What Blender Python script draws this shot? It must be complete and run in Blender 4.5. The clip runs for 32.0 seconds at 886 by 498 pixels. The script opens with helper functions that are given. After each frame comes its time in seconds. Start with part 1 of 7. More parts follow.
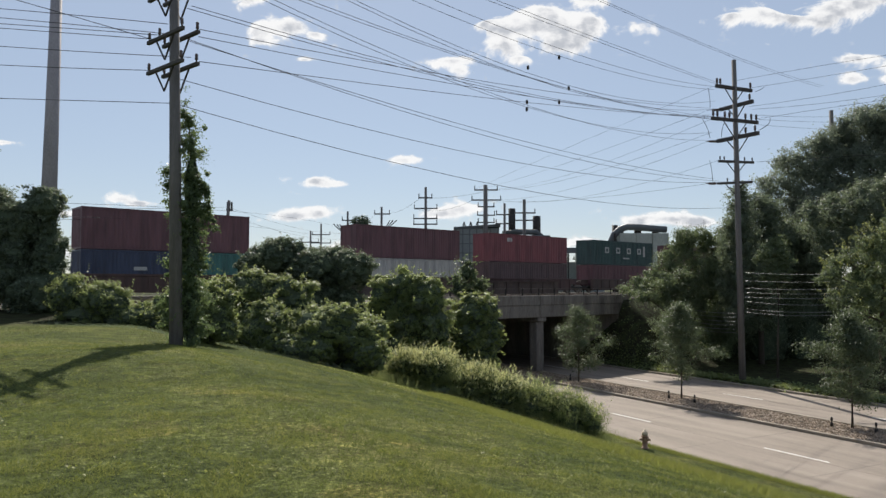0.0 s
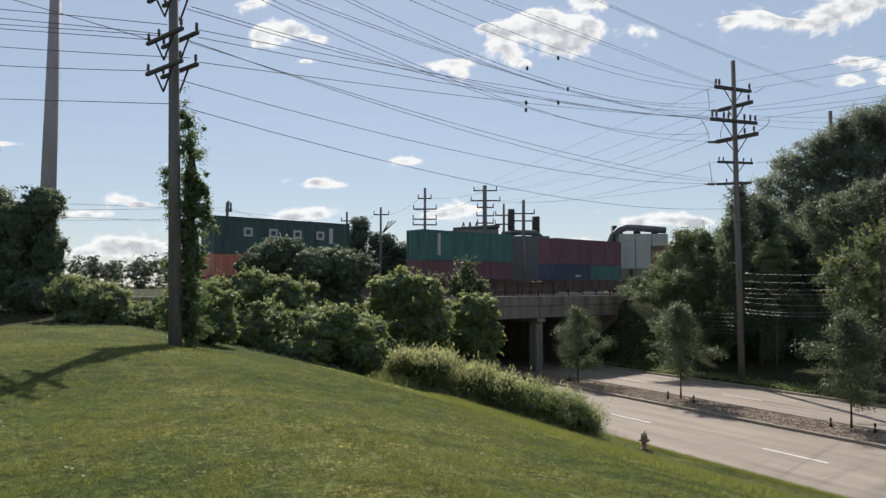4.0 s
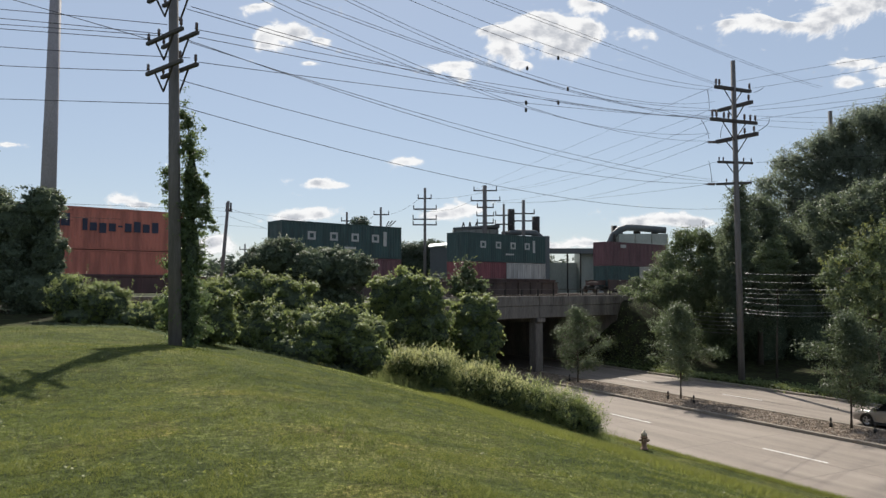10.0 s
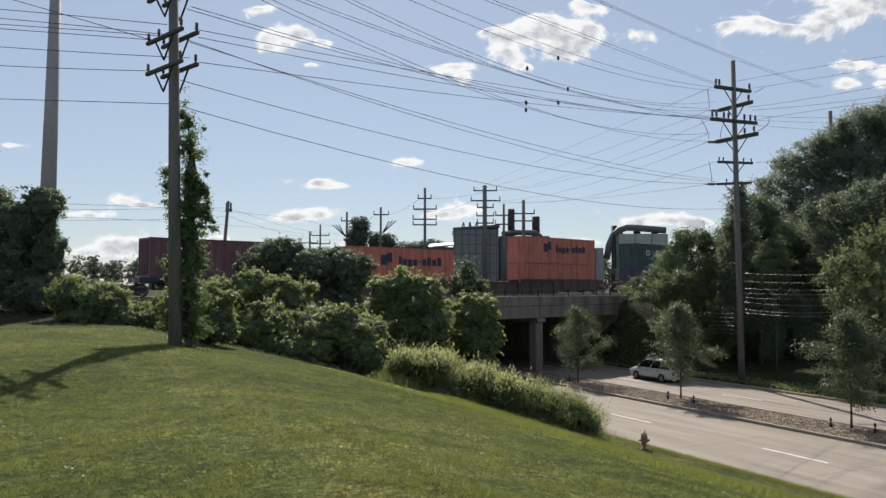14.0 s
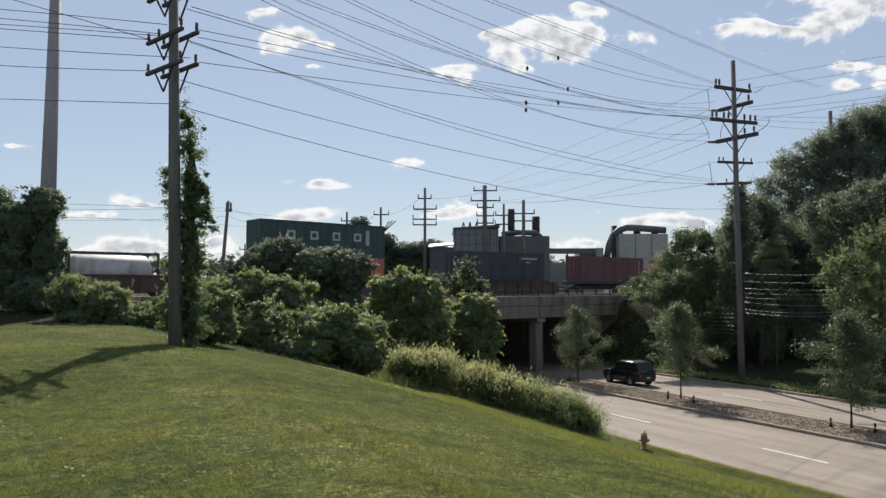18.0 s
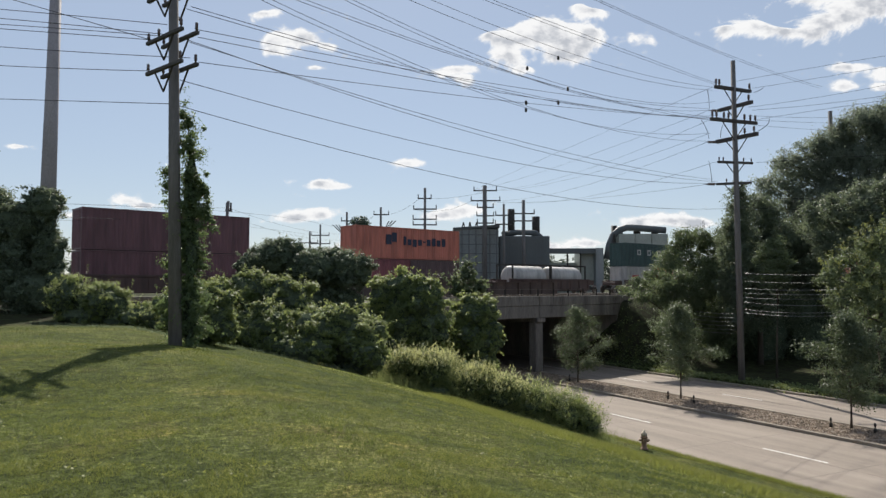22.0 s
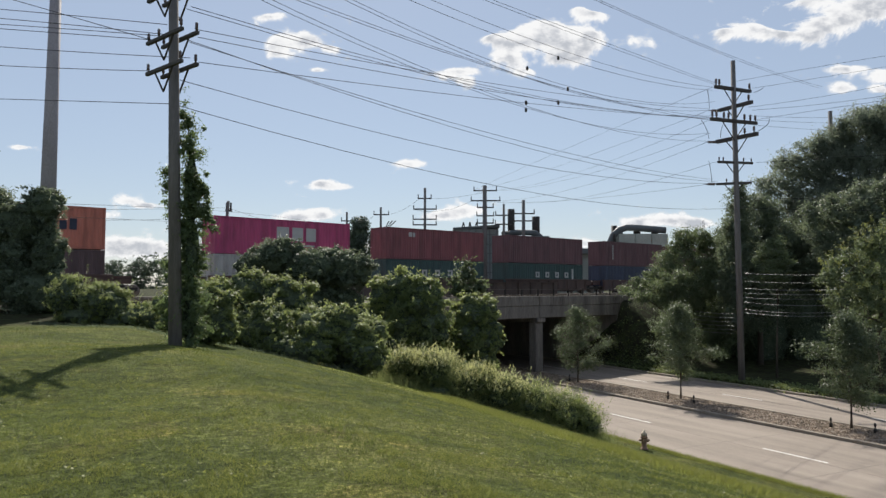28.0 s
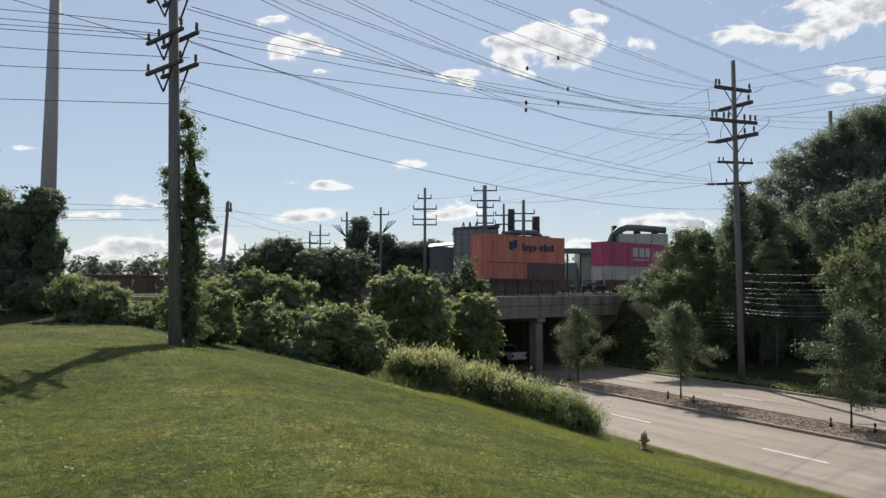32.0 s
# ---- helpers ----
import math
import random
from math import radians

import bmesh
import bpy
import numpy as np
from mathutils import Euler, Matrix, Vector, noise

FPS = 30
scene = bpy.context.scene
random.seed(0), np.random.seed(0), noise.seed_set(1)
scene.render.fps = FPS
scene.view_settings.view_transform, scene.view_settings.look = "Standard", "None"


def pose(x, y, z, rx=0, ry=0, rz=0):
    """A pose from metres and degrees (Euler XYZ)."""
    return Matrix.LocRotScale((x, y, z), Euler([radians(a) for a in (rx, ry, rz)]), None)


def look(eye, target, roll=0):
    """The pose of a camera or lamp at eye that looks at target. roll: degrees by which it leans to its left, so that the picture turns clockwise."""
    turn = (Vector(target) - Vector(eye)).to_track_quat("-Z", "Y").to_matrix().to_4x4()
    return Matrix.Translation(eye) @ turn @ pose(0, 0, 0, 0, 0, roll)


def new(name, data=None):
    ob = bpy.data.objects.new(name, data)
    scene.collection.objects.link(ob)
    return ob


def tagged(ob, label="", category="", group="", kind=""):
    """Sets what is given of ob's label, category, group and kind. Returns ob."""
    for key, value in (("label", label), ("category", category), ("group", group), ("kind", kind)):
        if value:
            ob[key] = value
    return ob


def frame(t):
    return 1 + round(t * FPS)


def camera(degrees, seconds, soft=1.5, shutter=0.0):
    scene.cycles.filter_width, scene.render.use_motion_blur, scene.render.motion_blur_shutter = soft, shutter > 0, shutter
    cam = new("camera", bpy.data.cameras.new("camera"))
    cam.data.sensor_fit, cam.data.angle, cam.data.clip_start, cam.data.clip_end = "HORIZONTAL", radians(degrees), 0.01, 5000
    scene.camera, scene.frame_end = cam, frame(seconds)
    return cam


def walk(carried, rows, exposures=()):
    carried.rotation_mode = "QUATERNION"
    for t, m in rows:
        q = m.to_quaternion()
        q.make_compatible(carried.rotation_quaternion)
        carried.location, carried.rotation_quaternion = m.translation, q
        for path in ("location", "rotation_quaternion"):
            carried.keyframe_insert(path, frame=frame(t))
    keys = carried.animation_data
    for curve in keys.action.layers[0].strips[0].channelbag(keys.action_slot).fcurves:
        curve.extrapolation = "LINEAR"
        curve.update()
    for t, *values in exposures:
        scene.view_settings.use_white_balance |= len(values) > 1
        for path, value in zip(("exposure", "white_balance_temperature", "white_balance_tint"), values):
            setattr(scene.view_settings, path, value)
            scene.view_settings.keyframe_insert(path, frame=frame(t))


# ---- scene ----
cam = camera(62.19, 32.0, soft=1.45)
EYE = (0.0, 0.0, 7.3)
# the tripod settles during the first two seconds (heading and pitch, degrees)
walk(cam, [(t, pose(*EYE, 92.95 + dp, 0.0, dh)) for t, dh, dp in (
    (0.0, 0.06, -0.05), (1.0, 0.06, -0.05), (1.5, 0.11, -0.04), (2.0, 0.05, -0.02), (2.5, 0.0, 0.0), (32.0, 0.0, 0.0))])

# ---- daylight: high sun ahead of the camera, blue sky ----
SUN_EL, SUN_AZ = radians(42.5), radians(-6)
world = bpy.data.worlds.new("world")
scene.world = world
world.use_nodes = True
wn = world.node_tree.nodes
sky = wn.new("ShaderNodeTexSky")
sky.sky_type, sky.sun_disc = "NISHITA", False
sky.sun_elevation, sky.sun_rotation = SUN_EL, SUN_AZ
sky.air_density, sky.dust_density, sky.ozone_density = 1.0, 0.22, 1.2
world.node_tree.links.new(sky.outputs["Color"], wn["Background"].inputs["Color"])
wn["Background"].inputs["Strength"].default_value = 0.034
# thin even haze over the whole sky
haze, both = wn.new("ShaderNodeBackground"), wn.new("ShaderNodeAddShader")
haze.inputs["Color"].default_value, haze.inputs["Strength"].default_value = (0.67, 0.77, 0.95, 1), 0.335
world.node_tree.links.new(wn["Background"].outputs[0], both.inputs[0])
world.node_tree.links.new(haze.outputs[0], both.inputs[1])
world.node_tree.links.new(both.outputs[0], wn["World Output"].inputs["Surface"])
sun = new("sun", bpy.data.lights.new("sun", "SUN"))
sun.data.energy, sun.data.angle, sun.data.color = 5.2, radians(0.6), (1.0, 0.94, 0.84)
sun.matrix_world = look((0, 0, 60), (-60 * math.sin(SUN_AZ) / math.tan(SUN_EL), -60 * math.cos(SUN_AZ) / math.tan(SUN_EL), 0))
scene.view_settings.exposure = 0.28


# ---- materials ----
def material(name):
    m = bpy.data.materials.new(name)
    m.use_nodes = True
    return m, m.node_tree.nodes, m.node_tree.links, m.node_tree.nodes["Principled BSDF"]


def ramp_of(nodes, stops):
    r = nodes.new("ShaderNodeValToRGB")
    els = r.color_ramp.elements
    els[0].position, els[0].color = stops[0][0], (*stops[0][1], 1)
    els[1].position, els[1].color = stops[-1][0], (*stops[-1][1], 1)
    for p, c in stops[1:-1]:
        e = els.new(p)
        e.color = (*c, 1)
    return r


def surface(name, colours, scale=2.0, fine=40.0, rough=0.8, metal=0.0, bump=0.3, reach=0.02, stretch=(1, 1, 1), spec=0.5, random_tint=0.0, island=False):
    """A worn surface: large stains and fine grain from noise in object space, both with relief."""
    m, n, l, bsdf = material(name)
    tc, mp = n.new("ShaderNodeTexCoord"), n.new("ShaderNodeMapping")
    mp.inputs["Scale"].default_value = stretch
    l.new(tc.outputs["Object"], mp.inputs["Vector"])
    big, small = n.new("ShaderNodeTexNoise"), n.new("ShaderNodeTexNoise")
    big.inputs["Scale"].default_value, big.inputs["Detail"].default_value = scale, 6
    small.inputs["Scale"].default_value, small.inputs["Detail"].default_value = fine, 4
    for t in (big, small):
        l.new(mp.outputs["Vector"], t.inputs["Vector"])
    mix = n.new("ShaderNodeMix")
    mix.inputs["Factor"].default_value = 0.4
    l.new(big.outputs["Fac"], mix.inputs["A"])
    l.new(small.outputs["Fac"], mix.inputs["B"])
    k = len(colours) - 1
    r = ramp_of(n, [(0.32 + 0.36 * i / k, c) for i, c in enumerate(colours)])
    l.new(mix.outputs["Result"], r.inputs["Fac"])
    out = r.outputs["Color"]
    if random_tint:
        hsv = n.new("ShaderNodeHueSaturation")
        src = n.new("ShaderNodeNewGeometry").outputs["Random Per Island"] if island else n.new("ShaderNodeObjectInfo").outputs["Random"]
        rng = n.new("ShaderNodeMapRange")
        rng.inputs["To Min"].default_value, rng.inputs["To Max"].default_value = 1 - random_tint, 1 + random_tint
        l.new(src, rng.inputs["Value"])
        l.new(rng.outputs["Result"], hsv.inputs["Value"])
        l.new(out, hsv.inputs["Color"])
        out = hsv.outputs["Color"]
    l.new(out, bsdf.inputs["Base Color"])
    bsdf.inputs["Roughness"].default_value, bsdf.inputs["Metallic"].default_value = rough, metal
    bsdf.inputs["Specular IOR Level"].default_value = spec
    if bump:
        b = n.new("ShaderNodeBump")
        b.inputs["Strength"].default_value, b.inputs["Distance"].default_value = bump, reach
        l.new(mix.outputs["Result"], b.inputs["Height"])
        l.new(b.outputs["Normal"], bsdf.inputs["Normal"])
    return m


def leaf_material(name, dark, mid, light, through_part=0.38, through_col=(0.20, 0.30, 0.03), spot=0.6, gloss=0.3):
    """Leaves: diffuse and let-through light, coloured leaf by leaf and clump by clump."""
    m, n, l, bsdf = material(name)
    geo, tc = n.new("ShaderNodeNewGeometry"), n.new("ShaderNodeTexCoord")
    no = n.new("ShaderNodeTexNoise")
    no.inputs["Scale"].default_value, no.inputs["Detail"].default_value = spot, 3
    l.new(tc.outputs["Object"], no.inputs["Vector"])
    mix = n.new("ShaderNodeMix")
    mix.inputs["Factor"].default_value = 0.5
    l.new(geo.outputs["Random Per Island"], mix.inputs["A"])
    l.new(no.outputs["Fac"], mix.inputs["B"])
    r = ramp_of(n, [(0.15, dark), (0.5, mid), (0.85, light)])
    l.new(mix.outputs["Result"], r.inputs["Fac"])
    l.new(r.outputs["Color"], bsdf.inputs["Base Color"])
    bsdf.inputs["Roughness"].default_value = 0.5
    bsdf.inputs["Specular IOR Level"].default_value = gloss
    tr, ms = n.new("ShaderNodeBsdfTranslucent"), n.new("ShaderNodeMixShader")
    tint = n.new("ShaderNodeMix")
    tint.data_type, tint.blend_type = "RGBA", "MIX"
    tint.inputs["Factor"].default_value = 0.6
    l.new(r.outputs["Color"], tint.inputs["A"])
    tint.inputs["B"].default_value = (*through_col, 1)
    l.new(tint.outputs["Result"], tr.inputs["Color"])
    ms.inputs["Fac"].default_value = through_part
    l.new(bsdf.outputs["BSDF"], ms.inputs[1])
    l.new(tr.outputs["BSDF"], ms.inputs[2])
    l.new(ms.outputs["Shader"], n["Material Output"].inputs["Surface"])
    return m


M_CONCRETE_ROAD = surface("road_concrete", [(0.145, 0.117, 0.093), (0.218, 0.178, 0.143), (0.275, 0.228, 0.187)], 1.1, 30, 0.85, bump=0.15, reach=0.004, stretch=(0.12, 1, 1))
M_JOINT = surface("joint_tar", [(0.14, 0.115, 0.095), (0.19, 0.16, 0.13)], 3, 30, 0.7)
M_LINE = surface("line_paint", [(0.5, 0.48, 0.44), (0.72, 0.7, 0.66)], 3, 25, 0.7, bump=0.1, reach=0.002)
M_KERB = surface("kerb_concrete", [(0.2, 0.17, 0.135), (0.34, 0.29, 0.23)], 1.5, 30, 0.9)
M_CONCRETE = surface("old_concrete", [(0.07, 0.06, 0.052), (0.15, 0.13, 0.112), (0.21, 0.185, 0.16), (0.3, 0.265, 0.23)], 0.9, 9, 0.9, bump=0.4, stretch=(1, 1, 0.22))
M_GRAVEL = surface("gravel", [(0.10, 0.075, 0.055), (0.22, 0.17, 0.13), (0.34, 0.28, 0.22)], 6, 22, 0.95, bump=1.0, reach=0.05)
M_STONE = surface("river_stone", [(0.10, 0.074, 0.052), (0.22, 0.165, 0.118), (0.37, 0.29, 0.215)], 3, 20, 0.9, random_tint=0.5, island=True)
M_BALLAST = surface("ballast", [(0.07, 0.06, 0.05), (0.14, 0.12, 0.10), (0.21, 0.19, 0.16)], 5, 18, 0.95, bump=1.0, reach=0.05)
M_RAIL = surface("rail_steel", [(0.10, 0.07, 0.05), (0.25, 0.22, 0.2)], 3, 40, 0.35, metal=0.8)
M_TIE = surface("tie_wood", [(0.04, 0.03, 0.025), (0.09, 0.07, 0.055)], 3, 30, 0.9)
M_POLE_WOOD = surface("pole_wood", [(0.085, 0.078, 0.075), (0.14, 0.13, 0.125), (0.20, 0.188, 0.18)], 1.2, 18, 0.9, bump=0.6, stretch=(4, 4, 0.3))
M_POLE_GREY = surface("weathered_steel_pole", [(0.2, 0.18, 0.19), (0.29, 0.265, 0.275), (0.38, 0.35, 0.36)], 0.8, 20, 0.7, metal=0.0, bump=0.15, stretch=(1, 1, 0.4))
M_ARM = surface("weathered_arm", [(0.05, 0.045, 0.045), (0.085, 0.078, 0.075)], 1.5, 20, 0.9, bump=0.4)
M_DARK_STEEL = surface("dark_steel", [(0.025, 0.022, 0.02), (0.05, 0.045, 0.04)], 2, 30, 0.6, metal=0.4)
M_GLAZE = surface("insulator_glaze", [(0.06, 0.04, 0.035), (0.10, 0.07, 0.06)], 4, 30, 0.25)
M_CABLE = surface("bright_cable", [(0.16, 0.16, 0.16), (0.27, 0.27, 0.27)], 4, 30, 0.5, metal=0.5)
M_WIRE = surface("wire", [(0.03, 0.03, 0.032), (0.06, 0.06, 0.065)], 4, 30, 0.9, spec=0.1)
M_BARK = surface("bark", [(0.05, 0.04, 0.03), (0.10, 0.08, 0.06)], 3, 25, 0.95, bump=0.7, stretch=(3, 3, 0.6))
# solid crown cores, darker than the leaves: inner shade put into the colour
M_INNER_SHADE = surface("shaded_inner_leaves", [(0.045, 0.06, 0.042), (0.10, 0.122, 0.076)], 2, 9, 1.0, bump=1.0, reach=0.2, spec=0.0)
M_LEAF = leaf_material("bush_leaves", (0.075, 0.105, 0.064), (0.125, 0.168, 0.088), (0.26, 0.31, 0.12), 0.5, (0.52, 0.58, 0.17), 0.6, 0.3)
M_LEAF_DARK = leaf_material("tree_leaves", (0.078, 0.1, 0.078), (0.118, 0.15, 0.11), (0.18, 0.22, 0.145), 0.42, (0.28, 0.33, 0.17), 0.6, 0.25)
M_LEAF_YOUNG = leaf_material("young_tree_leaves", (0.062, 0.084, 0.056), (0.1, 0.132, 0.08), (0.165, 0.205, 0.11), 0.42, (0.28, 0.34, 0.13))
M_LEAF_MEDIAN = leaf_material("feathery_leaves", (0.052, 0.07, 0.048), (0.082, 0.108, 0.068), (0.13, 0.162, 0.092), 0.36, (0.2, 0.25, 0.1))
# tree leaves paled and greyed: the haze veil is put into the colour
M_LEAF_HAZED = leaf_material("hazed_tree_leaves", (0.1, 0.122, 0.1), (0.148, 0.178, 0.14), (0.21, 0.245, 0.18), 0.5, (0.36, 0.41, 0.27), 0.6, 0.25)
# lit copy of tree leaves: sunlight on the sprays put into the colour
M_LEAF_SUN = leaf_material("sun_painted_leaves", (0.08, 0.1, 0.045), (0.14, 0.165, 0.065), (0.24, 0.26, 0.1), 0.45, (0.42, 0.45, 0.14))
M_VINE = leaf_material("vine_leaves", (0.058, 0.086, 0.052), (0.095, 0.135, 0.072), (0.165, 0.215, 0.1), 0.44, (0.28, 0.37, 0.12))
M_WEED = leaf_material("weed_leaves", (0.07, 0.095, 0.04), (0.115, 0.15, 0.06), (0.22, 0.25, 0.1), 0.4, (0.42, 0.46, 0.17), 1.5)
M_BLOSSOM = leaf_material("weed_blossom", (0.36, 0.36, 0.15), (0.5, 0.49, 0.24), (0.64, 0.62, 0.34), 0.45, (0.58, 0.58, 0.25), 1.5)
M_GRASS = leaf_material("grass_blades", (0.052, 0.068, 0.024), (0.09, 0.107, 0.038), (0.175, 0.178, 0.072), 0.42, (0.23, 0.28, 0.06), 0.9, 0.06)
# brighter copy of the grass blades: sunlit highlights put into the colour
M_GRASS_BRIGHT = leaf_material("sun_painted_grass", (0.09, 0.11, 0.03), (0.165, 0.185, 0.055), (0.29, 0.285, 0.115), 0.44, (0.38, 0.40, 0.09), 0.9, 0.12)
# far leaves lightened and greyed: distance haze put into the colour
M_FAR_LEAF = leaf_material("hazed_far_leaves", (0.07, 0.095, 0.07), (0.1, 0.13, 0.095), (0.14, 0.165, 0.12), 0.25, (0.14, 0.19, 0.1), 0.1)


def paint_material(name, rough=0.5, dirt=0.55):
    """Paint in the object's own colour, with dirt, streaks and rust."""
    m, n, l, bsdf = material(name)
    oi, tc = n.new("ShaderNodeObjectInfo"), n.new("ShaderNodeTexCoord")
    mp = n.new("ShaderNodeMapping")
    mp.inputs["Scale"].default_value = (1.3, 1.3, 0.22)
    l.new(tc.outputs["Object"], mp.inputs["Vector"])
    no, fine = n.new("ShaderNodeTexNoise"), n.new("ShaderNodeTexNoise")
    no.inputs["Scale"].default_value, no.inputs["Detail"].default_value = 1.6, 8
    fine.inputs["Scale"].default_value, fine.inputs["Detail"].default_value = 14, 5
    l.new(mp.outputs["Vector"], no.inputs["Vector"])
    l.new(tc.outputs["Object"], fine.inputs["Vector"])
    r = ramp_of(n, [(0.38, (1, 1, 1)), (0.68, (1 - dirt, 1 - dirt, 1 - dirt))])
    l.new(no.outputs["Fac"], r.inputs["Fac"])
    mul = n.new("ShaderNodeMix")
    mul.data_type, mul.blend_type = "RGBA", "MULTIPLY"
    mul.inputs["Factor"].default_value = 1.0
    l.new(oi.outputs["Color"], mul.inputs["A"])
    l.new(r.outputs["Color"], mul.inputs["B"])
    rust = ramp_of(n, [(0.62, (0, 0, 0)), (0.72, (1, 1, 1))])
    l.new(fine.outputs["Fac"], rust.inputs["Fac"])
    mx = n.new("ShaderNodeMix")
    mx.data_type = "RGBA"
    sc = n.new("ShaderNodeMath")
    sc.operation = "MULTIPLY"
    sc.inputs[1].default_value = 0.5
    l.new(rust.outputs["Color"], sc.inputs[0])
    l.new(sc.outputs[0], mx.inputs["Factor"])
    l.new(mul.outputs["Result"], mx.inputs["A"])
    mx.inputs["B"].default_value = (0.10, 0.05, 0.03, 1)
    l.new(mx.outputs["Result"], bsdf.inputs["Base Color"])
    bsdf.inputs["Roughness"].default_value = rough
    bu = n.new("ShaderNodeBump")
    bu.inputs["Strength"].default_value, bu.inputs["Distance"].default_value = 0.15, 0.01
    l.new(fine.outputs["Fac"], bu.inputs["Height"])
    l.new(bu.outputs["Normal"], bsdf.inputs["Normal"])
    return m


M_PAINT = paint_material("dirty_paint", 0.55, 0.38)
M_CARPAINT = paint_material("car_paint", 0.22, 0.08)


# ---- building helpers ----
def box(bm, x0, x1, y0, y1, z0, z1, bevel=0.0):
    """An axis-aligned box added to bm, with bevelled edges if wanted."""
    v = [bm.verts.new((x, y, z)) for x in (x0, x1) for y in (y0, y1) for z in (z0, z1)]
    fs = [bm.faces.new([v[i] for i in q]) for q in ((0, 1, 3, 2), (4, 6, 7, 5), (0, 4, 5, 1), (2, 3, 7, 6), (0, 2, 6, 4), (1, 5, 7, 3))]
    if bevel:
        es = list({e for f in fs for e in f.edges})
        bmesh.ops.bevel(bm, geom=es, offset=bevel, segments=1, affect="EDGES")
    return v


def rod(bm, a, b, r0, r1=None, sides=8, caps=True):
    """A tapered rod from a to b."""
    a, b = Vector(a), Vector(b)
    r1 = r0 if r1 is None else r1
    q = (b - a).to_track_quat("Z", "Y").to_matrix()
    ring = [[bm.verts.new(p + q @ Vector((r * math.cos(i * math.tau / sides), r * math.sin(i * math.tau / sides), 0))) for i in range(sides)] for p, r in ((a, r0), (b, r1))]
    for i in range(sides):
        j = (i + 1) % sides
        f = bm.faces.new((ring[0][i], ring[0][j], ring[1][j], ring[1][i]))
        f.smooth = sides > 6
    if caps:
        bm.faces.new(list(reversed(ring[0])))
        bm.faces.new(ring[1])


def tube(bm, pts, radii, sides=8):
    """A bent tapered tube through points."""
    rings = []
    for i, p in enumerate(pts):
        d = Vector(pts[min(i + 1, len(pts) - 1)]) - Vector(pts[max(i - 1, 0)])
        q = d.to_track_quat("Z", "Y").to_matrix()
        r = radii[i] if isinstance(radii, (list, tuple)) else radii
        rings.append([bm.verts.new(Vector(p) + q @ Vector((r * math.cos(k * math.tau / sides), r * math.sin(k * math.tau / sides), 0))) for k in range(sides)])
    for a, b in zip(rings, rings[1:]):
        for k in range(sides):
            f = bm.faces.new((a[k], a[(k + 1) % sides], b[(k + 1) % sides], b[k]))
            f.smooth = True
    bm.faces.new(list(reversed(rings[0])))
    bm.faces.new(rings[-1])


def lathe(bm, profile, sides=16, centre=(0, 0, 0)):
    """A turned body: profile of (radius, z)."""
    cx, cy, cz = centre
    rings = [[bm.verts.new((cx + r * math.cos(k * math.tau / sides), cy + r * math.sin(k * math.tau / sides), cz + z)) for k in range(sides)] for r, z in profile]
    for a, b in zip(rings, rings[1:]):
        for k in range(sides):
            f = bm.faces.new((a[k], a[(k + 1) % sides], b[(k + 1) % sides], b[k]))
            f.smooth = True
    bm.faces.new(list(reversed(rings[0])))
    bm.faces.new(rings[-1])


def mesh_of(name, bm, mat):
    bmesh.ops.recalc_face_normals(bm, faces=bm.faces)
    me = bpy.data.meshes.new(name)
    bm.to_mesh(me)
    bm.free()
    me.materials.append(mat)
    return me


def part(name, bm, mat, parent, label="", colour=None):
    """One mesh object under a thing or under a part."""
    ob = new(name, mesh_of(name, bm, mat))
    ob.parent = parent
    if label:
        ob["label"] = label
    if colour:
        ob.color = (*colour, 1)
    return ob


def share(name, me, parent, m=None, label="", colour=None):
    """One more object on a shared mesh."""
    ob = new(name, me)
    ob.parent = parent
    if m is not None:
        ob.matrix_basis = m
    if label:
        ob["label"] = label
    if colour:
        ob.color = (*colour, 1)
    return ob


def thing(name, label, category, group="", at=(0, 0, 0), turn=0.0):
    ob = new(name)
    ob.empty_display_size = 0.3
    ob.matrix_basis = pose(*at, 0, 0, turn)
    return tagged(ob, label, category, group)


def setting(name, bm, mat, label="", category=""):
    return tagged(new(name, mesh_of(name, bm, mat)), label, category, kind="structure")


def from_arrays(name, co, faces, mat, smooth=False):
    """A mesh from numpy arrays: co (n, 3), faces (m, 3) or (m, 4)."""
    me = bpy.data.meshes.new(name)
    k = faces.shape[1]
    me.vertices.add(len(co))
    me.vertices.foreach_set("co", np.ascontiguousarray(co, dtype=np.float32).ravel())
    me.loops.add(faces.size)
    me.loops.foreach_set("vertex_index", np.ascontiguousarray(faces, dtype=np.int32).ravel())
    me.polygons.add(len(faces))
    me.polygons.foreach_set("loop_start", np.arange(0, faces.size, k, dtype=np.int32))
    if smooth:
        me.polygons.foreach_set("use_smooth", np.ones(len(faces), dtype=bool))
    me.update(calc_edges=True)
    me.materials.append(mat)
    return me


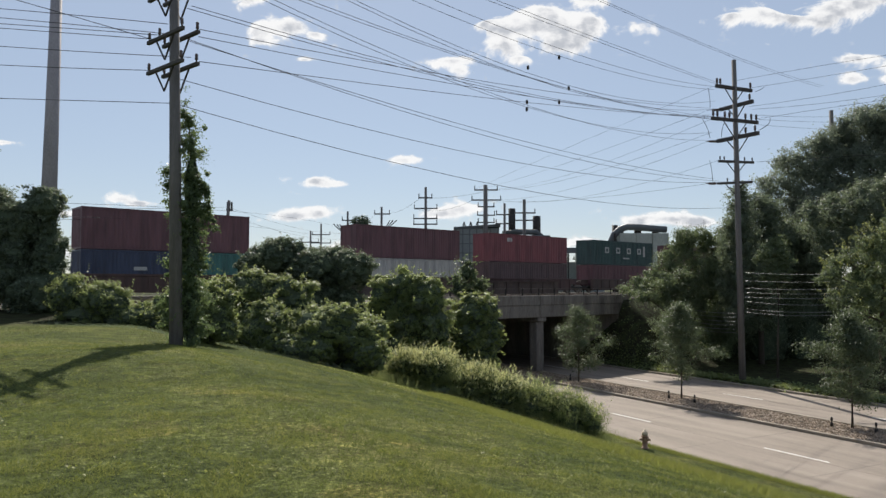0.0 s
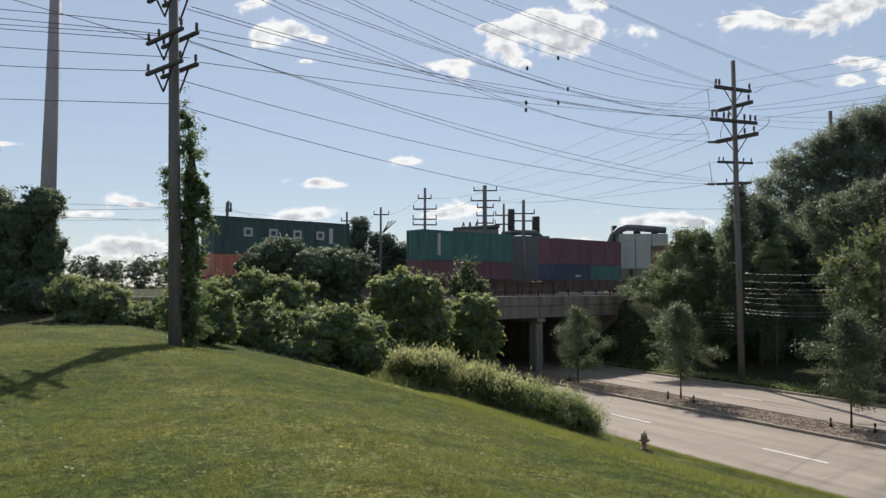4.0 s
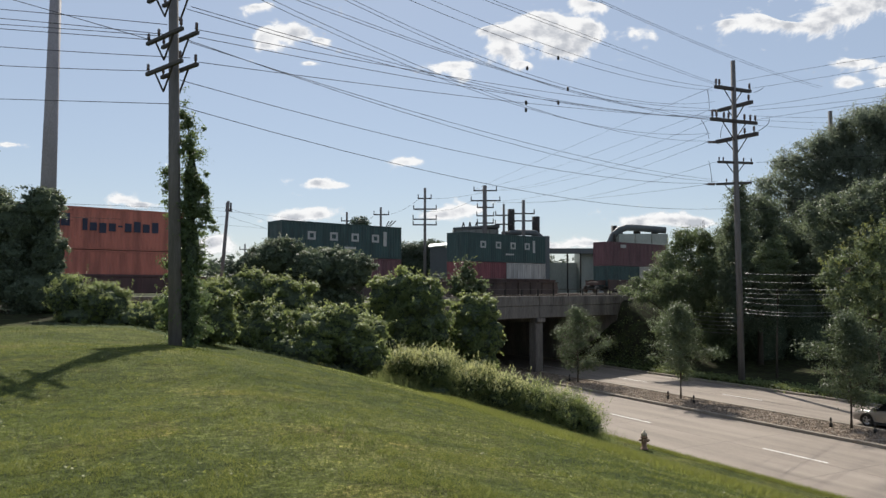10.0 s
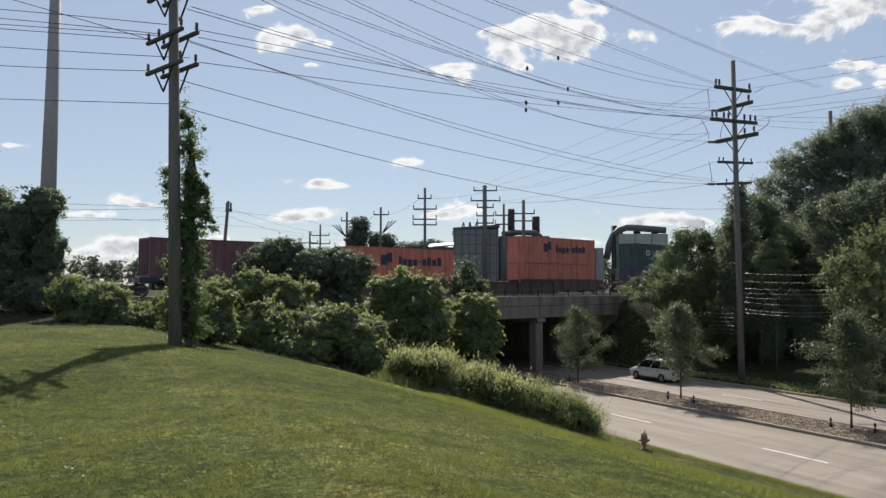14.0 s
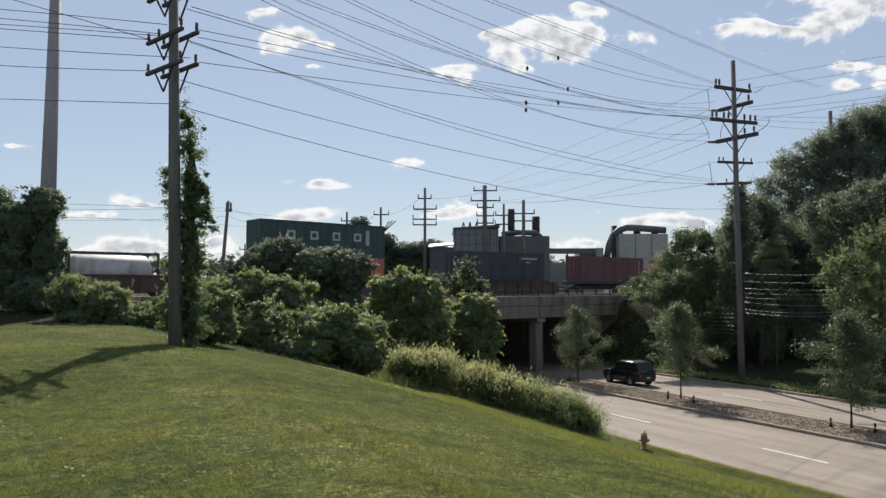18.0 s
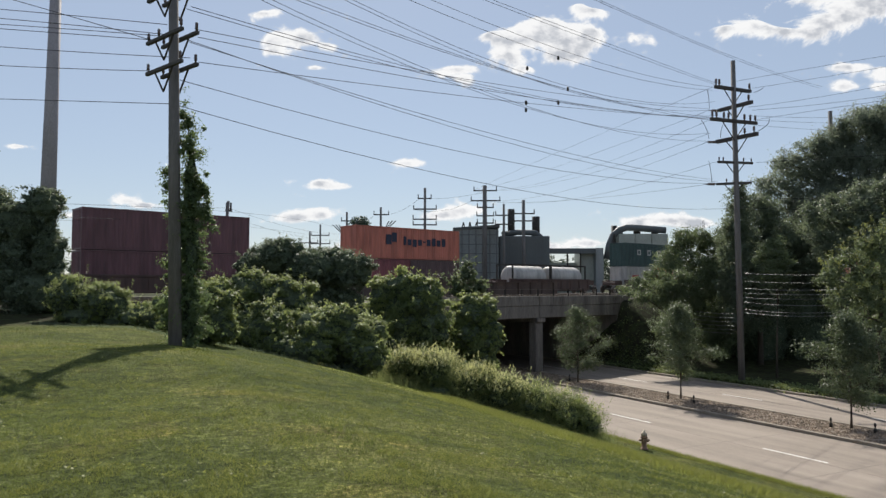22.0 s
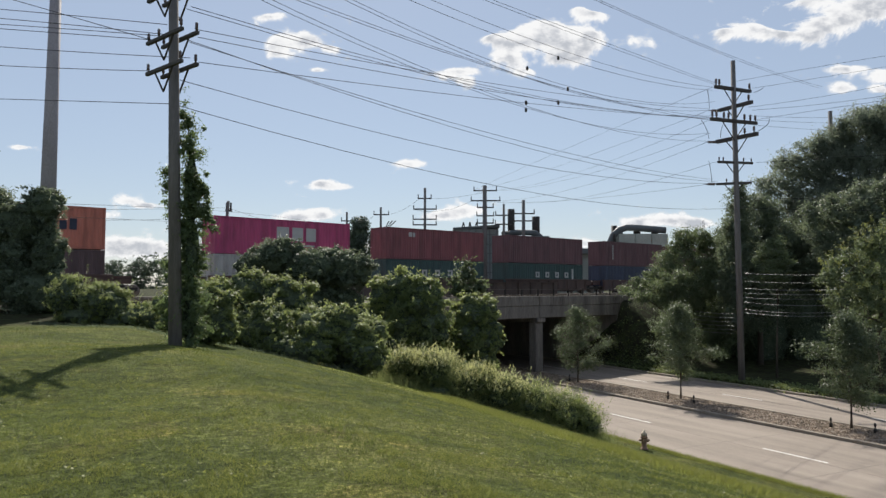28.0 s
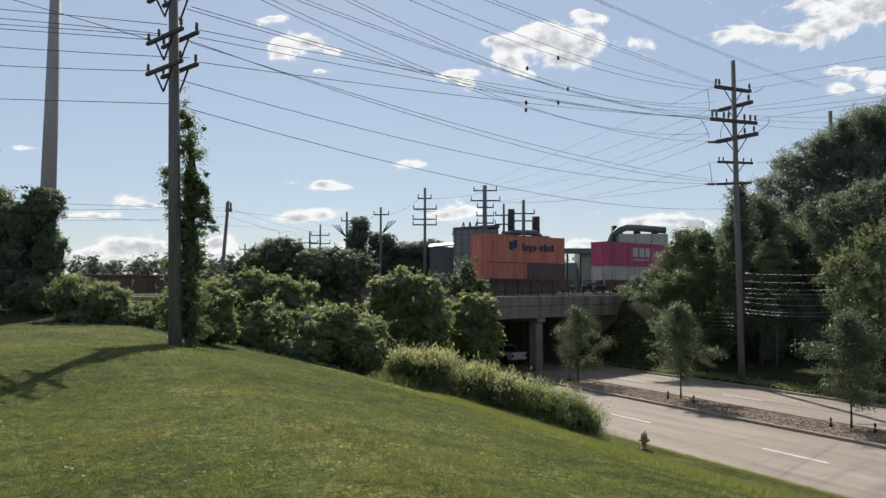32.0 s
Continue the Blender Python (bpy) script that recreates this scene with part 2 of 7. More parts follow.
def leaves_mesh(name, centres, normals, size, mat, rng, aspect=0.55, droop=0.3, rise=0.45, wild=0.6):
    """Small folded leaves at the given centres, facing roughly along the normals."""
    n = len(centres)
    nor = normals + rng.normal(0, wild, (n, 3)) + np.array((0, 0, rise))
    nor /= np.linalg.norm(nor, axis=1, keepdims=True) + 1e-9
    ref = rng.normal(0, 1, (n, 3)) + np.array([0, 0, -droop])
    t = ref - nor * np.sum(ref * nor, axis=1, keepdims=True)
    t /= np.linalg.norm(t, axis=1, keepdims=True) + 1e-9
    b = np.cross(nor, t)
    s = (size * rng.uniform(0.6, 1.4, (n, 1)))
    co = np.empty((n, 4, 3))
    co[:, 0] = centres - t * s * 0.5
    co[:, 1] = centres + b * s * aspect * 0.5 + nor * s * 0.08
    co[:, 2] = centres + t * s * 0.5 - nor * s * 0.10
    co[:, 3] = centres - b * s * aspect * 0.5 + nor * s * 0.08
    idx = np.arange(n * 4, dtype=np.int32).reshape(n, 4)
    return from_arrays(name, co.reshape(-1, 3), idx, mat)


def clumped(lobes, rng, per=26, low=0.09, high=0.30):
    """Break each ellipsoid's outside into many smaller tufts."""
    out = []
    for x, y, z, rx, ry, rz in lobes:
        k = max(8, int(per * (rx * ry + ry * rz + rx * rz) / 3.0 / max(0.15, (rx * ry * rz) ** (1 / 3)) ** 1.2))
        for _ in range(min(2 * k, 150)):
            d = rng.normal(0, 1, 3)
            d[2] = d[2] + 0.1
            d /= np.linalg.norm(d)
            f, g = rng.uniform(0.62, 1.1), rng.uniform(low, high)
            q = min(rx, ry, rz) * 0.5 + (rx + ry + rz) / 6
            out.append((x + d[0] * rx * f, y + d[1] * ry * f, z + d[2] * rz * f, q * g * rng.uniform(0.8, 1.4), q * g * rng.uniform(0.8, 1.4), q * g * rng.uniform(0.6, 1.0)))
    return out


def lobed_points(lobes, n, rng, fill=0.35, lump=0.22):
    """Points near the uneven outside of a union of ellipsoids (x, y, z, rx, ry, rz), with outward normals."""
    L = np.array(lobes, dtype=float)
    area = (L[:, 3] * L[:, 4] + L[:, 4] * L[:, 5] + L[:, 3] * L[:, 5])
    pick = rng.choice(len(L), n, p=area / area.sum())
    d = rng.normal(0, 1, (n, 3))
    d[:, 2] += 0.15
    d /= np.linalg.norm(d, axis=1, keepdims=True)
    rad = 1.05 - fill * rng.uniform(0, 1, (n, 1)) ** 1.6 + lump * rng.normal(0, 0.5, (n, 1))
    rad = np.where(rng.uniform(0, 1, (n, 1)) < 0.12, rad * rng.uniform(1.0, 1.6, (n, 1)), rad)
    r = L[pick, 3:6]
    pts = L[pick, 0:3] + d * r * rad
    nor = d / r
    nor /= np.linalg.norm(nor, axis=1, keepdims=True)
    return pts, nor


def blades_mesh(name, base, height, width, mat, rng, lean=0.35):
    """Narrow upright blades, one triangle each."""
    n = len(base)
    a = rng.uniform(0, math.tau, n)
    side = np.stack((np.cos(a), np.sin(a), np.zeros(n)), -1)
    h = height * rng.uniform(0.5, 1.4, (n, 1))
    tip = rng.normal(0, lean, (n, 3)) * h
    tip[:, 2] = h[:, 0]
    co = np.empty((n, 3, 3))
    co[:, 0] = base - side * width * 0.5
    co[:, 1] = base + side * width * 0.5
    co[:, 2] = base + tip
    return from_arrays(name, co.reshape(-1, 3), np.arange(n * 3, dtype=np.int32).reshape(n, 3), mat)


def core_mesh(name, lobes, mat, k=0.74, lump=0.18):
    """The dense inside of a crown: lumpy bodies that light hardly passes, coloured for shade."""
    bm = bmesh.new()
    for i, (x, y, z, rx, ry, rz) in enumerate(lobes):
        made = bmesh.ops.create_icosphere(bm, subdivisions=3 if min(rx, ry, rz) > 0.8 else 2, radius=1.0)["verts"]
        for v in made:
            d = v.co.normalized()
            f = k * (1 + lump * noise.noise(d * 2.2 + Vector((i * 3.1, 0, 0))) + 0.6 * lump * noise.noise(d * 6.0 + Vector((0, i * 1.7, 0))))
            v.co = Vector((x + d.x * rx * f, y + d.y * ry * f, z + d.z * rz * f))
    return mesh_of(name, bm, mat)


def outside(pts, lobes, k):
    """Which points lie outside all the ellipsoids, shrunk by k."""
    keep = np.ones(len(pts), dtype=bool)
    for x, y, z, rx, ry, rz in lobes:
        q = (pts - np.array((x, y, z))) / (np.array((rx, ry, rz)) * k)
        keep &= (q * q).sum(axis=1) > 1.0
    return keep


def budded(lobes, rng, count=6, share_of=(0.34, 0.52)):
    """Smaller lobes budding from the upper and outer sides of large ones."""
    out = []
    for x, y, z, rx, ry, rz in lobes:
        if min(rx, ry, rz) < 0.5:
            continue
        for _ in range(count):
            d = rng.normal(0, 1, 3)
            d[1] -= 0.35
            d[2] += 0.25
            d /= np.linalg.norm(d)
            k = rng.uniform(*share_of)
            f = 1.02 - 0.7 * k
            q = (rx * ry * rz) ** (1 / 3) * k
            out.append((x + d[0] * rx * f, y + d[1] * ry * f, z + d[2] * rz * f, q * 1.15, q, q * 0.85))
    return out


def foliage(parent, lobes, n, size, mat, seed, fill=0.35, lump=0.22, core=0.68, name="leaves", aspect=0.55, per=34, tuft=(0.09, 0.30), rise=0.45):
    """A leafy crown: tufts of leaves over the lobes, and dense bodies coloured as shade inside; leaves buried in them
    are left out.
    """
    rng = np.random.default_rng(seed)
    clumps = clumped(lobes, rng, per, *tuft) if per else lobes
    inner = [q for q in lobes if min(q[3:]) > 0.26] or lobes[:1]
    got, normals, have = [], [], 0
    for _ in range(6):
        pts, nor = lobed_points(clumps, int(n * 1.9), rng, fill, lump * 1.4)
        if core:
            keep = outside(pts, inner, core * 0.9)
            pts, nor = pts[keep], nor[keep]
        got.append(pts)
        normals.append(nor)
        have += len(pts)
        if have >= n * 1.9:
            break
    pts, nor = np.concatenate(got)[:int(n * 1.9)], np.concatenate(normals)[:int(n * 1.9)]
    ob = share(name, leaves_mesh(name, pts, nor, size * 0.7, mat, rng, aspect, rise=rise), parent)
    ob["kind"] = "stuff"
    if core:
        share("shaded_core", core_mesh("shaded_core", inner, M_INNER_SHADE, core), parent)
    return ob


def sprigs(parent, lobes, count, length, size, mat, seed, per=14, up=0.5, name="shoot"):
    """Leafy shoots that stand out of the lobes and arch over, in uneven lengths."""
    rng = np.random.default_rng(seed)
    base, nor = lobed_points(lobes, count, rng, 0.25, 0.1)
    keep = (nor[:, 2] > -0.35) & outside(base, lobes, 0.8)
    base, nor = base[keep], nor[keep]
    k = len(base)
    way = nor * 0.8 + np.array((0, 0, up)) + rng.normal(0, 0.35, (k, 3))
    way /= np.linalg.norm(way, axis=1, keepdims=True)
    reach = length * rng.uniform(0.35, 1.3, (k, 1, 1))
    t = np.linspace(0.0, 1.0, per)[None, :, None] * np.ones((k, 1, 1))
    pts = base[:, None] + way[:, None] * t * reach - np.array((0, 0, 0.35)) * t ** 2 * reach + rng.normal(0, size * 0.45, (k, per, 3))
    flat = pts.reshape(-1, 3)
    ob = share(name, leaves_mesh(name, flat, np.repeat(nor, per, axis=0), size, mat, rng, 0.5), parent)
    ob["kind"] = "stuff"
    return ob


def crown(parent, lobes, n, size, mat, seed, knot=0.55, rise=0.45):
    """Leaves of a grown tree: flattened clumps spread through the lobes, thicker outside, with gaps between them."""
    rng = np.random.default_rng(seed)
    L = np.array(lobes, dtype=float)
    vol = (L[:, 3] * L[:, 4] * L[:, 5]) ** 0.75
    m = n // 80
    pick = rng.choice(len(L), m, p=vol / vol.sum())
    d = rng.normal(0, 1, (m, 3))
    d /= np.linalg.norm(d, axis=1, keepdims=True)
    c = L[pick, 0:3] + d * L[pick, 3:6] * rng.uniform(0.25, 1.3, (m, 1)) ** 0.7
    q = knot * rng.uniform(0.4, 1.4, (m, 1)) * np.array((0.95, 0.95, 0.68))
    who = rng.integers(0, m, n)
    g = rng.normal(0, 0.5, (n, 3))
    nor = g + d[who] * 0.5
    ob = share("crown", leaves_mesh("crown", c[who] + g * q[who], nor / (np.linalg.norm(nor, axis=1, keepdims=True) + 1e-6), size, mat, rng, 0.6, rise=rise), parent)
    ob["kind"] = "stuff"
    return ob


def smooth(a, b, x):
    t = np.clip((x - a) / (b - a), 0, 1)
    return t * t * (3 - 2 * t)


# ---- plan: the road runs along RD, the railway along TD ----
RD, RN = Vector((0.47, -0.883, 0)), Vector((0.883, 0.47, 0))
TD, TN = Vector((0.757, 0.6534, 0)), Vector((-0.6534, 0.757, 0))
ROAD_TURN = math.degrees(math.atan2(RD.y, RD.x))
TRACK_TURN = math.degrees(math.atan2(TD.y, TD.x))
RAIL_TOP = 6.56
TRAIN_SIDE = 53.36


def on_road(u, w, z=0.0):
    return Vector((u * RD.x + w * RN.x, u * RD.y + w * RN.y, z))


def on_track(a, b, z=0.0):
    """a metres along the railway, b metres across it."""
    return Vector((a * TD.x + b * TN.x, a * TD.y + b * TN.y, z))


A0 = 46.03   # place along the railway that lies straight ahead of the camera on the train's near side


W_PTS = (-400, -60, -10, 0, 3, 6.65, 9.6, 11.35, 13, 16, 19, 20.5, 21.8, 22.8, 24.2, 24.5, 44.7, 45.3, 48, 56, 70, 90, 400)
Z_PTS = (5.2, 6.0, 5.75, 5.72, 5.63, 4.98, 4.22, 3.52, 2.86, 1.85, 0.95, 0.55, 0.27, 0.15, 0.06, -0.06, -0.06, 0.12, 0.25, 0.3, 0.8, 4.0, 5.2)


def ground_z(x, y):
    """Height of the ground: lawn knoll, road cutting, railway bank, and an added rise past the bridge."""
    w, b = 0.883 * x + 0.47 * y, TN.x * x + TN.y * y
    z = np.interp(w, W_PTS, Z_PTS)
    bank = smooth(33.5, 42.5, b) * np.where(w < 34, 1 - smooth(19.5, 24.0, w), smooth(45.5, 48, w))
    # unseen earth rise added past the bridge to block light through the underpass
    bank = np.maximum(bank, smooth(88, 95, b))
    z = np.maximum(z, z * (1 - bank) + 6.15 * bank)
    roll = 0.05 * np.sin(x * 0.35 + 1.0) * np.cos(y * 0.28) * smooth(24.5, 20, w)
    # a swell by the wooden pole and a hollow before it
    roll = roll + 0.17 * np.exp(-((x + 7.4) ** 2 + (y - 17.2) ** 2) / 12) - 0.24 * np.exp(-((x + 7.4) ** 2 + (y - 11.2) ** 2) / 10)
    return z + roll


# ---- ground ----
def build_ground():
    def axis(lo, hi, fine_lo, fine_hi, step):
        mid = np.arange(fine_lo, fine_hi + step, step)
        left = fine_lo - np.geomspace(step, fine_lo - lo, 26)[::-1]
        right = mid[-1] + np.geomspace(step, hi - mid[-1], 26)
        return np.concatenate((left, mid, right))
    xs, ys = axis(-2600, 2600, -45, 70, 0.5), axis(-2600, 4200, -8, 90, 0.5)
    X, Y = np.meshgrid(xs, ys)
    Z = ground_z(X, Y)
    co = np.stack((X, Y, Z), -1).reshape(-1, 3)
    nx = len(xs)
    i = (np.arange(len(ys) - 1)[:, None] * nx + np.arange(nx - 1)[None]).ravel()
    faces = np.stack((i, i + 1, i + nx + 1, i + nx), -1)
    ob = new("ground", from_arrays("ground", co, faces, M_LAWN, smooth=True))
    return tagged(ob, "mown green lawn on a low knoll falling to the road", "ground", kind="structure")


def lawn_material():
    m, n, l, bsdf = material("lawn")
    tc = n.new("ShaderNodeTexCoord")
    def noise_of(scale, detail):
        t = n.new("ShaderNodeTexNoise")
        t.inputs["Scale"].default_value, t.inputs["Detail"].default_value = scale, detail
        l.new(tc.outputs["Object"], t.inputs["Vector"])
        return t
    big, mid, fine = noise_of(0.3, 5), noise_of(1.9, 6), noise_of(28, 5)
    grain, dry = noise_of(9.0, 6), noise_of(0.75, 6)
    r1 = ramp_of(n, [(0.36, (0.060, 0.074, 0.031)), (0.5, (0.082, 0.095, 0.040)), (0.64, (0.126, 0.126, 0.054))])
    r2 = ramp_of(n, [(0.32, (0.62, 0.66, 0.62)), (0.5, (0.95, 0.96, 0.92)), (0.66, (1.3, 1.28, 1.1))])
    r3 = ramp_of(n, [(0.33, (0.52, 0.54, 0.45)), (0.5, (0.92, 0.94, 0.92)), (0.68, (1.6, 1.55, 1.45))])
    r4 = ramp_of(n, [(0.58, (1.0, 1.0, 1.0)), (0.70, (1.27, 1.07, 1.04))])
    last = None
    r5 = ramp_of(n, [(0.34, (0.55, 0.57, 0.5)), (0.5, (1.0, 1.0, 0.95)), (0.66, (1.8, 1.7, 1.5))])
    for tex, r in ((big, r1), (mid, r2), (grain, r3), (dry, r4), (fine, r5)):
        l.new(tex.outputs["Fac"], r.inputs["Fac"])
        if last is None:
            last = r.outputs["Color"]
            continue
        mul = n.new("ShaderNodeMix")
        mul.data_type, mul.blend_type = "RGBA", "MULTIPLY"
        mul.inputs["Factor"].default_value = 1.0
        l.new(last, mul.inputs["A"])
        l.new(r.outputs["Color"], mul.inputs["B"])
        last = mul.outputs["Result"]
    # pale brow strip, darker slope and verge below: sun and shade put into colour
    dot = n.new("ShaderNodeVectorMath")
    dot.operation = "DOT_PRODUCT"
    dot.inputs[1].default_value = RN
    l.new(tc.outputs["Object"], dot.inputs[0])
    across = n.new("ShaderNodeMapRange")
    across.inputs["From Min"].default_value, across.inputs["From Max"].default_value = 2.0, 24.0
    l.new(dot.outputs["Value"], across.inputs["Value"])
    strip = ramp_of(n, [(0.02, (1.06, 1.05, 1.0)), (0.18, (0.78, 0.84, 0.8)), (0.26, (0.85, 0.88, 0.82)), (0.31, (1.9, 1.75, 1.4)), (0.345, (1.9, 1.75, 1.4)), (0.385, (1, 1, 1)), (0.8, (0.8, 0.84, 0.8)), (1.0, (0.85, 0.85, 0.8))])
    l.new(across.outputs["Result"], strip.inputs["Fac"])
    mul = n.new("ShaderNodeMix")
    mul.data_type, mul.blend_type = "RGBA", "MULTIPLY"
    mul.inputs["Factor"].default_value = 1.0
    l.new(last, mul.inputs["A"])
    l.new(strip.outputs["Color"], mul.inputs["B"])
    # wild soil and leaf litter beyond the road and on the railway bank
    wild = None
    for axis, lo, hi in ((RN, 44.7, 45.4), (TN, 33.2, 35.4)):
        dot = n.new("ShaderNodeVectorMath")
        dot.operation = "DOT_PRODUCT"
        dot.inputs[1].default_value = axis
        l.new(tc.outputs["Object"], dot.inputs[0])
        rng = n.new("ShaderNodeMapRange")
        rng.inputs["From Min"].default_value, rng.inputs["From Max"].default_value = lo, hi
        l.new(dot.outputs["Value"], rng.inputs["Value"])
        if wild is None:
            wild = rng.outputs["Result"]
        else:
            mx = n.new("ShaderNodeMath")
            mx.operation = "MAXIMUM"
            l.new(wild, mx.inputs[0])
            l.new(rng.outputs["Result"], mx.inputs[1])
            wild = mx.outputs[0]
    soil = ramp_of(n, [(0.35, (0.03, 0.028, 0.018)), (0.55, (0.045, 0.05, 0.025)), (0.7, (0.06, 0.075, 0.03))])
    l.new(mid.outputs["Fac"], soil.inputs["Fac"])
    both = n.new("ShaderNodeMix")
    both.data_type = "RGBA"
    l.new(wild, both.inputs["Factor"])
    l.new(mul.outputs["Result"], both.inputs["A"])
    l.new(soil.outputs["Color"], both.inputs["B"])
    l.new(both.outputs["Result"], bsdf.inputs["Base Color"])
    bsdf.inputs["Roughness"].default_value = 0.9
    bsdf.inputs["Specular IOR Level"].default_value = 0.04
    b = n.new("ShaderNodeBump")
    b.inputs["Strength"].default_value, b.inputs["Distance"].default_value = 0.9, 0.06
    l.new(fine.outputs["Fac"], b.inputs["Height"])
    l.new(b.outputs["Normal"], bsdf.inputs["Normal"])
    return m


M_LAWN = lawn_material()
ground = build_ground()

# ---- road ----
U0, U1 = -104.0, 90.0


def road_box(bm, u0, u1, w0, w1, z0, z1, bevel=0.0):
    box(bm, u0, u1, w0, w1, z0, z1, bevel)


def on_road_setting(name, bm, mat, label, category):
    # u runs along local x, w along local y
    ob = setting(name, bm, mat, label, category)
    ob.matrix_basis = pose(0, 0, 0, 0, 0, ROAD_TURN)
    return ob


bm = bmesh.new()
road_box(bm, U0, U1, 24.45, 33.3, -0.3, 0.0)
road_near = on_road_setting("road_near", bm, M_CONCRETE_ROAD, "pale worn concrete carriageway with two lanes", "road")
bm = bmesh.new()
road_box(bm, U0, U1, 37.0, 44.6, -0.3, 0.0)
road_far = on_road_setting("road_far", bm, M_CONCRETE_ROAD, "pale worn concrete carriageway beyond the median", "road")
bm = bmesh.new()
road_box(bm, U0, U1, 33.48, 36.82, -0.2, 0.10)
median = on_road_setting("median", bm, M_GRAVEL, "raised median filled with brown river stones", "median")
# kerb stones, lane dashes and joints
bm = bmesh.new()
box(bm, 0, 3.03, 0, 0.18, -0.2, 0.16, 0.02)
KERB = mesh_of("kerb_stone", bm, M_KERB)
bm = bmesh.new()
for w, owner in ((33.3, median), (36.82, median), (44.6, road_far)):
    for k in range(64):
        u = U0 + k * 3.05
        if -64 < u < 0:
            share("kerb_stone", KERB, owner, Matrix.Translation((u, w, random.uniform(-0.008, 0.008))))
        else:
            box(bm, u, u + 3.03, w, w + 0.18, -0.2, 0.16)
on_road_setting("kerb", bm, M_KERB, "stained concrete kerb stones along the median", "kerb")
bm = bmesh.new()
box(bm, -0.2, 2.95, 0, 0.12, -0.01, 0.005)
DASH = mesh_of("lane_dash", bm, M_LINE)
for k in range(-6, 11):
    share("lane_dash", DASH, road_near, Matrix.Translation((-33.0 + k * 10.3, 28.55, 0)))
    share("lane_dash", DASH, road_far, Matrix.Translation((-35.4 + k * 10.3, 40.45, 0)))
bm = bmesh.new()
for w in (28.3, 40.3):
    box(bm, U0, U1, w, w + 0.02, -0.01, 0.0035)
for k in range(32):
    u = U0 + k * 6.1
    box(bm, u, u + 0.025, 24.5, 33.25, -0.01, 0.004)
    box(bm, u, u + 0.025, 37.05, 44.55, -0.01, 0.004)
joints = on_road_setting("pavement_joint", bm, M_JOINT, "dark sealed joints between concrete slabs", "marking")

# ---- railway bank: ballast, ties, rails ----
TRACKS = (46.05, 50.35, 54.58)
bm = bmesh.new()
cross = ((43.2, 6.0), (43.7, 6.24), (77.5, 6.24), (79.5, 5.9))
seg = [(-460 + 20 * k) for k in range(46)]
grid = [[bm.verts.new(on_track(a, b, z + RAIL_TOP - 6.5)) for b, z in cross] for a in seg]
for r0, r1 in zip(grid, grid[1:]):
    for k in range(len(cross) - 1):
        bm.faces.new((r0[k], r1[k], r1[k + 1], r0[k + 1]))
ballast = setting("ballast", bm, M_BALLAST, "dark crushed stone ballast of the railway bank", "ballast")
bm = bmesh.new()
for b in TRACKS:
    for off in (-0.718, 0.718):
        for a0, a1 in zip(seg, seg[1:]):
            p0, p1 = on_track(a0, b + off), on_track(a1, b + off)
            for dz0, dz1, hw in ((-0.15, -0.13, 0.07), (-0.13, -0.04, 0.012), (-0.04, 0.0, 0.036)):
                vs = []
                for p, a in ((p0, a0), (p1, a1)):
                    for sgn in (-1, 1):
                        for dz in (dz0, dz1):
                            q = p + TN * (sgn * hw)
                            vs.append(bm.verts.new((q.x, q.y, RAIL_TOP + dz)))
                for q in ((0, 1, 5, 4), (2, 6, 7, 3), (1, 3, 7, 5), (0, 4, 6, 2)):
                    bm.faces.new([vs[i] for i in q])
rails = setting("rail", bm, M_RAIL, "steel rails of three parallel tracks", "rail")
bm = bmesh.new()
for b in TRACKS[:2]:
    for k in range(120):
        a = -20 + k * 0.6
        c = on_track(a, b, RAIL_TOP - 0.27)
        for v in box(bm, -0.12, 0.12, -1.3, 1.3, 0, 0.12):
            q = c + TD * v.co.x + TN * v.co.y
            v.co = Vector((q.x, q.y, c.z + v.co.z))
ties = setting("railway_tie", bm, M_TIE, "dark creosoted wooden ties", "tie")

M_RUSTY = surface("rusty_steel", [(0.06, 0.042, 0.036), (0.10, 0.07, 0.06), (0.15, 0.105, 0.085)], 0.8, 14, 0.8, stretch=(1, 1, 0.4))

# ---- railway bridge over the road ----
def bridge_piece(name, bm, mat=None, label=""):
    """Local x runs along the railway from the pier, local y across it from the near face."""
    return part(name, bm, mat or M_CONCRETE, bridge, label)


PIER_A = 8.1 * TD.x + 62.3 * TD.y
bridge = thing("railway_bridge", "old stained concrete railway bridge over the road", "bridge", at=tuple(on_track(PIER_A, 41.8, 0)), turn=TRACK_TURN)
for x0, x1 in ((-13.0, -0.03), (0.03, 13.0)):
    bm = bmesh.new()
    box(bm, x0, x1, 0.0, 1.1, 4.68, 5.7, 0.04)
    bridge_piece("edge_beam", bm)
    bm = bmesh.new()
    box(bm, x0, x1, -0.05, 0.32, 5.7, 6.52, 0.04)
    bridge_piece("coping", bm)
    # deck stretched unseen past the tracks to keep the underpass dark
    bm = bmesh.new()
    box(bm, x0, x1, 1.1, 36.0, 5.3, 6.1)
    bridge_piece("deck_slab", bm)
    for k in range(13):
        bm = bmesh.new()
        box(bm, x0, x1, 2.6 + k * 2.5, 3.2 + k * 2.5, 4.75, 5.3)
        bridge_piece("girder", bm)
for k in range(5):
    bm = bmesh.new()
    box(bm, -0.12, 0.78, 0.28 + k * 7.8, 1.12 + k * 7.8, -0.1, 4.3, 0.06)
    bridge_piece("pier_column", bm)
bm = bmesh.new()
box(bm, -0.2, 0.86, 0.05, 35.8, 4.3, 4.69, 0.05)
bridge_piece("pier_cap", bm)
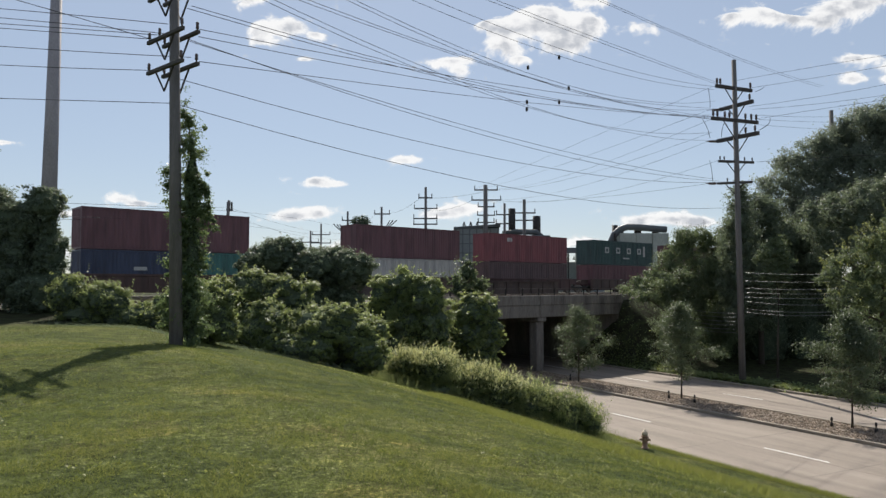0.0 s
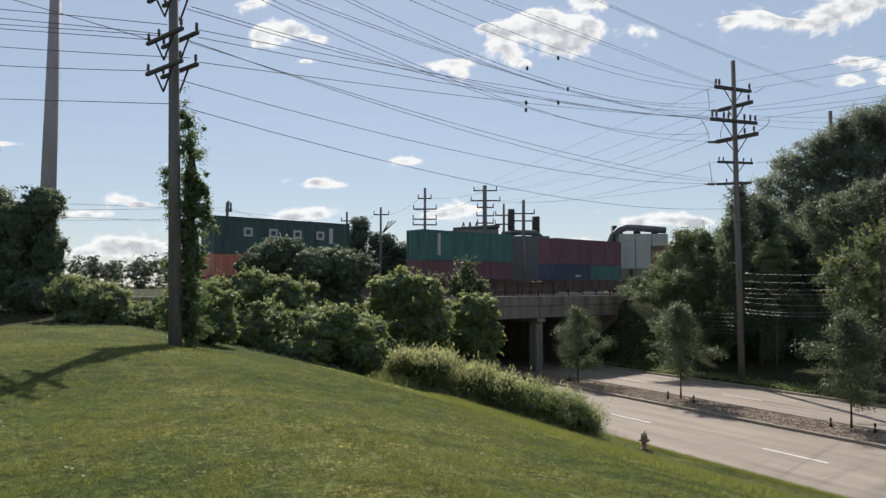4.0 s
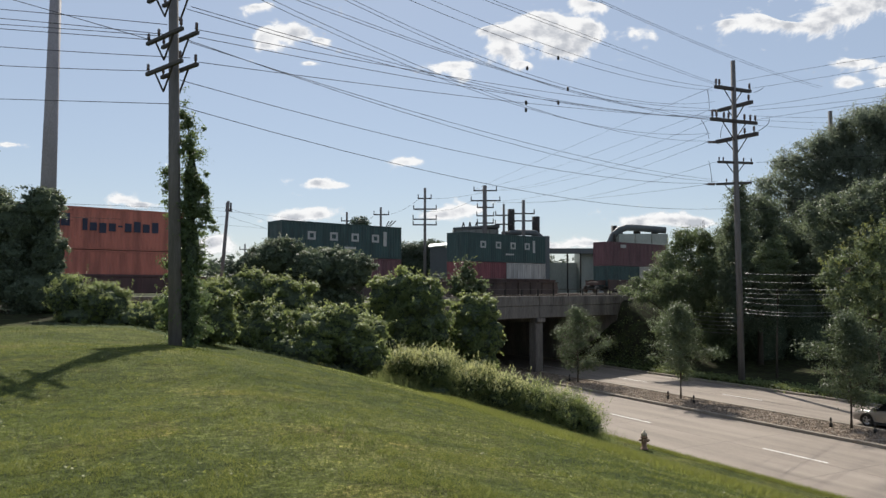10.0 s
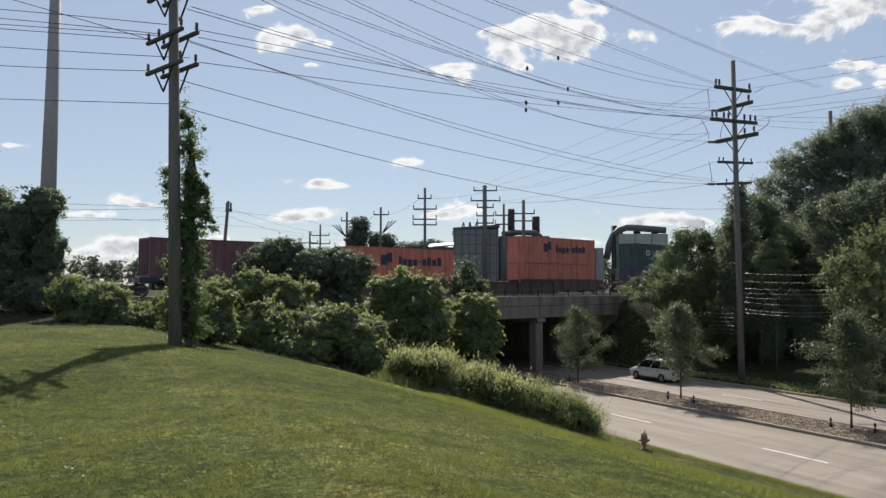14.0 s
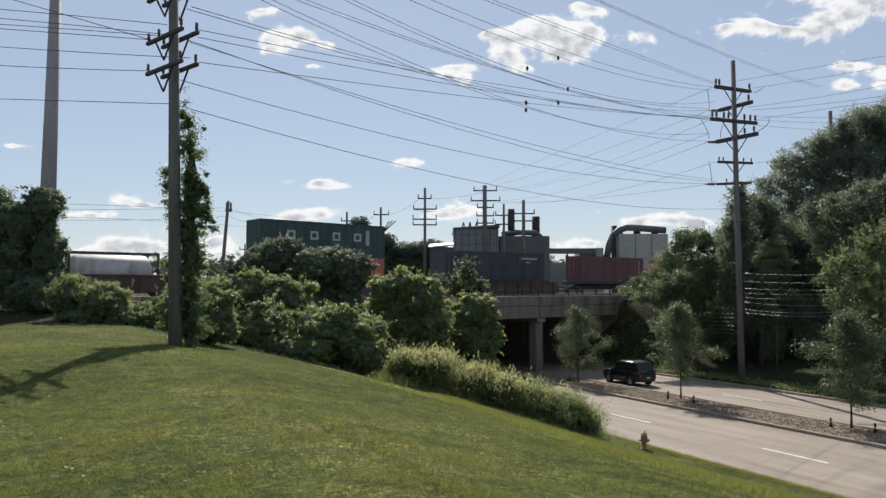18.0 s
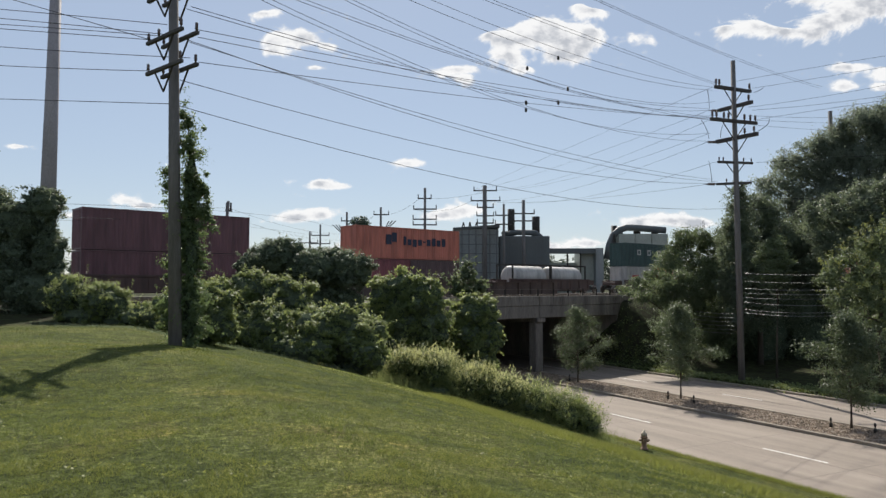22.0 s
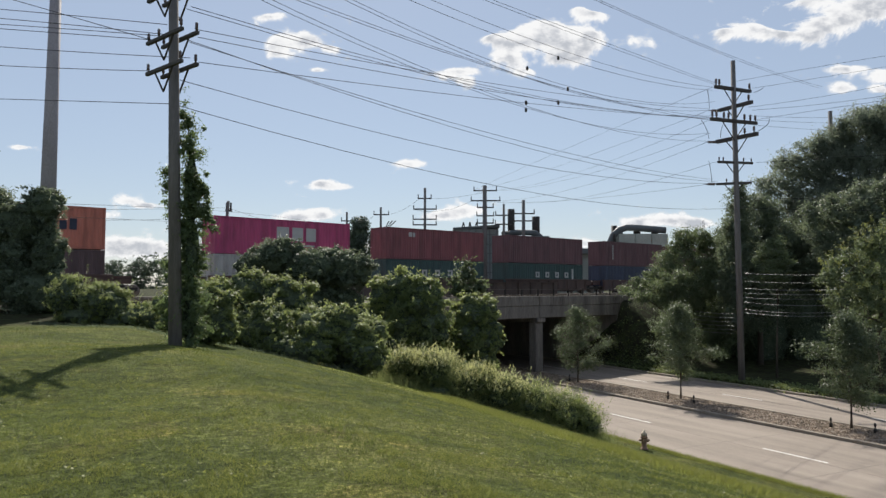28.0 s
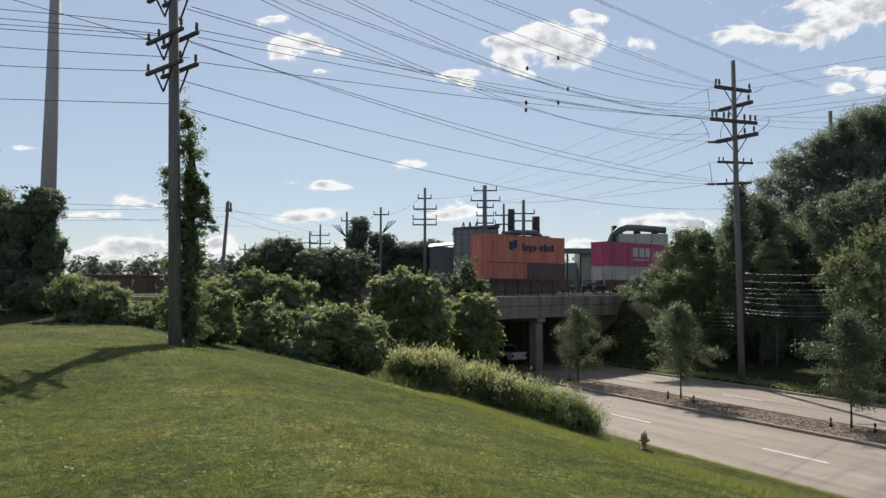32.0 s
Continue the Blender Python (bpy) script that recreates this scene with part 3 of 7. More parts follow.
for x0, x1 in ((-12.9, -11.7), (10.9, 12.1)):
    bm = bmesh.new()
    box(bm, x0, x1, 0.2, 36.0, -0.3, 5.0)
    bridge_piece("abutment", bm)
    bm = bmesh.new()
    s = -1 if x0 < 0 else 1
    xa = x1 if s < 0 else x0
    box(bm, min(xa, xa + s * 5), max(xa, xa + s * 5), 0.0, 0.5, -0.3, 6.2, 0.03)
    bridge_piece("wing_wall", bm)
bm = bmesh.new()
box(bm, -0.04, 0.04, 0.1, 0.18, 6.5, 7.12)
POST = mesh_of("railing_post", bm, M_DARK_STEEL)
for k in range(-6, 7):
    share("railing_post", POST, bridge, Matrix.Translation((k * 2.0, 0, 0)))
bm = bmesh.new()
box(bm, -12.6, 12.6, 0.11, 0.17, 7.06, 7.11)
bridge_piece("handrail", bm, M_RAIL)


# plate girder between the tracks
for x0, x1 in ((-14.0, -0.05), (0.05, 14.0)):
    bm = bmesh.new()
    box(bm, x0, x1, 9.9, 9.96, 6.3, 7.72)
    for k in range(8):
        x = x0 + 0.6 + k * 1.8
        box(bm, x, x + 0.05, 9.78, 9.9, 6.3, 7.72)
    bridge_piece("plate_girder", bm, M_RUSTY, "dark rusty steel plate girder")
    for z in (6.3, 7.72):
        bm = bmesh.new()
        box(bm, x0, x1, 9.72, 10.14, z, z + 0.07)
        bridge_piece("girder_flange", bm, M_RUSTY)


# ---- train ----
def container_mesh(length, height=2.896, width=2.438):
    """Corrugated shell and frame. Local x along the container from its rear end, y from its near side inwards, z up."""
    bm = bmesh.new()
    n = int(round((length - 0.3) / 0.28))
    def wave(y0, y1, flip):
        pts = []
        for k in range(n):
            x = 0.15 + (length - 0.3) * k / n
            st = (length - 0.3) / n
            pts += [(x, y1), (x + st * 0.28, y1), (x + st * 0.5, y0), (x + st * 0.78, y0)]
        pts.append((length - 0.15, y1))
        lo = [bm.verts.new((x, y, 0.16)) for x, y in pts]
        hi = [bm.verts.new((x, y, height - 0.12)) for x, y in pts]
        for i in range(len(pts) - 1):
            bm.faces.new((lo[i], lo[i + 1], hi[i + 1], hi[i]))
    wave(0.02, 0.056, False)
    wave(width - 0.02, width - 0.056, True)
    # front end, corrugated, and roof and floor
    m = 9
    for xa, xb in ((0.02, 0.055), (length - 0.02, length - 0.055)):
        pts = []
        for k in range(m):
            y, st = 0.15 + (width - 0.3) * k / m, (width - 0.3) / m
            pts += [(xb, y), (xb, y + st * 0.28), (xa, y + st * 0.5), (xa, y + st * 0.78)]
        pts.append((xb, width - 0.15))
        lo = [bm.verts.new((x, y, 0.16)) for x, y in pts]
        hi = [bm.verts.new((x, y, height - 0.12)) for x, y in pts]
        for i in range(len(pts) - 1):
            bm.faces.new((lo[i], lo[i + 1], hi[i + 1], hi[i]))
    box(bm, 0.1, length - 0.1, 0.06, width - 0.06, height - 0.06, height - 0.02)
    box(bm, 0.1, length - 0.1, 0.06, width - 0.06, 0.08, 0.16)
    shell = mesh_of("shell", bm, M_PAINT)
    frames = []
    def piece(name, x0, x1, y0, y1, z0, z1, spots, bevel=0.0):
        bm = bmesh.new()
        box(bm, x0, x1, y0, y1, z0, z1, bevel)
        frames.append((name, mesh_of(name, bm, M_PAINT), spots))
    ends, sides = (0.0, length - 0.16), (0.0, width - 0.16)
    piece("corner_post", 0, 0.16, 0, 0.16, 0.118, height - 0.118, [(x, y, 0) for x in ends for y in sides], 0.015)
    piece("side_rail", 0.16, length - 0.16, 0.01, 0.09, 0.02, 0.15, [(0, y, z) for y in (0, width - 0.1) for z in (0, height - 0.16)])
    piece("end_rail", 0.01, 0.09, 0.16, width - 0.16, 0.02, 0.15, [(x, 0, z) for x in (0, length - 0.1) for z in (0, height - 0.16)])
    piece("corner_casting", -0.003, 0.175, -0.003, 0.159, 0, 0.118, [(x, y, z) for x in (0, length - 0.172) for y in (0, width - 0.156) for z in (0, height - 0.118)], 0.012)
    bm = bmesh.new()
    rod(bm, (-0.03, 0, 0.2), (-0.03, 0, height - 0.2), 0.02, sides=5)
    box(bm, -0.05, -0.01, -0.06, 0.06, 1.0, 1.08)
    frames.append(("lock_rod", mesh_of("lock_rod", bm, M_DARK_STEEL), [(0, 0.35 + k * 0.58, 0) for k in range(4)]))
    return shell, frames


BOX40, BOX20 = container_mesh(12.192), container_mesh(6.058)
M_MARK = surface("marking_paint", [(0.36, 0.36, 0.345), (0.5, 0.49, 0.47)], 2, 20, 0.6, bump=0.0)
M_MARK_RED = surface("red_marking", [(0.3, 0.03, 0.03), (0.4, 0.05, 0.045)], 2, 20, 0.6, bump=0.0)
M_MARK_BLUE = surface("blue_marking", [(0.018, 0.022, 0.045), (0.03, 0.036, 0.07)], 2, 20, 0.6, bump=0.0)
RED, MAROON, BROWN = (0.23, 0.05, 0.055), (0.14, 0.048, 0.052), (0.10, 0.05, 0.046)
GREEN, TEAL, ORANGE, PINK = (0.016, 0.062, 0.052), (0.028, 0.145, 0.12), (0.56, 0.165, 0.10), (0.48, 0.045, 0.15)
NAVY, WHITE, GREY, BLACK, RUST = (0.025, 0.04, 0.085), (0.50, 0.47, 0.43), (0.22, 0.23, 0.24), (0.03, 0.034, 0.045), (0.095, 0.052, 0.042)
COLOUR_WORDS = {RED: "red", MAROON: "dark maroon", BROWN: "brown", GREEN: "dark green", TEAL: "teal green", ORANGE: "dull orange", PINK: "magenta",
                NAVY: "navy blue", WHITE: "dirty white", GREY: "grey", BLACK: "blackish blue", RUST: "rusty red"}
MOVERS = []


def mark_bars(kind, length, parent):
    """Markings on the near side, drawn as plain blocks."""
    def blocks(name, rects, mat):
        for x0, x1, z0, z1 in rects:
            bm = bmesh.new()
            box(bm, x0, x1, -0.012, 0.03, z0, z1)
            part(name, bm, mat, parent)
    def hollow(rects, edge=0.17):
        for x0, x1, z0, z1 in rects:
            bm = bmesh.new()
            for q in ((x0, x0 + edge, z0, z1), (x1 - edge, x1, z0, z1), (x0 + edge, x1 - edge, z0, z0 + edge), (x0 + edge, x1 - edge, z1 - edge, z1)):
                box(bm, q[0], q[1], -0.012, 0.03, q[2], q[3])
            part("marking", bm, M_MARK, parent)
    if kind == "four":
        hollow([(2.4 + k * 2.17, 3.15 + k * 2.17, 1.4, 2.1) for k in range(4)])
        blocks("marking", [(10.15, 10.5, 1.1, 2.4)], M_MARK)
        blocks("small_marking", [(6.0, 7.2, 0.75, 0.92)], M_MARK)
    elif kind == "four_low":
        hollow([(4.2 + k * 1.6, 4.8 + k * 1.6, 1.4, 2.0) for k in range(4)])
        blocks("marking", [(10.2, 10.5, 1.1, 2.4)], M_MARK)
    elif kind == "blue":
        blocks("marking", [(3.3, 3.9, 1.3, 2.2), (3.95, 4.5, 1.55, 2.4)], M_MARK_BLUE)
        blocks("marking", [(5.3, 5.6, 1.3, 2.1)] + [(5.75 + k * 0.62, 6.2 + k * 0.62, 1.3 - 0.15 * (k % 2), 1.85) for k in range(3)] + [(7.6, 7.9, 1.6, 1.72)]
               + [(8.05 + k * 0.62, 8.5 + k * 0.62, 1.3, 1.9 + 0.15 * (k % 2)) for k in range(4)], M_MARK_BLUE)
    elif kind == "three":
        blocks("marking", [(5.2, 6.3, 1.2, 2.3), (6.6, 7.6, 1.2, 2.3), (7.9, 8.8, 1.2, 2.3)], M_MARK)
        blocks("small_marking", [(5.3, 8.7, 0.75, 0.9)], M_MARK)
    elif kind == "corner":
        blocks("small_marking", [(2.6, 3.0, 2.1, 2.5), (3.1, 3.35, 2.1, 2.5)], M_MARK)
    elif kind == "column":
        blocks("small_marking", [(1.55, 1.75, 0.75 + k * 0.3, 0.97 + k * 0.3) for k in range(6)], M_MARK)
    elif kind == "right_column":
        blocks("small_marking", [(11.1, 11.25, 0.6 + k * 0.32, 0.82 + k * 0.32) for k in range(6)], M_MARK)
    elif kind == "left_bar":
        blocks("marking", [(1.9, 2.25, 0.5, 2.6)], M_MARK)
    elif kind == "top_right":
        blocks("small_marking", [(8.6 + k * 0.36, 8.86 + k * 0.36, 2.2, 2.4) for k in range(7)] + [(9.3, 9.9, 1.85, 1.98)], M_MARK)
    elif kind == "plate":
        blocks("small_marking", [(2.2, 3.3, 2.2, 2.6)], M_MARK)
    elif kind == "rusty":
        blocks("small_marking", [(1.0 + k * 0.45, 1.25 + k * 0.45, 0.5, 0.7) for k in range(9)], M_MARK)
    elif kind == "red":
        blocks("small_marking", [(1.3 + k * 0.33, 1.56 + k * 0.33, 1.55, 1.85) for k in range(4)], M_MARK_RED)
    elif kind == "small":
        blocks("small_marking", [(3.5, 4.4, 1.5, 1.75)], M_MARK)


def container(colour, a, base, length=12.192, mark="", doors=False):
    """A shipping container whose rear end stands at a along the train."""
    shell, frames = BOX40 if length > 8 else BOX20
    size = "forty-foot" if length > 8 else "twenty-foot"
    word = COLOUR_WORDS[colour]
    colour = tuple(0.94 * c + f for c, f in zip(colour, (0.024, 0.024, 0.03)))   # haze veil added to the paint colour
    ob = thing("shipping_container", f"{word} corrugated {size} shipping container" + (" with pale block markings" if mark in ("four", "four_low", "three") else " with blue block markings" if mark == "blue" else " on a rail wagon"), "container", "containers on the train")
    share("shell", shell, ob, colour=colour)
    for nm, me, spots in frames:
        if nm != "lock_rod" or doors:
            for spot in spots:
                share(nm, me, ob, Matrix.Translation(spot), colour=tuple(0.9 * c for c in colour))
    if mark:
        mark_bars(mark, length, ob)
    MOVERS.append((ob, a, base))
    return ob


def wheel_mesh():
    bm = bmesh.new()
    lathe(bm, [(0.05, -0.02), (0.42, -0.02), (0.46, 0.0), (0.46, 0.03), (0.42, 0.035), (0.42, 0.13), (0.3, 0.13), (0.1, 0.09), (0.05, 0.15)], 16)
    for v in bm.verts:
        v.co = Vector((v.co.x, v.co.z, v.co.y))
    return mesh_of("wheel", bm, M_RAIL)


WHEEL = wheel_mesh()
bm = bmesh.new()
box(bm, -1.15, 1.15, 0.28, 0.45, 0.42, 0.72, 0.05)
box(bm, -1.15, 1.15, 1.99, 2.16, 0.42, 0.72, 0.05)
box(bm, -0.25, 0.25, 0.3, 2.1, 0.5, 0.85, 0.03)
for x in (-0.85, 0.85):
    rod(bm, (x, 0.3, 0.46), (x, 2.14, 0.46), 0.09, sides=8)
BOGIE = mesh_of("bogie", bm, M_DARK_STEEL)


def well_parts(length, flat):
    """Sills, floor and end platforms of a wagon, rear end of its load at x = 0, near side at y = 0."""
    out = []
    if flat:
        bm = bmesh.new()
        box(bm, -0.7, length + 0.7, -0.1, 2.54, 1.05, 1.42, 0.03)
        out.append(("deck", bm))
        bm = bmesh.new()
        box(bm, 0.5, length - 0.5, 0.85, 1.6, 0.5, 1.05, 0.05)
        out.append(("centre_sill", bm))
        return out
    for y in (-0.16, 2.5):
        bm = bmesh.new()
        box(bm, -0.5, length + 0.5, y, y + 0.1, 0.4, 1.45, 0.02)
        box(bm, -0.5, length + 0.5, y - 0.06, y + 0.16, 1.42, 1.6, 0.02)
        box(bm, -0.5, length + 0.5, y - 0.06, y + 0.16, 0.32, 0.45, 0.02)
        for k in range(9):
            x = -0.2 + k * (length + 0.4) / 8
            box(bm, x - 0.05, x + 0.05, y - 0.06, y + 0.02, 0.45, 1.42)
        out.append(("side_sill", bm))
    bm = bmesh.new()
    box(bm, 0.2, length - 0.2, -0.06, 2.5, 0.28, 0.36)
    out.append(("well_floor", bm))
    for x0, x1 in ((-1.9, -0.5), (length + 0.5, length + 1.9)):
        bm = bmesh.new()
        box(bm, x0, x1, 0.25, 2.2, 0.95, 1.35, 0.04)
        for y in (0.3, 1.2, 2.1):
            box(bm, x0, x1, y - 0.08, y + 0.08, 1.35, 1.5)
        out.append(("end_platform", bm))
    return out


WELL = [(n, mesh_of(n, b, M_PAINT)) for n, b in well_parts(12.192, False)]
FLAT = [(n, mesh_of(n, b, M_PAINT)) for n, b in well_parts(12.192, True)]


def wagon(a, colour=RUST, flat=False, label="rust-brown articulated well wagon of the passing train"):
    ob = thing("flat_wagon" if flat else "well_wagon", label, "wagon", "wagons of the train")
    for nm, me in (FLAT if flat else WELL):
        share(nm, me, ob, colour=colour)
    for x in (-1.2, 13.4):
        bg = share("bogie", BOGIE, ob, Matrix.Translation((x, 0, 0)))
        for wx in (-0.85, 0.85):
            for wy in (0.42, 1.98):
                share("wheel", WHEEL, bg, Matrix.Translation((wx, wy, 0.46)) @ (Matrix.Rotation(math.pi, 4, "Z") if wy < 1 else Matrix()))
    MOVERS.append((ob, a, 0.0))
    return ob


L40, HI = 12.192, 2.896
B_LOW, B_UP, B_FLAT = 0.36, 0.36 + 2.92, 1.45


def stack(right, up, low, mark="", low_mark="", low2=None, doors=False, low2_mark=""):
    """A well wagon with two storeys of containers; right: the leading end's place along the train."""
    a = right - L40
    wagon(a, RUST if int(abs(right)) % 3 else BROWN)
    container(up, a, B_UP, mark=mark, doors=doors)
    if low2 is None:
        container(low, a, B_LOW, mark=low_mark)
    else:
        container(low, a, B_LOW, 6.058, low_mark)
        container(low2, a + 6.13, B_LOW, 6.058, low2_mark)


def single(right, colour, mark=""):
    a = right - L40
    wagon(a, BLACK, True, "dark flat wagon of the passing train")
    container(colour, a, B_FLAT - 0.03, mark=mark, doors=True)


def tank(a):
    """A white tank in a twenty-foot frame."""
    ob = thing("tank_container", "white tank container in a dark steel frame", "tank", "tanks on the train")
    bm = bmesh.new()
    rows = [(0.15, 0.0), (0.7, 0.05), (1.0, 0.2), (1.12, 0.45), (1.12, 5.0), (1.0, 5.25), (0.7, 5.4), (0.15, 5.45)]
    lathe(bm, rows, 20)
    for v in bm.verts:
        v.co = Vector((v.co.z + 0.3, v.co.x + 1.22, v.co.y + 1.3))
    part("tank", bm, M_PAINT, ob, colour=(0.52, 0.50, 0.47))
    for x in (0.0, 5.92):
        bm = bmesh.new()
        for y in (0.0, 2.3):
            box(bm, x, x + 0.14, y, y + 0.14, 0, 2.6)
        box(bm, x, x + 0.14, 0.14, 2.3, 0, 0.14)
        box(bm, x, x + 0.14, 0.14, 2.3, 2.46, 2.6)
        part("end_frame", bm, M_DARK_STEEL, ob)
    bm = bmesh.new()
    for y in (0.0, 2.36):
        box(bm, 0.14, 5.92, y, y + 0.08, 2.5, 2.6)
        box(bm, 0.14, 5.92, y, y + 0.08, 0.0, 0.12)
    part("side_rail", bm, M_DARK_STEEL, ob)
    MOVERS.append((ob, a, 0.55))


stack(52.12, MAROON, RED)
stack(35.11, GREEN, MAROON, "four")
stack(18.32, RED, BROWN, "corner")
stack(2.08, MAROON, WHITE)
stack(-20.08, MAROON, NAVY, low2=TEAL, low_mark="small")
stack(-39.06, TEAL, MAROON, "left_bar", doors=True)
stack(-59.40, GREEN, ORANGE, "four", low2=WHITE)
stack(-83.28, MAROON, GREEN, "plate", low2=WHITE, low2_mark="red")
stack(-106.98, GREEN, RED, "four", low2=WHITE)
stack(-126.80, GREEN, NAVY, "four", low2=MAROON, low_mark="small")
stack(-147.04, ORANGE, ORANGE, "blue")
single(-168.90, ORANGE, "blue")
single(-185.95, MAROON, "right_column")
single(-204.65, BLACK, "top_right")
stack(-226.15, GREEN, WHITE, "four", "red", low2=ORANGE)
wagon(-258.43)
tank(-258.33)
tank(-252.23)
stack(-265.80, ORANGE, RED, "blue", "rusty", low2=BROWN)
stack(-287.96, MAROON, MAROON)
stack(-303.53, MAROON, NAVY, "column")
stack(-319.83, MAROON, GREEN, low_mark="four_low")
stack(-335.60, RED, GREEN, "corner", "four_low")
stack(-351.68, PINK, WHITE, "three")
stack(-371.70, ORANGE, ORANGE, "blue", low2=BROWN)
for k in range(4):
    wagon(-404.0 - 17.6 * k, RUST, label="empty rust-brown well wagon of the passing train")


# ---- bushes, vines and trees ----
def rooted(lobes, keep=0.75):
    """The lobes, and lower ones beneath that reach the ground."""
    out = list(lobes)
    for x, y, z, rx, ry, rz in lobes:
        g = float(ground_z(np.float64(x), np.float64(y)))
        low = z - rz
        if low > g + 0.3:
            h = (low - g) / 2 + 0.3
            if h < 3.0:
                out.append((x, y, g + h - 0.1, rx * keep, ry * keep, h))
    return out


def bush(name, label, lobes, n, size, mat, seed, root=True, core=0.66, fill=0.35, keep=0.75, per=34, tuft=(0.09, 0.30), rise=1.0, shoots=0, buds=0):
    x, y = lobes[0][0], lobes[0][1]
    g = float(ground_z(np.float64(x), np.float64(y)))
    ob = thing(name, label, "bush", "bushes below the railway", at=(x, y, g))
    use = rooted(lobes, keep) if root else list(lobes)
    local = [(a - x, b - y, c - g, d, e, f) for a, b, c, d, e, f in use]
    if buds:
        local = [(a, b, c, d * 0.9, e * 0.9, f * 0.92) for a, b, c, d, e, f in local]
        local += budded(local, np.random.default_rng(seed + 500), buds)
    foliage(ob, local, n, size, mat, seed, core=core, fill=fill, per=per, tuft=tuft, rise=rise, lump=0.4)
    sprigs(ob, local, shoots or n // 60, 0.5 if y < 40 else 0.8, size * 0.8, mat, seed + 300)
    return ob


def tree(name, label, lobes, trunk, n, size, mat, seed, knot=0.6, droop=False, sprays=0):
    """A grown tree: trunk (x, y, radius) with a limb to every part of its crown, and leaves in tufts with gaps between."""
    x, y, r = trunk
    g = float(ground_z(np.float64(x), np.float64(y)))
    ob = thing(name, label, "tree", "trees beyond the road", at=(x, y, g))
    use = [(a - x, b - y, c - g, d, e, f) for a, b, c, d, e, f in lobes]
    top = max(q[2] for q in use)
    rnd = random.Random(seed)
    bm = bmesh.new()
    tube(bm, [(0, 0, -0.2), (rnd.uniform(-0.2, 0.2), 0, top * 0.3), (rnd.uniform(-0.4, 0.4), 0.1, top * 0.6), (rnd.uniform(-0.3, 0.3), 0, top * 0.92)], [r, r * 0.8, r * 0.5, r * 0.15], 9)
    part("trunk", bm, M_BARK, ob)
    for a, b, c, d, e, f in use:
        bm = bmesh.new()
        z = max(0.3, min(c - 0.4 * math.hypot(a, b), top * 0.85))
        tube(bm, [(0, 0, z), (a * 0.5, b * 0.5, z + (c - z) * 0.4), (a, b, c), (a * 1.02, b, c + f * 0.7)], [r * 0.35, r * 0.22, r * 0.12, 0.02], 6)
        part("limb", bm, M_BARK, ob)
    crown(ob, use, n, size, mat, seed, knot, -0.2 if droop else 0.45)
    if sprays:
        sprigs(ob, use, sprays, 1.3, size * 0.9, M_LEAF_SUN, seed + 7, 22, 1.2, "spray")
    return ob


bush("vine_covered_shrub", "dense dark shrub overgrown with vines round a tall pole", [(-20.7, 36, 10.3, 1.3, 1.4, 1.3), (-19.38, 36, 8.91, 0.89, 0.89, 1.52), (-21.16, 36, 8.35, 1.38, 1.38, 2.22), (-20.01, 36, 6.97, 1.66, 1.66, 1.52), (-22.86, 36, 9.46, 1.94, 1.94, 3.05), (-19.58, 36, 11.27, 0.89, 0.89, 1.05), (-21.9, 36, 11.1, 0.9, 0.9, 0.8), (-20.5, 36, 12.0, 0.28, 0.28, 0.55), (-19.1, 35.8, 11.2, 0.4, 0.4, 0.4), (-19.0, 35.8, 7.6, 0.5, 0.5, 0.9)], 25299, 0.164, M_LEAF_DARK, 11, core=0.86, fill=0.45, tuft=(0.10, 0.22), buds=7)
bush("low_bush", "low green bushes along the edge of the lawn", [(-16.95, 33.5, 6.86, 0.9, 0.9, 1.03), (-15.4, 33.5, 6.48, 1.24, 1.24, 0.98), (-13.85, 33.5, 5.85, 1.16, 1.01, 0.72), (-16.28, 33.5, 5.97, 1.29, 1.01, 0.77), (-14.61, 33.5, 5.84, 1.29, 0.84, 0.64), (-13.07, 33.5, 5.45, 0.77, 0.77, 0.72)], 22000, 0.098, M_LEAF, 12, core=0.86, fill=0.45, tuft=(0.10, 0.22), shoots=620, buds=7)
bush("low_bush", "ragged green bush at the foot of a wooden pole", [(-8.35, 26.2, 6.9, 0.45, 0.6, 0.65), (-8.0, 26.2, 6.2, 0.6, 0.7, 0.7), (-7.6, 26.0, 5.75, 0.45, 0.5, 0.5), (-8.5, 26.4, 5.7, 0.6, 0.6, 0.6), (-7.75, 26.4, 6.9, 0.35, 0.4, 0.35)], 10350, 0.098, M_LEAF, 29, core=0.8, buds=3)
bush("low_bush", "scrubby bush with small leaves behind the wooden pole", [(-11.9, 32.5, 6.5, 0.9, 0.8, 0.75), (-10.9, 32.3, 6.9, 0.7, 0.7, 0.8), (-11.2, 32.0, 5.9, 0.9, 0.7, 0.5)], 10350, 0.107, M_LEAF, 30, core=0.86, fill=0.45, tuft=(0.10, 0.22), buds=7)
bush("back_bush", "dark broad bush on the railway bank", [(-9.96, 44, 8.99, 1.86, 1.5, 1.15), (-7.58, 44, 8.42, 2.03, 1.58, 1.22), (-5.55, 44, 8.25, 1.62, 1.5, 1.15), (-11.47, 44, 8.31, 1.02, 1.02, 1.15), (-8.78, 44, 9.43, 0.68, 0.68, 0.68), (-6.57, 44, 9.09, 0.85, 0.79, 0.61)], 25299, 0.164, M_LEAF_DARK, 13, core=0.86, fill=0.45, tuft=(0.10, 0.22), buds=7)
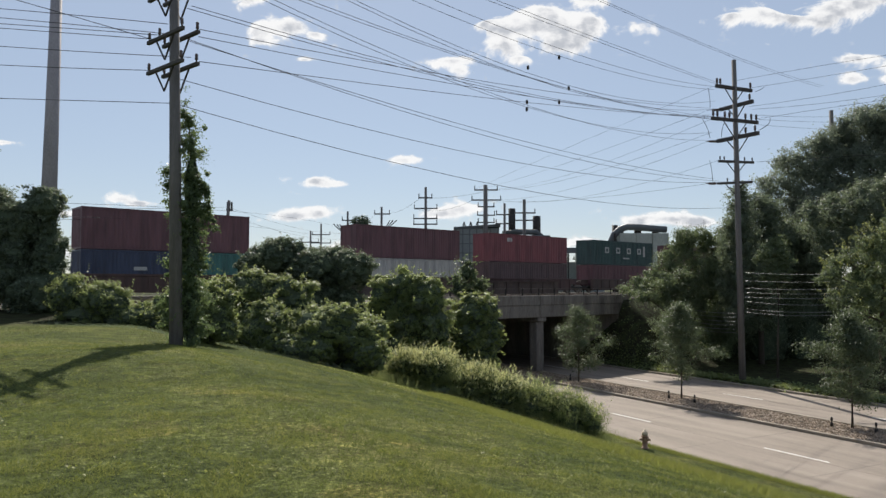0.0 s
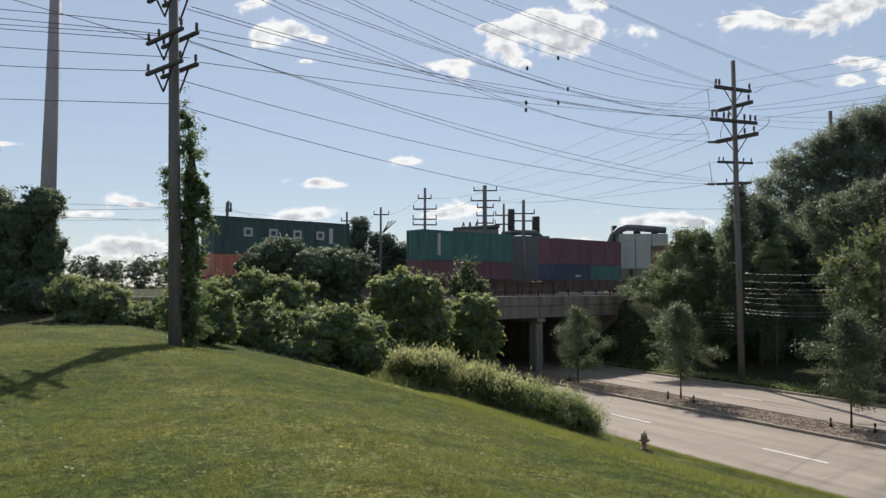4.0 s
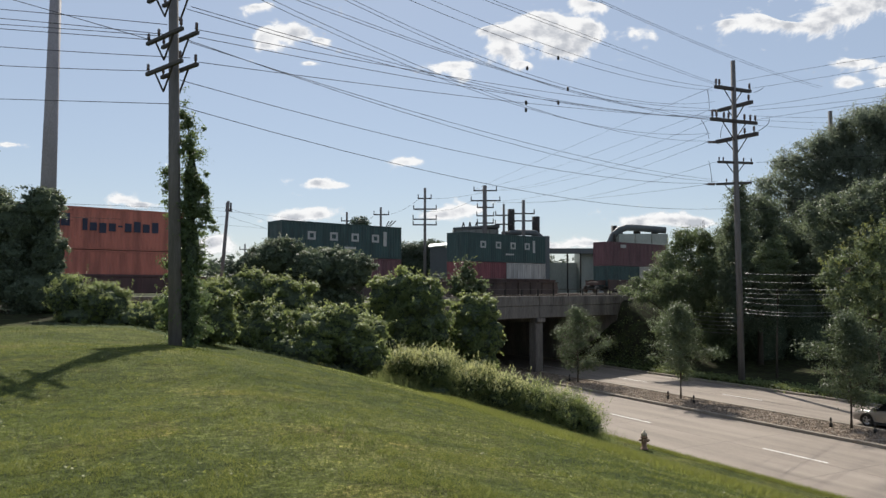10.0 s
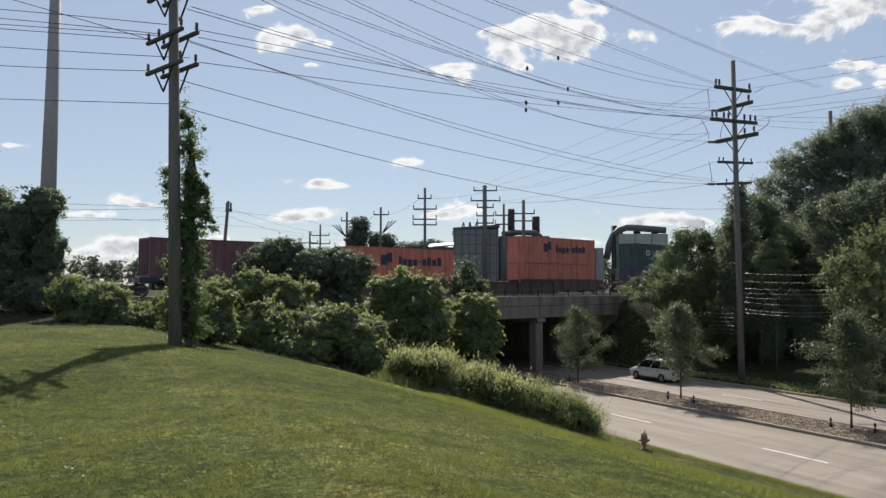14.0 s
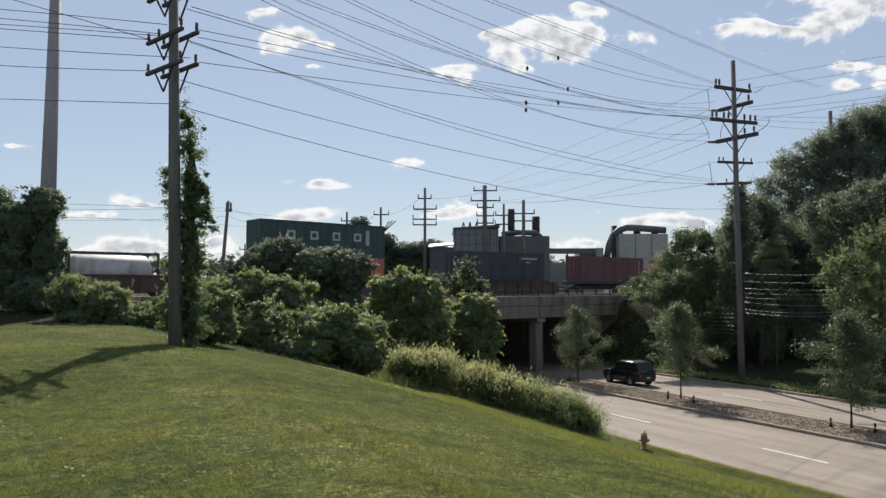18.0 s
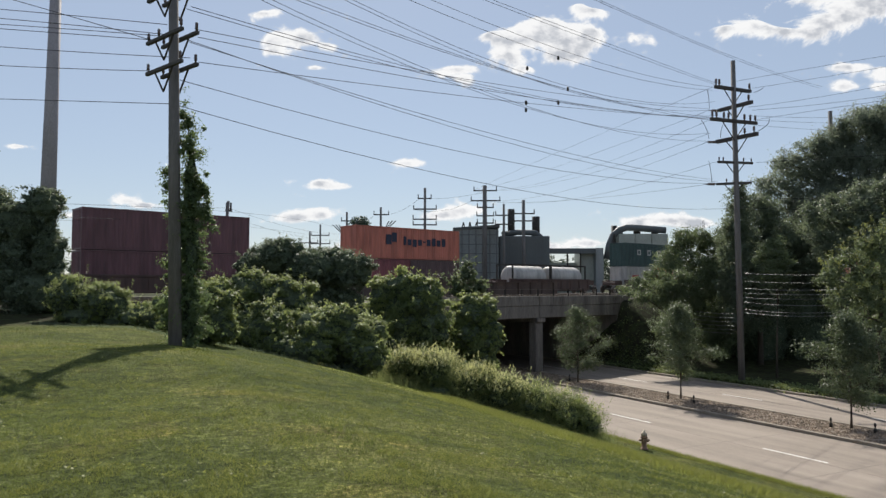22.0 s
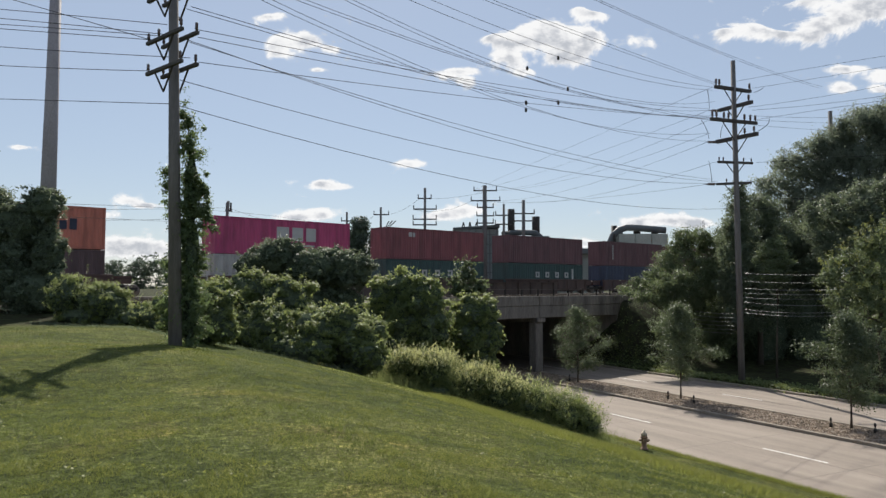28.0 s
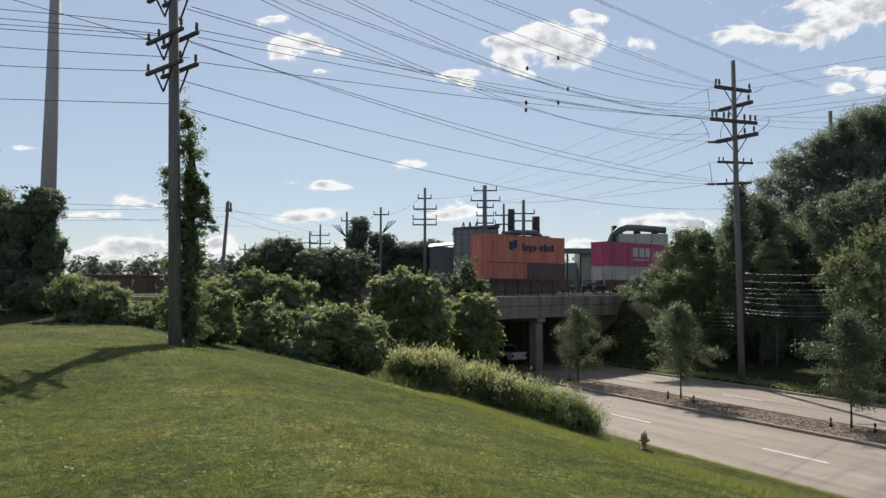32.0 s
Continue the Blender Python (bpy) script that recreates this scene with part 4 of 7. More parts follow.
bush("mid_bush", "sunlit green bush with rounded tufts", [(-9.26, 31, 6.78, 1.14, 1.14, 1.0), (-8.07, 31, 7.06, 1.14, 1.14, 0.91), (-6.64, 31, 6.78, 1.31, 1.3, 1.0), (-9.48, 31, 5.59, 0.95, 0.95, 0.76), (-10.31, 31, 6.07, 0.6, 0.6, 0.83), (-7.7, 31, 6.07, 1.19, 1.09, 0.83)], 27599, 0.123, M_LEAF, 14, core=0.86, fill=0.45, tuft=(0.10, 0.22), buds=7)
bush("front_bush", "large rounded green bush at the foot of the lawn", [(-6.75, 29, 5.48, 1.29, 1.29, 1.12), (-4.97, 29, 5.48, 1.45, 1.39, 1.07), (-3.37, 29, 5.22, 1.23, 1.23, 1.07), (-5.65, 28, 4.9, 1.72, 0.9, 0.69), (-2.76, 28, 4.59, 0.75, 0.75, 0.6), (-4.09, 29, 6.1, 1.0, 0.73, 0.56), (-6.98, 29, 6.26, 0.67, 0.67, 0.56)], 36800, 0.115, M_LEAF, 15, core=0.86, fill=0.45, tuft=(0.10, 0.22), buds=7)
bush("round_bush", "tall vine-draped green bush with a rounded top", [(-1.72, 36.00, 7.18, 1.28, 1.10, 0.95), (-0.95, 35.70, 6.60, 1.15, 1.15, 1.22), (-2.75, 36.00, 6.75, 1.02, 0.94, 1.12), (-3.1, 36.00, 5.9, 0.7, 0.7, 0.9), (-1.72, 36.00, 5.31, 1.61, 1.50, 1.50), (-0.53, 35.50, 5.44, 0.94, 0.94, 1.27)], 29899, 0.139, M_LEAF, 16, core=0.86, fill=0.45, tuft=(0.10, 0.22), buds=7)
bush("end_bush", "rounded dark green bush beside the bridge", [(1.62, 37.50, 5.90, 1.22, 1.10, 1.10), (1.35, 37.50, 4.65, 1.25, 1.27, 1.44), (2.36, 37.50, 4.75, 0.69, 0.69, 1.34)], 23000, 0.139, M_LEAF, 17, core=0.86, fill=0.45, tuft=(0.10, 0.22), buds=7)
bush("light_sapling", "light green sapling on the bank", [(1.32, 41.00, 7.99, 0.41, 0.41, 0.69), (1.96, 41.00, 7.36, 0.44, 0.44, 0.50), (0.76, 41.00, 7.30, 0.41, 0.41, 0.57), (1.32, 41.00, 6.92, 0.69, 0.57, 0.57)], 5000, 0.17, M_LEAF_YOUNG, 18, core=0.5, fill=0.7)
tree("broad_tree", "tall broad dark-leaved tree beyond the road", [(42.58, 74.00, 23.58, 2.39, 2.05, 2.05), (44.74, 74.00, 23.98, 2.39, 1.94, 1.94), (41.33, 76.00, 21.70, 1.94, 1.94, 1.94), (44.86, 73.00, 21.13, 2.85, 2.85, 3.13), (38.82, 74.00, 18.12, 2.05, 2.05, 2.28), (36.20, 75.00, 19.37, 1.71, 1.48, 1.48), (34.72, 74.00, 20.05, 1.37, 0.91, 0.91), (37.34, 74.00, 21.08, 1.59, 1.02, 1.02), (39.05, 74.00, 21.53, 1.25, 1.02, 1.02), (33.47, 73.00, 17.43, 1.59, 1.25, 1.25), (32.56, 74.00, 17.72, 0.91, 0.80, 0.80), (32.33, 74.00, 16.18, 1.02, 1.02, 1.25), (36.49, 72.00, 14.70, 2.05, 2.05, 2.05), (34.38, 74.00, 14.30, 1.94, 1.94, 1.94), (42.12, 72.00, 18.00, 2.85, 2.56, 2.56), (44.17, 74.00, 14.87, 3.13, 2.56, 2.56), (40.19, 74.00, 13.45, 2.62, 2.16, 2.16), (47.87, 74.00, 22.56, 3.13, 3.13, 3.13), (49.30, 74.00, 17.43, 3.98, 3.98, 3.98), (39.60, 73.50, 20.00, 1.30, 1.30, 1.60), (41.60, 73.00, 20.10, 1.20, 1.20, 1.50), (37.60, 73.50, 19.20, 1.10, 1.10, 1.40), (35.30, 73.50, 16.30, 1.10, 1.10, 1.50), (37.80, 72.50, 16.50, 1.20, 1.20, 1.50), (39.80, 72.50, 15.80, 1.30, 1.30, 1.60), (40.40, 74.00, 23.00, 1.00, 1.00, 1.20), (38.20, 74.00, 22.40, 0.80, 0.80, 1.00), (45.50, 72.50, 18.60, 1.40, 1.40, 1.60)], (41.5, 74.5, 0.42), 175000, 0.200, M_LEAF_HAZED, 20, knot=0.85)
tree("conifer", "narrow dark conifer behind a utility pole", [(25.13, 62.00, 15.41, 0.43, 0.43, 0.95), (24.99, 62.00, 14.26, 0.81, 0.81, 1.05), (24.90, 62.00, 12.83, 1.14, 1.14, 1.14), (24.99, 62.00, 11.31, 1.43, 1.24, 1.24), (25.09, 62.00, 9.59, 1.62, 1.43, 1.43), (25.37, 62.00, 7.68, 1.91, 1.62, 1.62), (25.66, 62.00, 5.54, 2.10, 1.91, 1.91)], (25.1, 62.3, 0.2), 60000, 0.150, M_LEAF_DARK, 21, droop=True, knot=0.5)
tree("slope_tree", "mid-green leafy tree on the slope beyond the road", [(33.28, 60.00, 13.44, 2.08, 1.48, 1.48), (31.29, 61.00, 12.65, 1.48, 1.29, 1.29), (35.63, 60.00, 14.13, 2.08, 1.57, 1.57), (37.66, 60.00, 12.75, 2.31, 2.08, 2.08), (34.66, 59.00, 11.13, 2.31, 1.94, 1.94), (32.12, 60.00, 10.44, 1.85, 1.66, 1.66), (37.20, 60.00, 9.05, 2.31, 2.31, 2.31), (34.30, 60.00, 15.20, 0.60, 0.60, 0.90), (32.20, 60.50, 14.20, 0.60, 0.60, 0.80), (36.70, 60.00, 15.70, 0.70, 0.70, 0.90), (30.50, 61.00, 13.60, 0.50, 0.50, 0.70), (33.60, 59.00, 12.20, 0.90, 0.90, 1.00)], (34.5, 60.4, 0.3), 60000, 0.170, M_LEAF_DARK, 23, knot=0.7)
tree("sapling_tree", "small fresh green tree in a gap between dark trees", [(25.78, 57.00, 10.46, 0.83, 0.75, 0.75), (25.08, 57.00, 9.58, 0.75, 0.75, 0.79), (26.35, 57.00, 9.32, 0.79, 0.79, 0.88), (25.69, 57.00, 8.31, 0.96, 0.88, 0.88)], (25.8, 57.2, 0.1), 10000, 0.130, M_LEAF_YOUNG, 24, knot=0.4)
tree("bank_tree", "leafy light green tree by the bridge end", [(18.40, 63.00, 6.80, 1.70, 1.00, 1.00), (16.80, 62.00, 6.60, 1.10, 0.50, 0.50), (19.90, 63.00, 7.70, 1.40, 1.10, 1.10), (21.83, 66.00, 11.56, 1.12, 0.96, 0.96), (23.66, 67.00, 11.36, 1.22, 1.22, 1.22), (20.71, 66.00, 9.64, 1.52, 1.42, 1.42), (24.27, 66.00, 9.23, 1.22, 1.22, 1.73), (22.95, 65.00, 7.71, 1.73, 1.73, 1.83), (19.19, 66.00, 8.21, 1.12, 0.81, 0.81), (17.46, 65.00, 7.45, 1.02, 0.61, 0.61), (16.25, 64.00, 7.00, 0.81, 0.41, 0.41), (20.41, 64.00, 6.18, 1.73, 1.32, 1.32), (22.64, 66.00, 4.15, 2.23, 2.23, 2.34), (20.10, 65.50, 3.60, 1.20, 1.20, 1.60), (24.78, 66.00, 3.64, 1.32, 1.32, 2.64)], (22.5, 66.5, 0.25), 88000, 0.150, M_LEAF_YOUNG, 19, knot=0.55)
tree("bright_tree", "green tree with yellowish upright sprays painted sunlit beside the road", [(27.73, 50.00, 8.76, 1.15, 1.00, 1.00), (26.46, 50.00, 8.15, 0.92, 0.77, 0.77), (29.27, 50.00, 9.92, 1.08, 1.08, 1.15), (30.23, 50.00, 11.07, 1.00, 1.00, 1.00), (29.85, 50.00, 7.99, 1.62, 1.46, 1.46), (28.12, 50.00, 6.65, 1.46, 1.23, 1.23), (26.58, 50.00, 6.26, 0.85, 0.69, 0.69), (30.62, 50.00, 5.30, 1.92, 1.92, 1.92)], (29.8, 50.4, 0.22), 30000, 0.140, M_LEAF_YOUNG, 25, sprays=200, knot=0.38)
tree("shade_tree", "dark leafy tree in deep shade beyond the road", [(26.59, 68.00, 11.32, 1.13, 1.13, 2.06), (26.70, 68.00, 7.71, 1.44, 1.44, 2.06), (26.08, 67.00, 4.88, 1.55, 1.55, 2.06), (28.48, 66.00, 13.90, 1.52, 1.52, 1.62), (30.66, 66.00, 11.51, 1.93, 1.73, 1.73), (27.97, 66.00, 11.16, 1.62, 1.62, 1.83), (32.70, 66.00, 10.75, 1.83, 1.83, 1.83), (30.26, 66.00, 8.82, 2.23, 1.73, 1.73), (27.31, 66.00, 8.32, 1.62, 1.42, 1.42), (33.30, 66.00, 8.21, 2.03, 1.83, 1.83)], (28.6, 66.6, 0.28), 95000, 0.190, M_LEAF_DARK, 27, knot=0.7)
bush("undergrowth", "dark thicket below the trees beyond the road", [(25.45, 71.00, 2.82, 2.18, 2.18, 3.82), (28.18, 71.00, 4.46, 2.40, 2.40, 4.37), (30.37, 71.00, 2.82, 2.73, 2.73, 4.37), (33.64, 72.00, 4.46, 2.95, 2.95, 4.92), (34.74, 71.00, 1.73, 2.73, 2.73, 3.28), (37.47, 71.00, 3.91, 2.73, 2.73, 4.92), (40.74, 71.00, 4.46, 3.28, 3.28, 5.46), (44.02, 71.00, 3.37, 3.28, 3.28, 5.46), (31.46, 73.00, 6.64, 2.40, 2.40, 2.73), (35.28, 73.00, 7.19, 2.73, 2.73, 3.28)], 20000, 0.2, M_LEAF_DARK, 22, core=0.9)
for lobes, seed in (([(-1.61, 30.6, 4.22, 0.71, 0.71, 0.75), (-0.44, 30.6, 4.1, 1.06, 1.04, 0.8), (-1.96, 30.6, 3.87, 0.47, 0.47, 0.59)], 24),
                    ([(1.0, 32, 3.3, 1.18, 1.15, 0.89), (2.47, 32, 2.91, 1.18, 1.15, 0.89), (1.49, 32, 3.59, 0.74, 0.74, 0.62)], 25),
                    ([(4.07, 33.2, 2.4, 1.15, 1.15, 1.02), (5.46, 33.2, 1.89, 1.07, 1.07, 1.12), (6.52, 33.2, 1.49, 0.72, 0.72, 0.97)], 26)):
    lobes = [(a, b, c - 0.28, d, e, f * 0.92) for a, b, c, d, e, f in lobes]
    weed = bush("tall_weeds", "tall pale green flowering weeds beside the lawn", lobes, 14000, 0.085, M_WEED if seed < 26 else M_LEAF, seed, core=0.72, fill=0.6, keep=1.05, rise=0.1, shoots=500, buds=4)
    rng = np.random.default_rng(seed + 100)
    pts, nor = lobed_points([(a, b, c, d, e, f * 0.9) for a, b, c, d, e, f in lobes], 1500 if seed < 26 else 3000, rng, 0.6, 0.4)
    pts = pts[nor[:, 2] > -0.55] - np.array(weed.location) - np.array((0, 0, 0.25))
    stems = share("stems", blades_mesh("stems", pts, 0.36, 0.02, M_WEED, rng, 0.4), weed)
    stems["kind"] = "stuff"
    sprigs(weed, [(a - weed.location.x, b - weed.location.y, c - weed.location.z, d, e, f) for a, b, c, d, e, f in lobes], 420, 0.42, 0.06, M_WEED, seed + 40, 14, 0.8, "stalk")
    if seed < 26:
        sprigs(weed, [(a - weed.location.x, b - weed.location.y, c + 0.2 * f - weed.location.z, d * 0.95, e * 0.95, f * 0.85) for a, b, c, d, e, f in lobes], 220, 0.3, 0.04, M_BLOSSOM, seed + 60, 20, 1.0, "plume")
    pts, nor = lobed_points([(a, b, c + 0.3 * f, d * 0.95, e * 0.95, f * 0.75) for a, b, c, d, e, f in lobes], 5200 if seed < 26 else 700, rng, 0.3, 0.4)
    pts = pts[nor[:, 2] > 0.25] - np.array(weed.location)
    flowers = share("blossoms", blades_mesh("blossoms", pts, 0.13, 0.045, M_BLOSSOM, rng, 0.5), weed)
    flowers["kind"] = "stuff"

# vine on the wooden pole
vine = thing("pole_vine", "green vine climbing a wooden utility pole", "vine", at=(-7.8, 22.4, 5.6))
crown(vine, [(x + 7.84, y - 22.4, z - 5.6, rx * 1.18, ry * 1.18, rz * 1.1) for x, y, z, rx, ry, rz in (
    (-7.95, 22.35, 12.5, 0.12, 0.14, 0.45), (-7.88, 22.35, 11.9, 0.2, 0.2, 0.5), (-7.55, 22.35, 12.15, 0.16, 0.1, 0.1), (-7.84, 22.35, 11.3, 0.3, 0.3, 0.5), (-7.76, 22.35, 10.7, 0.36, 0.34, 0.6),
    (-7.82, 22.35, 10.0, 0.36, 0.34, 0.7), (-7.78, 22.4, 9.3, 0.40, 0.36, 0.6), (-7.32, 22.4, 9.45, 0.22, 0.18, 0.22), (-7.12, 22.4, 9.15, 0.1, 0.1, 0.3),
    (-7.86, 22.4, 8.5, 0.36, 0.36, 0.7), (-7.74, 22.4, 7.7, 0.38, 0.38, 0.7), (-7.4, 22.4, 7.9, 0.14, 0.14, 0.45), (-7.72, 22.4, 6.8, 0.42, 0.42, 0.7),
    (-7.74, 22.4, 6.0, 0.45, 0.42, 0.5), (-8.42, 22.4, 10.6, 0.16, 0.14, 0.6), (-8.40, 22.4, 9.5, 0.13, 0.13, 0.5), (-8.52, 22.4, 10.9, 0.1, 0.1, 0.14), (-8.45, 22.4, 8.0, 0.12, 0.12, 0.3), (-8.4, 22.4, 6.6, 0.2, 0.2, 0.8))], 30000, 0.075, M_VINE, 31, 0.17)
crown(vine, [(0.42, 0, 4.75, 0.14, 0.1, 0.2), (0.56, 0, 4.3, 0.09, 0.08, 0.3), (0.64, 0, 3.75, 0.06, 0.06, 0.3)], 1700, 0.07, M_VINE, 33, 0.1)
bm = bmesh.new()
tube(bm, [(0.1, 0.0, -0.1), (0.05, 0, 1.5), (0.14, 0, 3.2), (0.05, 0, 5.0), (-0.05, 0, 6.8)], [0.06, 0.05, 0.04, 0.03, 0.015], 7)
part("stem", bm, M_BARK, vine)
sprigs(vine, [(0.02, 0, 4.6, 0.34, 0.3, 2.4), (0.1, 0, 1.6, 0.4, 0.36, 1.6), (-0.5, 0, 4.4, 0.14, 0.14, 1.2)], 260, 0.45, 0.06, M_VINE, 331, 12, -0.2)
share("shaded_core", core_mesh("shaded_core", [(0.12, 0.05, 1.0, 0.3, 0.25, 1.2), (0.1, 0.05, 2.8, 0.26, 0.22, 1.3), (0.06, 0.05, 4.6, 0.24, 0.2, 1.3)], M_INNER_SHADE, 0.8, 0.5), vine)


# ---- poles ----
def pole(name, label, base, top, r0, r1, mat):
    ob = thing(name, label, "utility pole", "utility poles", at=base)
    bm = bmesh.new()
    d = Vector(top) - Vector(base)
    rod(bm, d * -0.02, d, r0, r1, 14)
    part("shaft", bm, mat, ob)
    return ob


pole("steel_pole", "tall tapered grey pole rising from the vines", (-20.6, 38.0, 5.9), (-20.4, 38.0, 24.5), 0.45, 0.26, M_POLE_GREY)
pole_wood = pole("utility_pole", "weathered wooden utility pole with double crossarms", (-7.98, 22.0, 5.6), (-8.25, 22.0, 17.2), 0.20, 0.135, M_POLE_WOOD)
pole_tall = pole("utility_pole", "tall wooden utility pole with six crossarms beside the road", (22.4, 55.5, 0.2), (22.22, 55.5, 24.6), 0.255, 0.17, M_POLE_WOOD)


# ---- crossarms, insulators and wires ----
def arm_on(parent, origin, a, b, size=0.11, pins=(0.06, 0.5, 0.94), pin=0.26):
    """A squared timber from a to b (world), with pin insulators on top and a brace each side."""
    o = Vector(origin)
    a, b = Vector(a) - o, Vector(b) - o
    d = (b - a)
    bm = bmesh.new()
    turn = Matrix.Translation(a) @ d.to_track_quat("X", "Z").to_matrix().to_4x4()
    box(bm, 0, d.length, -size / 2, size / 2, -size / 2, size / 2, 0.01)
    bm.transform(turn)
    part("crossarm", bm, M_ARM, parent)
    for f in pins:
        p = a + d * f
        bm = bmesh.new()
        lathe(bm, [(pin * 0.1, 0.0), (pin * 0.1, pin * 0.22), (pin * 0.19, pin * 0.3), (pin * 0.19, pin * 0.5), (pin * 0.16, pin * 0.6), (pin * 0.19, pin * 0.72), (pin * 0.17, pin * 0.92), (pin * 0.08, pin)], 8, (p.x, p.y, p.z + size / 2))
        part("insulator", bm, M_GLAZE, parent)
    mid = (a + b) / 2
    for f in (0.25, 0.75):
        p = a + d * f
        bm = bmesh.new()
        rod(bm, p - Vector((0, 0, size / 2)), mid - Vector((0, 0, d.length * 0.34)), 0.02 + size * 0.09, sides=5)
        part("brace", bm, M_DARK_STEEL, parent)


ORG_W, ORG_T = (-7.98, 22.0, 5.6), (22.4, 55.5, 0.2)
for z, pins in ((16.2, (0.05, 0.95)), (14.86, (0.04, 0.34, 0.96)), (13.9, (0.04, 0.95))):
    for off in (-0.17, 0.17):
        arm_on(pole_wood, ORG_W, (-9.05 + off, 22.72 + off, z), (-7.45 + off, 21.3 + off, z), pins=pins)
arm_on(pole_tall, ORG_T, (20.54, 54.75, 22.4), (23.8, 56.15, 22.4), 0.24, (0.03, 0.12, 0.97), 0.5)
arm_on(pole_tall, ORG_T, (21.65, 56.9, 21.1), (23.1, 54.25, 21.1), 0.26, (0.9,), 0.5)
arm_on(pole_tall, ORG_T, (20.13, 54.6, 19.9), (24.2, 56.1, 19.9), 0.24, (0.03, 0.12, 0.28, 0.38, 0.73, 0.86, 0.97), 0.5)
arm_on(pole_tall, ORG_T, (21.45, 57.1, 18.65), (23.35, 54.0, 18.65), 0.28, (0.7, 0.92), 0.5)
arm_on(pole_tall, ORG_T, (20.8, 55.2, 16.75), (23.7, 55.8, 16.75), 0.18, (0.04, 0.16, 0.74, 0.96), 0.3)
arm_on(pole_tall, ORG_T, (20.9, 55.9, 15.15), (23.3, 55.1, 15.15), 0.18, (0.3,), 0.3)
# strain insulators and jumper wires on the tall pole
for x, y, z in ((21.6, 56.95, 21.1), (21.35, 57.15, 18.65), (20.8, 55.9, 15.15)):
    bm = bmesh.new()
    lathe(bm, [(0.03, -0.05), (0.1, 0.0), (0.12, 0.12), (0.07, 0.16), (0.12, 0.28), (0.07, 0.34), (0.11, 0.46), (0.03, 0.6), (0.03, 0.75)], 8)
    bm.transform(Matrix.Translation((x - ORG_T[0], y - ORG_T[1], z - ORG_T[2])) @ Matrix.Rotation(radians(-90), 4, "Y"))
    part("strain_insulator", bm, M_GLAZE, pole_tall)
for x0, z0, x1, z1, bow in ((20.3, 22.4, 20.42, 21.0, 0.04), (19.8, 20.05, 20.35, 18.6, 0.12), (21.45, 19.75, 21.25, 18.7, -0.06), (25.0, 20.2, 24.1, 19.2, 0.3), (20.3, 16.9, 20.5, 15.3, 0.05), (23.9, 22.2, 24.6, 22.6, 0.1)):
    bm = bmesh.new()
    tube(bm, [(x0 + (x1 - x0) * k / 6 + bow * math.sin(math.pi * k / 6) - ORG_T[0], 0.2, z0 + (z1 - z0) * k / 6 - ORG_T[2]) for k in range(7)], 0.02, 4)
    part("jumper", bm, M_WIRE, pole_tall)
pole("utility_pole", "dark wooden pole standing among the trees", (40.1, 75.0, 5.6), (39.96, 75.0, 25.4), 0.28, 0.2, M_POLE_WOOD)


def wire(x0, y0, z0, x1, y1, z1, sag, r=0.011, n=14, mat=None):
    """A cable that hangs between two places."""
    bm = bmesh.new()
    pts = []
    for k in range(n + 1):
        t = k / n
        pts.append((x0 + (x1 - x0) * t, y0 + (y1 - y0) * t, z0 + (z1 - z0) * t - 4 * sag * t * (1 - t)))
    tube(bm, [Vector(p) - Vector(pts[0]) for p in pts], r, 4)
    ob = new("power_line", mesh_of("power_line", bm, mat or M_WIRE))
    ob.location = pts[0]
    return tagged(ob, "thin dark overhead power line between poles", "cable", "overhead lines")


wire(-7.83, 22, 15.77, 20.8, 55.5, 20.36, 0.98)
wire(-7.69, 22, 15.84, 21.83, 55.5, 20.23, 0.96)
wire(-7.56, 22, 15.14, 20.38, 55.5, 20.88, 0.43)
wire(-7.47, 22, 14.89, 21.05, 55.5, 20.05, 0.39)
wire(-7.81, 22, 14.82, 20.87, 55.5, 15.28, 0.88)
wire(-7.72, 22, 14.74, 20.53, 55.5, 15.45, 0.63)
wire(-7.42, 22, 14.12, 20.41, 55.5, 20.14, 0.25)
wire(-7.99, 22, 13.57, 21.09, 55.5, 15.19, 0.97)
wire(-7.98, 22, 12.77, 22.12, 55.5, 13.29, 1.11)
wire(-7.61, 24, 17.61, 20.34, 55.5, 19.01, 1.74)
wire(-7.24, 24, 17.61, 20.33, 55.5, 18.4, 1.45)
wire(-6.67, 24, 17.52, 20.62, 55.5, 20.23, 0.81)
wire(-6.29, 24, 17.52, 21.18, 55.5, 19.92, 0.79)
wire(-5.18, 25, 18.14, 20.42, 55.5, 20.79, 1.51)
wire(-4.89, 25, 18.14, 20.78, 55.5, 21.45, 1.65)
wire(-3.35, 26, 18.58, 20.66, 55.5, 22.32, 0.88)
wire(-2.63, 27, 19.01, 20.88, 55.5, 22.54, 0.77)
wire(-0.97, 28, 19.44, 20.85, 55.5, 22.76, 0.09)
wire(-0.64, 28, 19.44, 21.45, 55.5, 22.67, 0.05)
wire(3.1, 29, 20.23, 38.91, 75, 27.84, 0.42)
wire(3.28, 29, 20.23, 39.27, 75, 27.96, 0.44)
wire(22.23, 55.5, 22.98, 30.76, 46, 22.37, -0.06)
wire(23.52, 55.5, 22.46, 30.74, 46, 21.72, 0.04)
wire(23.36, 55.5, 21.01, 30.7, 46, 20.62, 0.14)
wire(23.61, 55.5, 20.79, 30.67, 46, 19.83, 0.17)
wire(23.9, 55.5, 20.05, 30.66, 46, 19.46, -0.04)
wire(23.6, 55.5, 20.36, 39.94, 75, 24.77, 0.08)
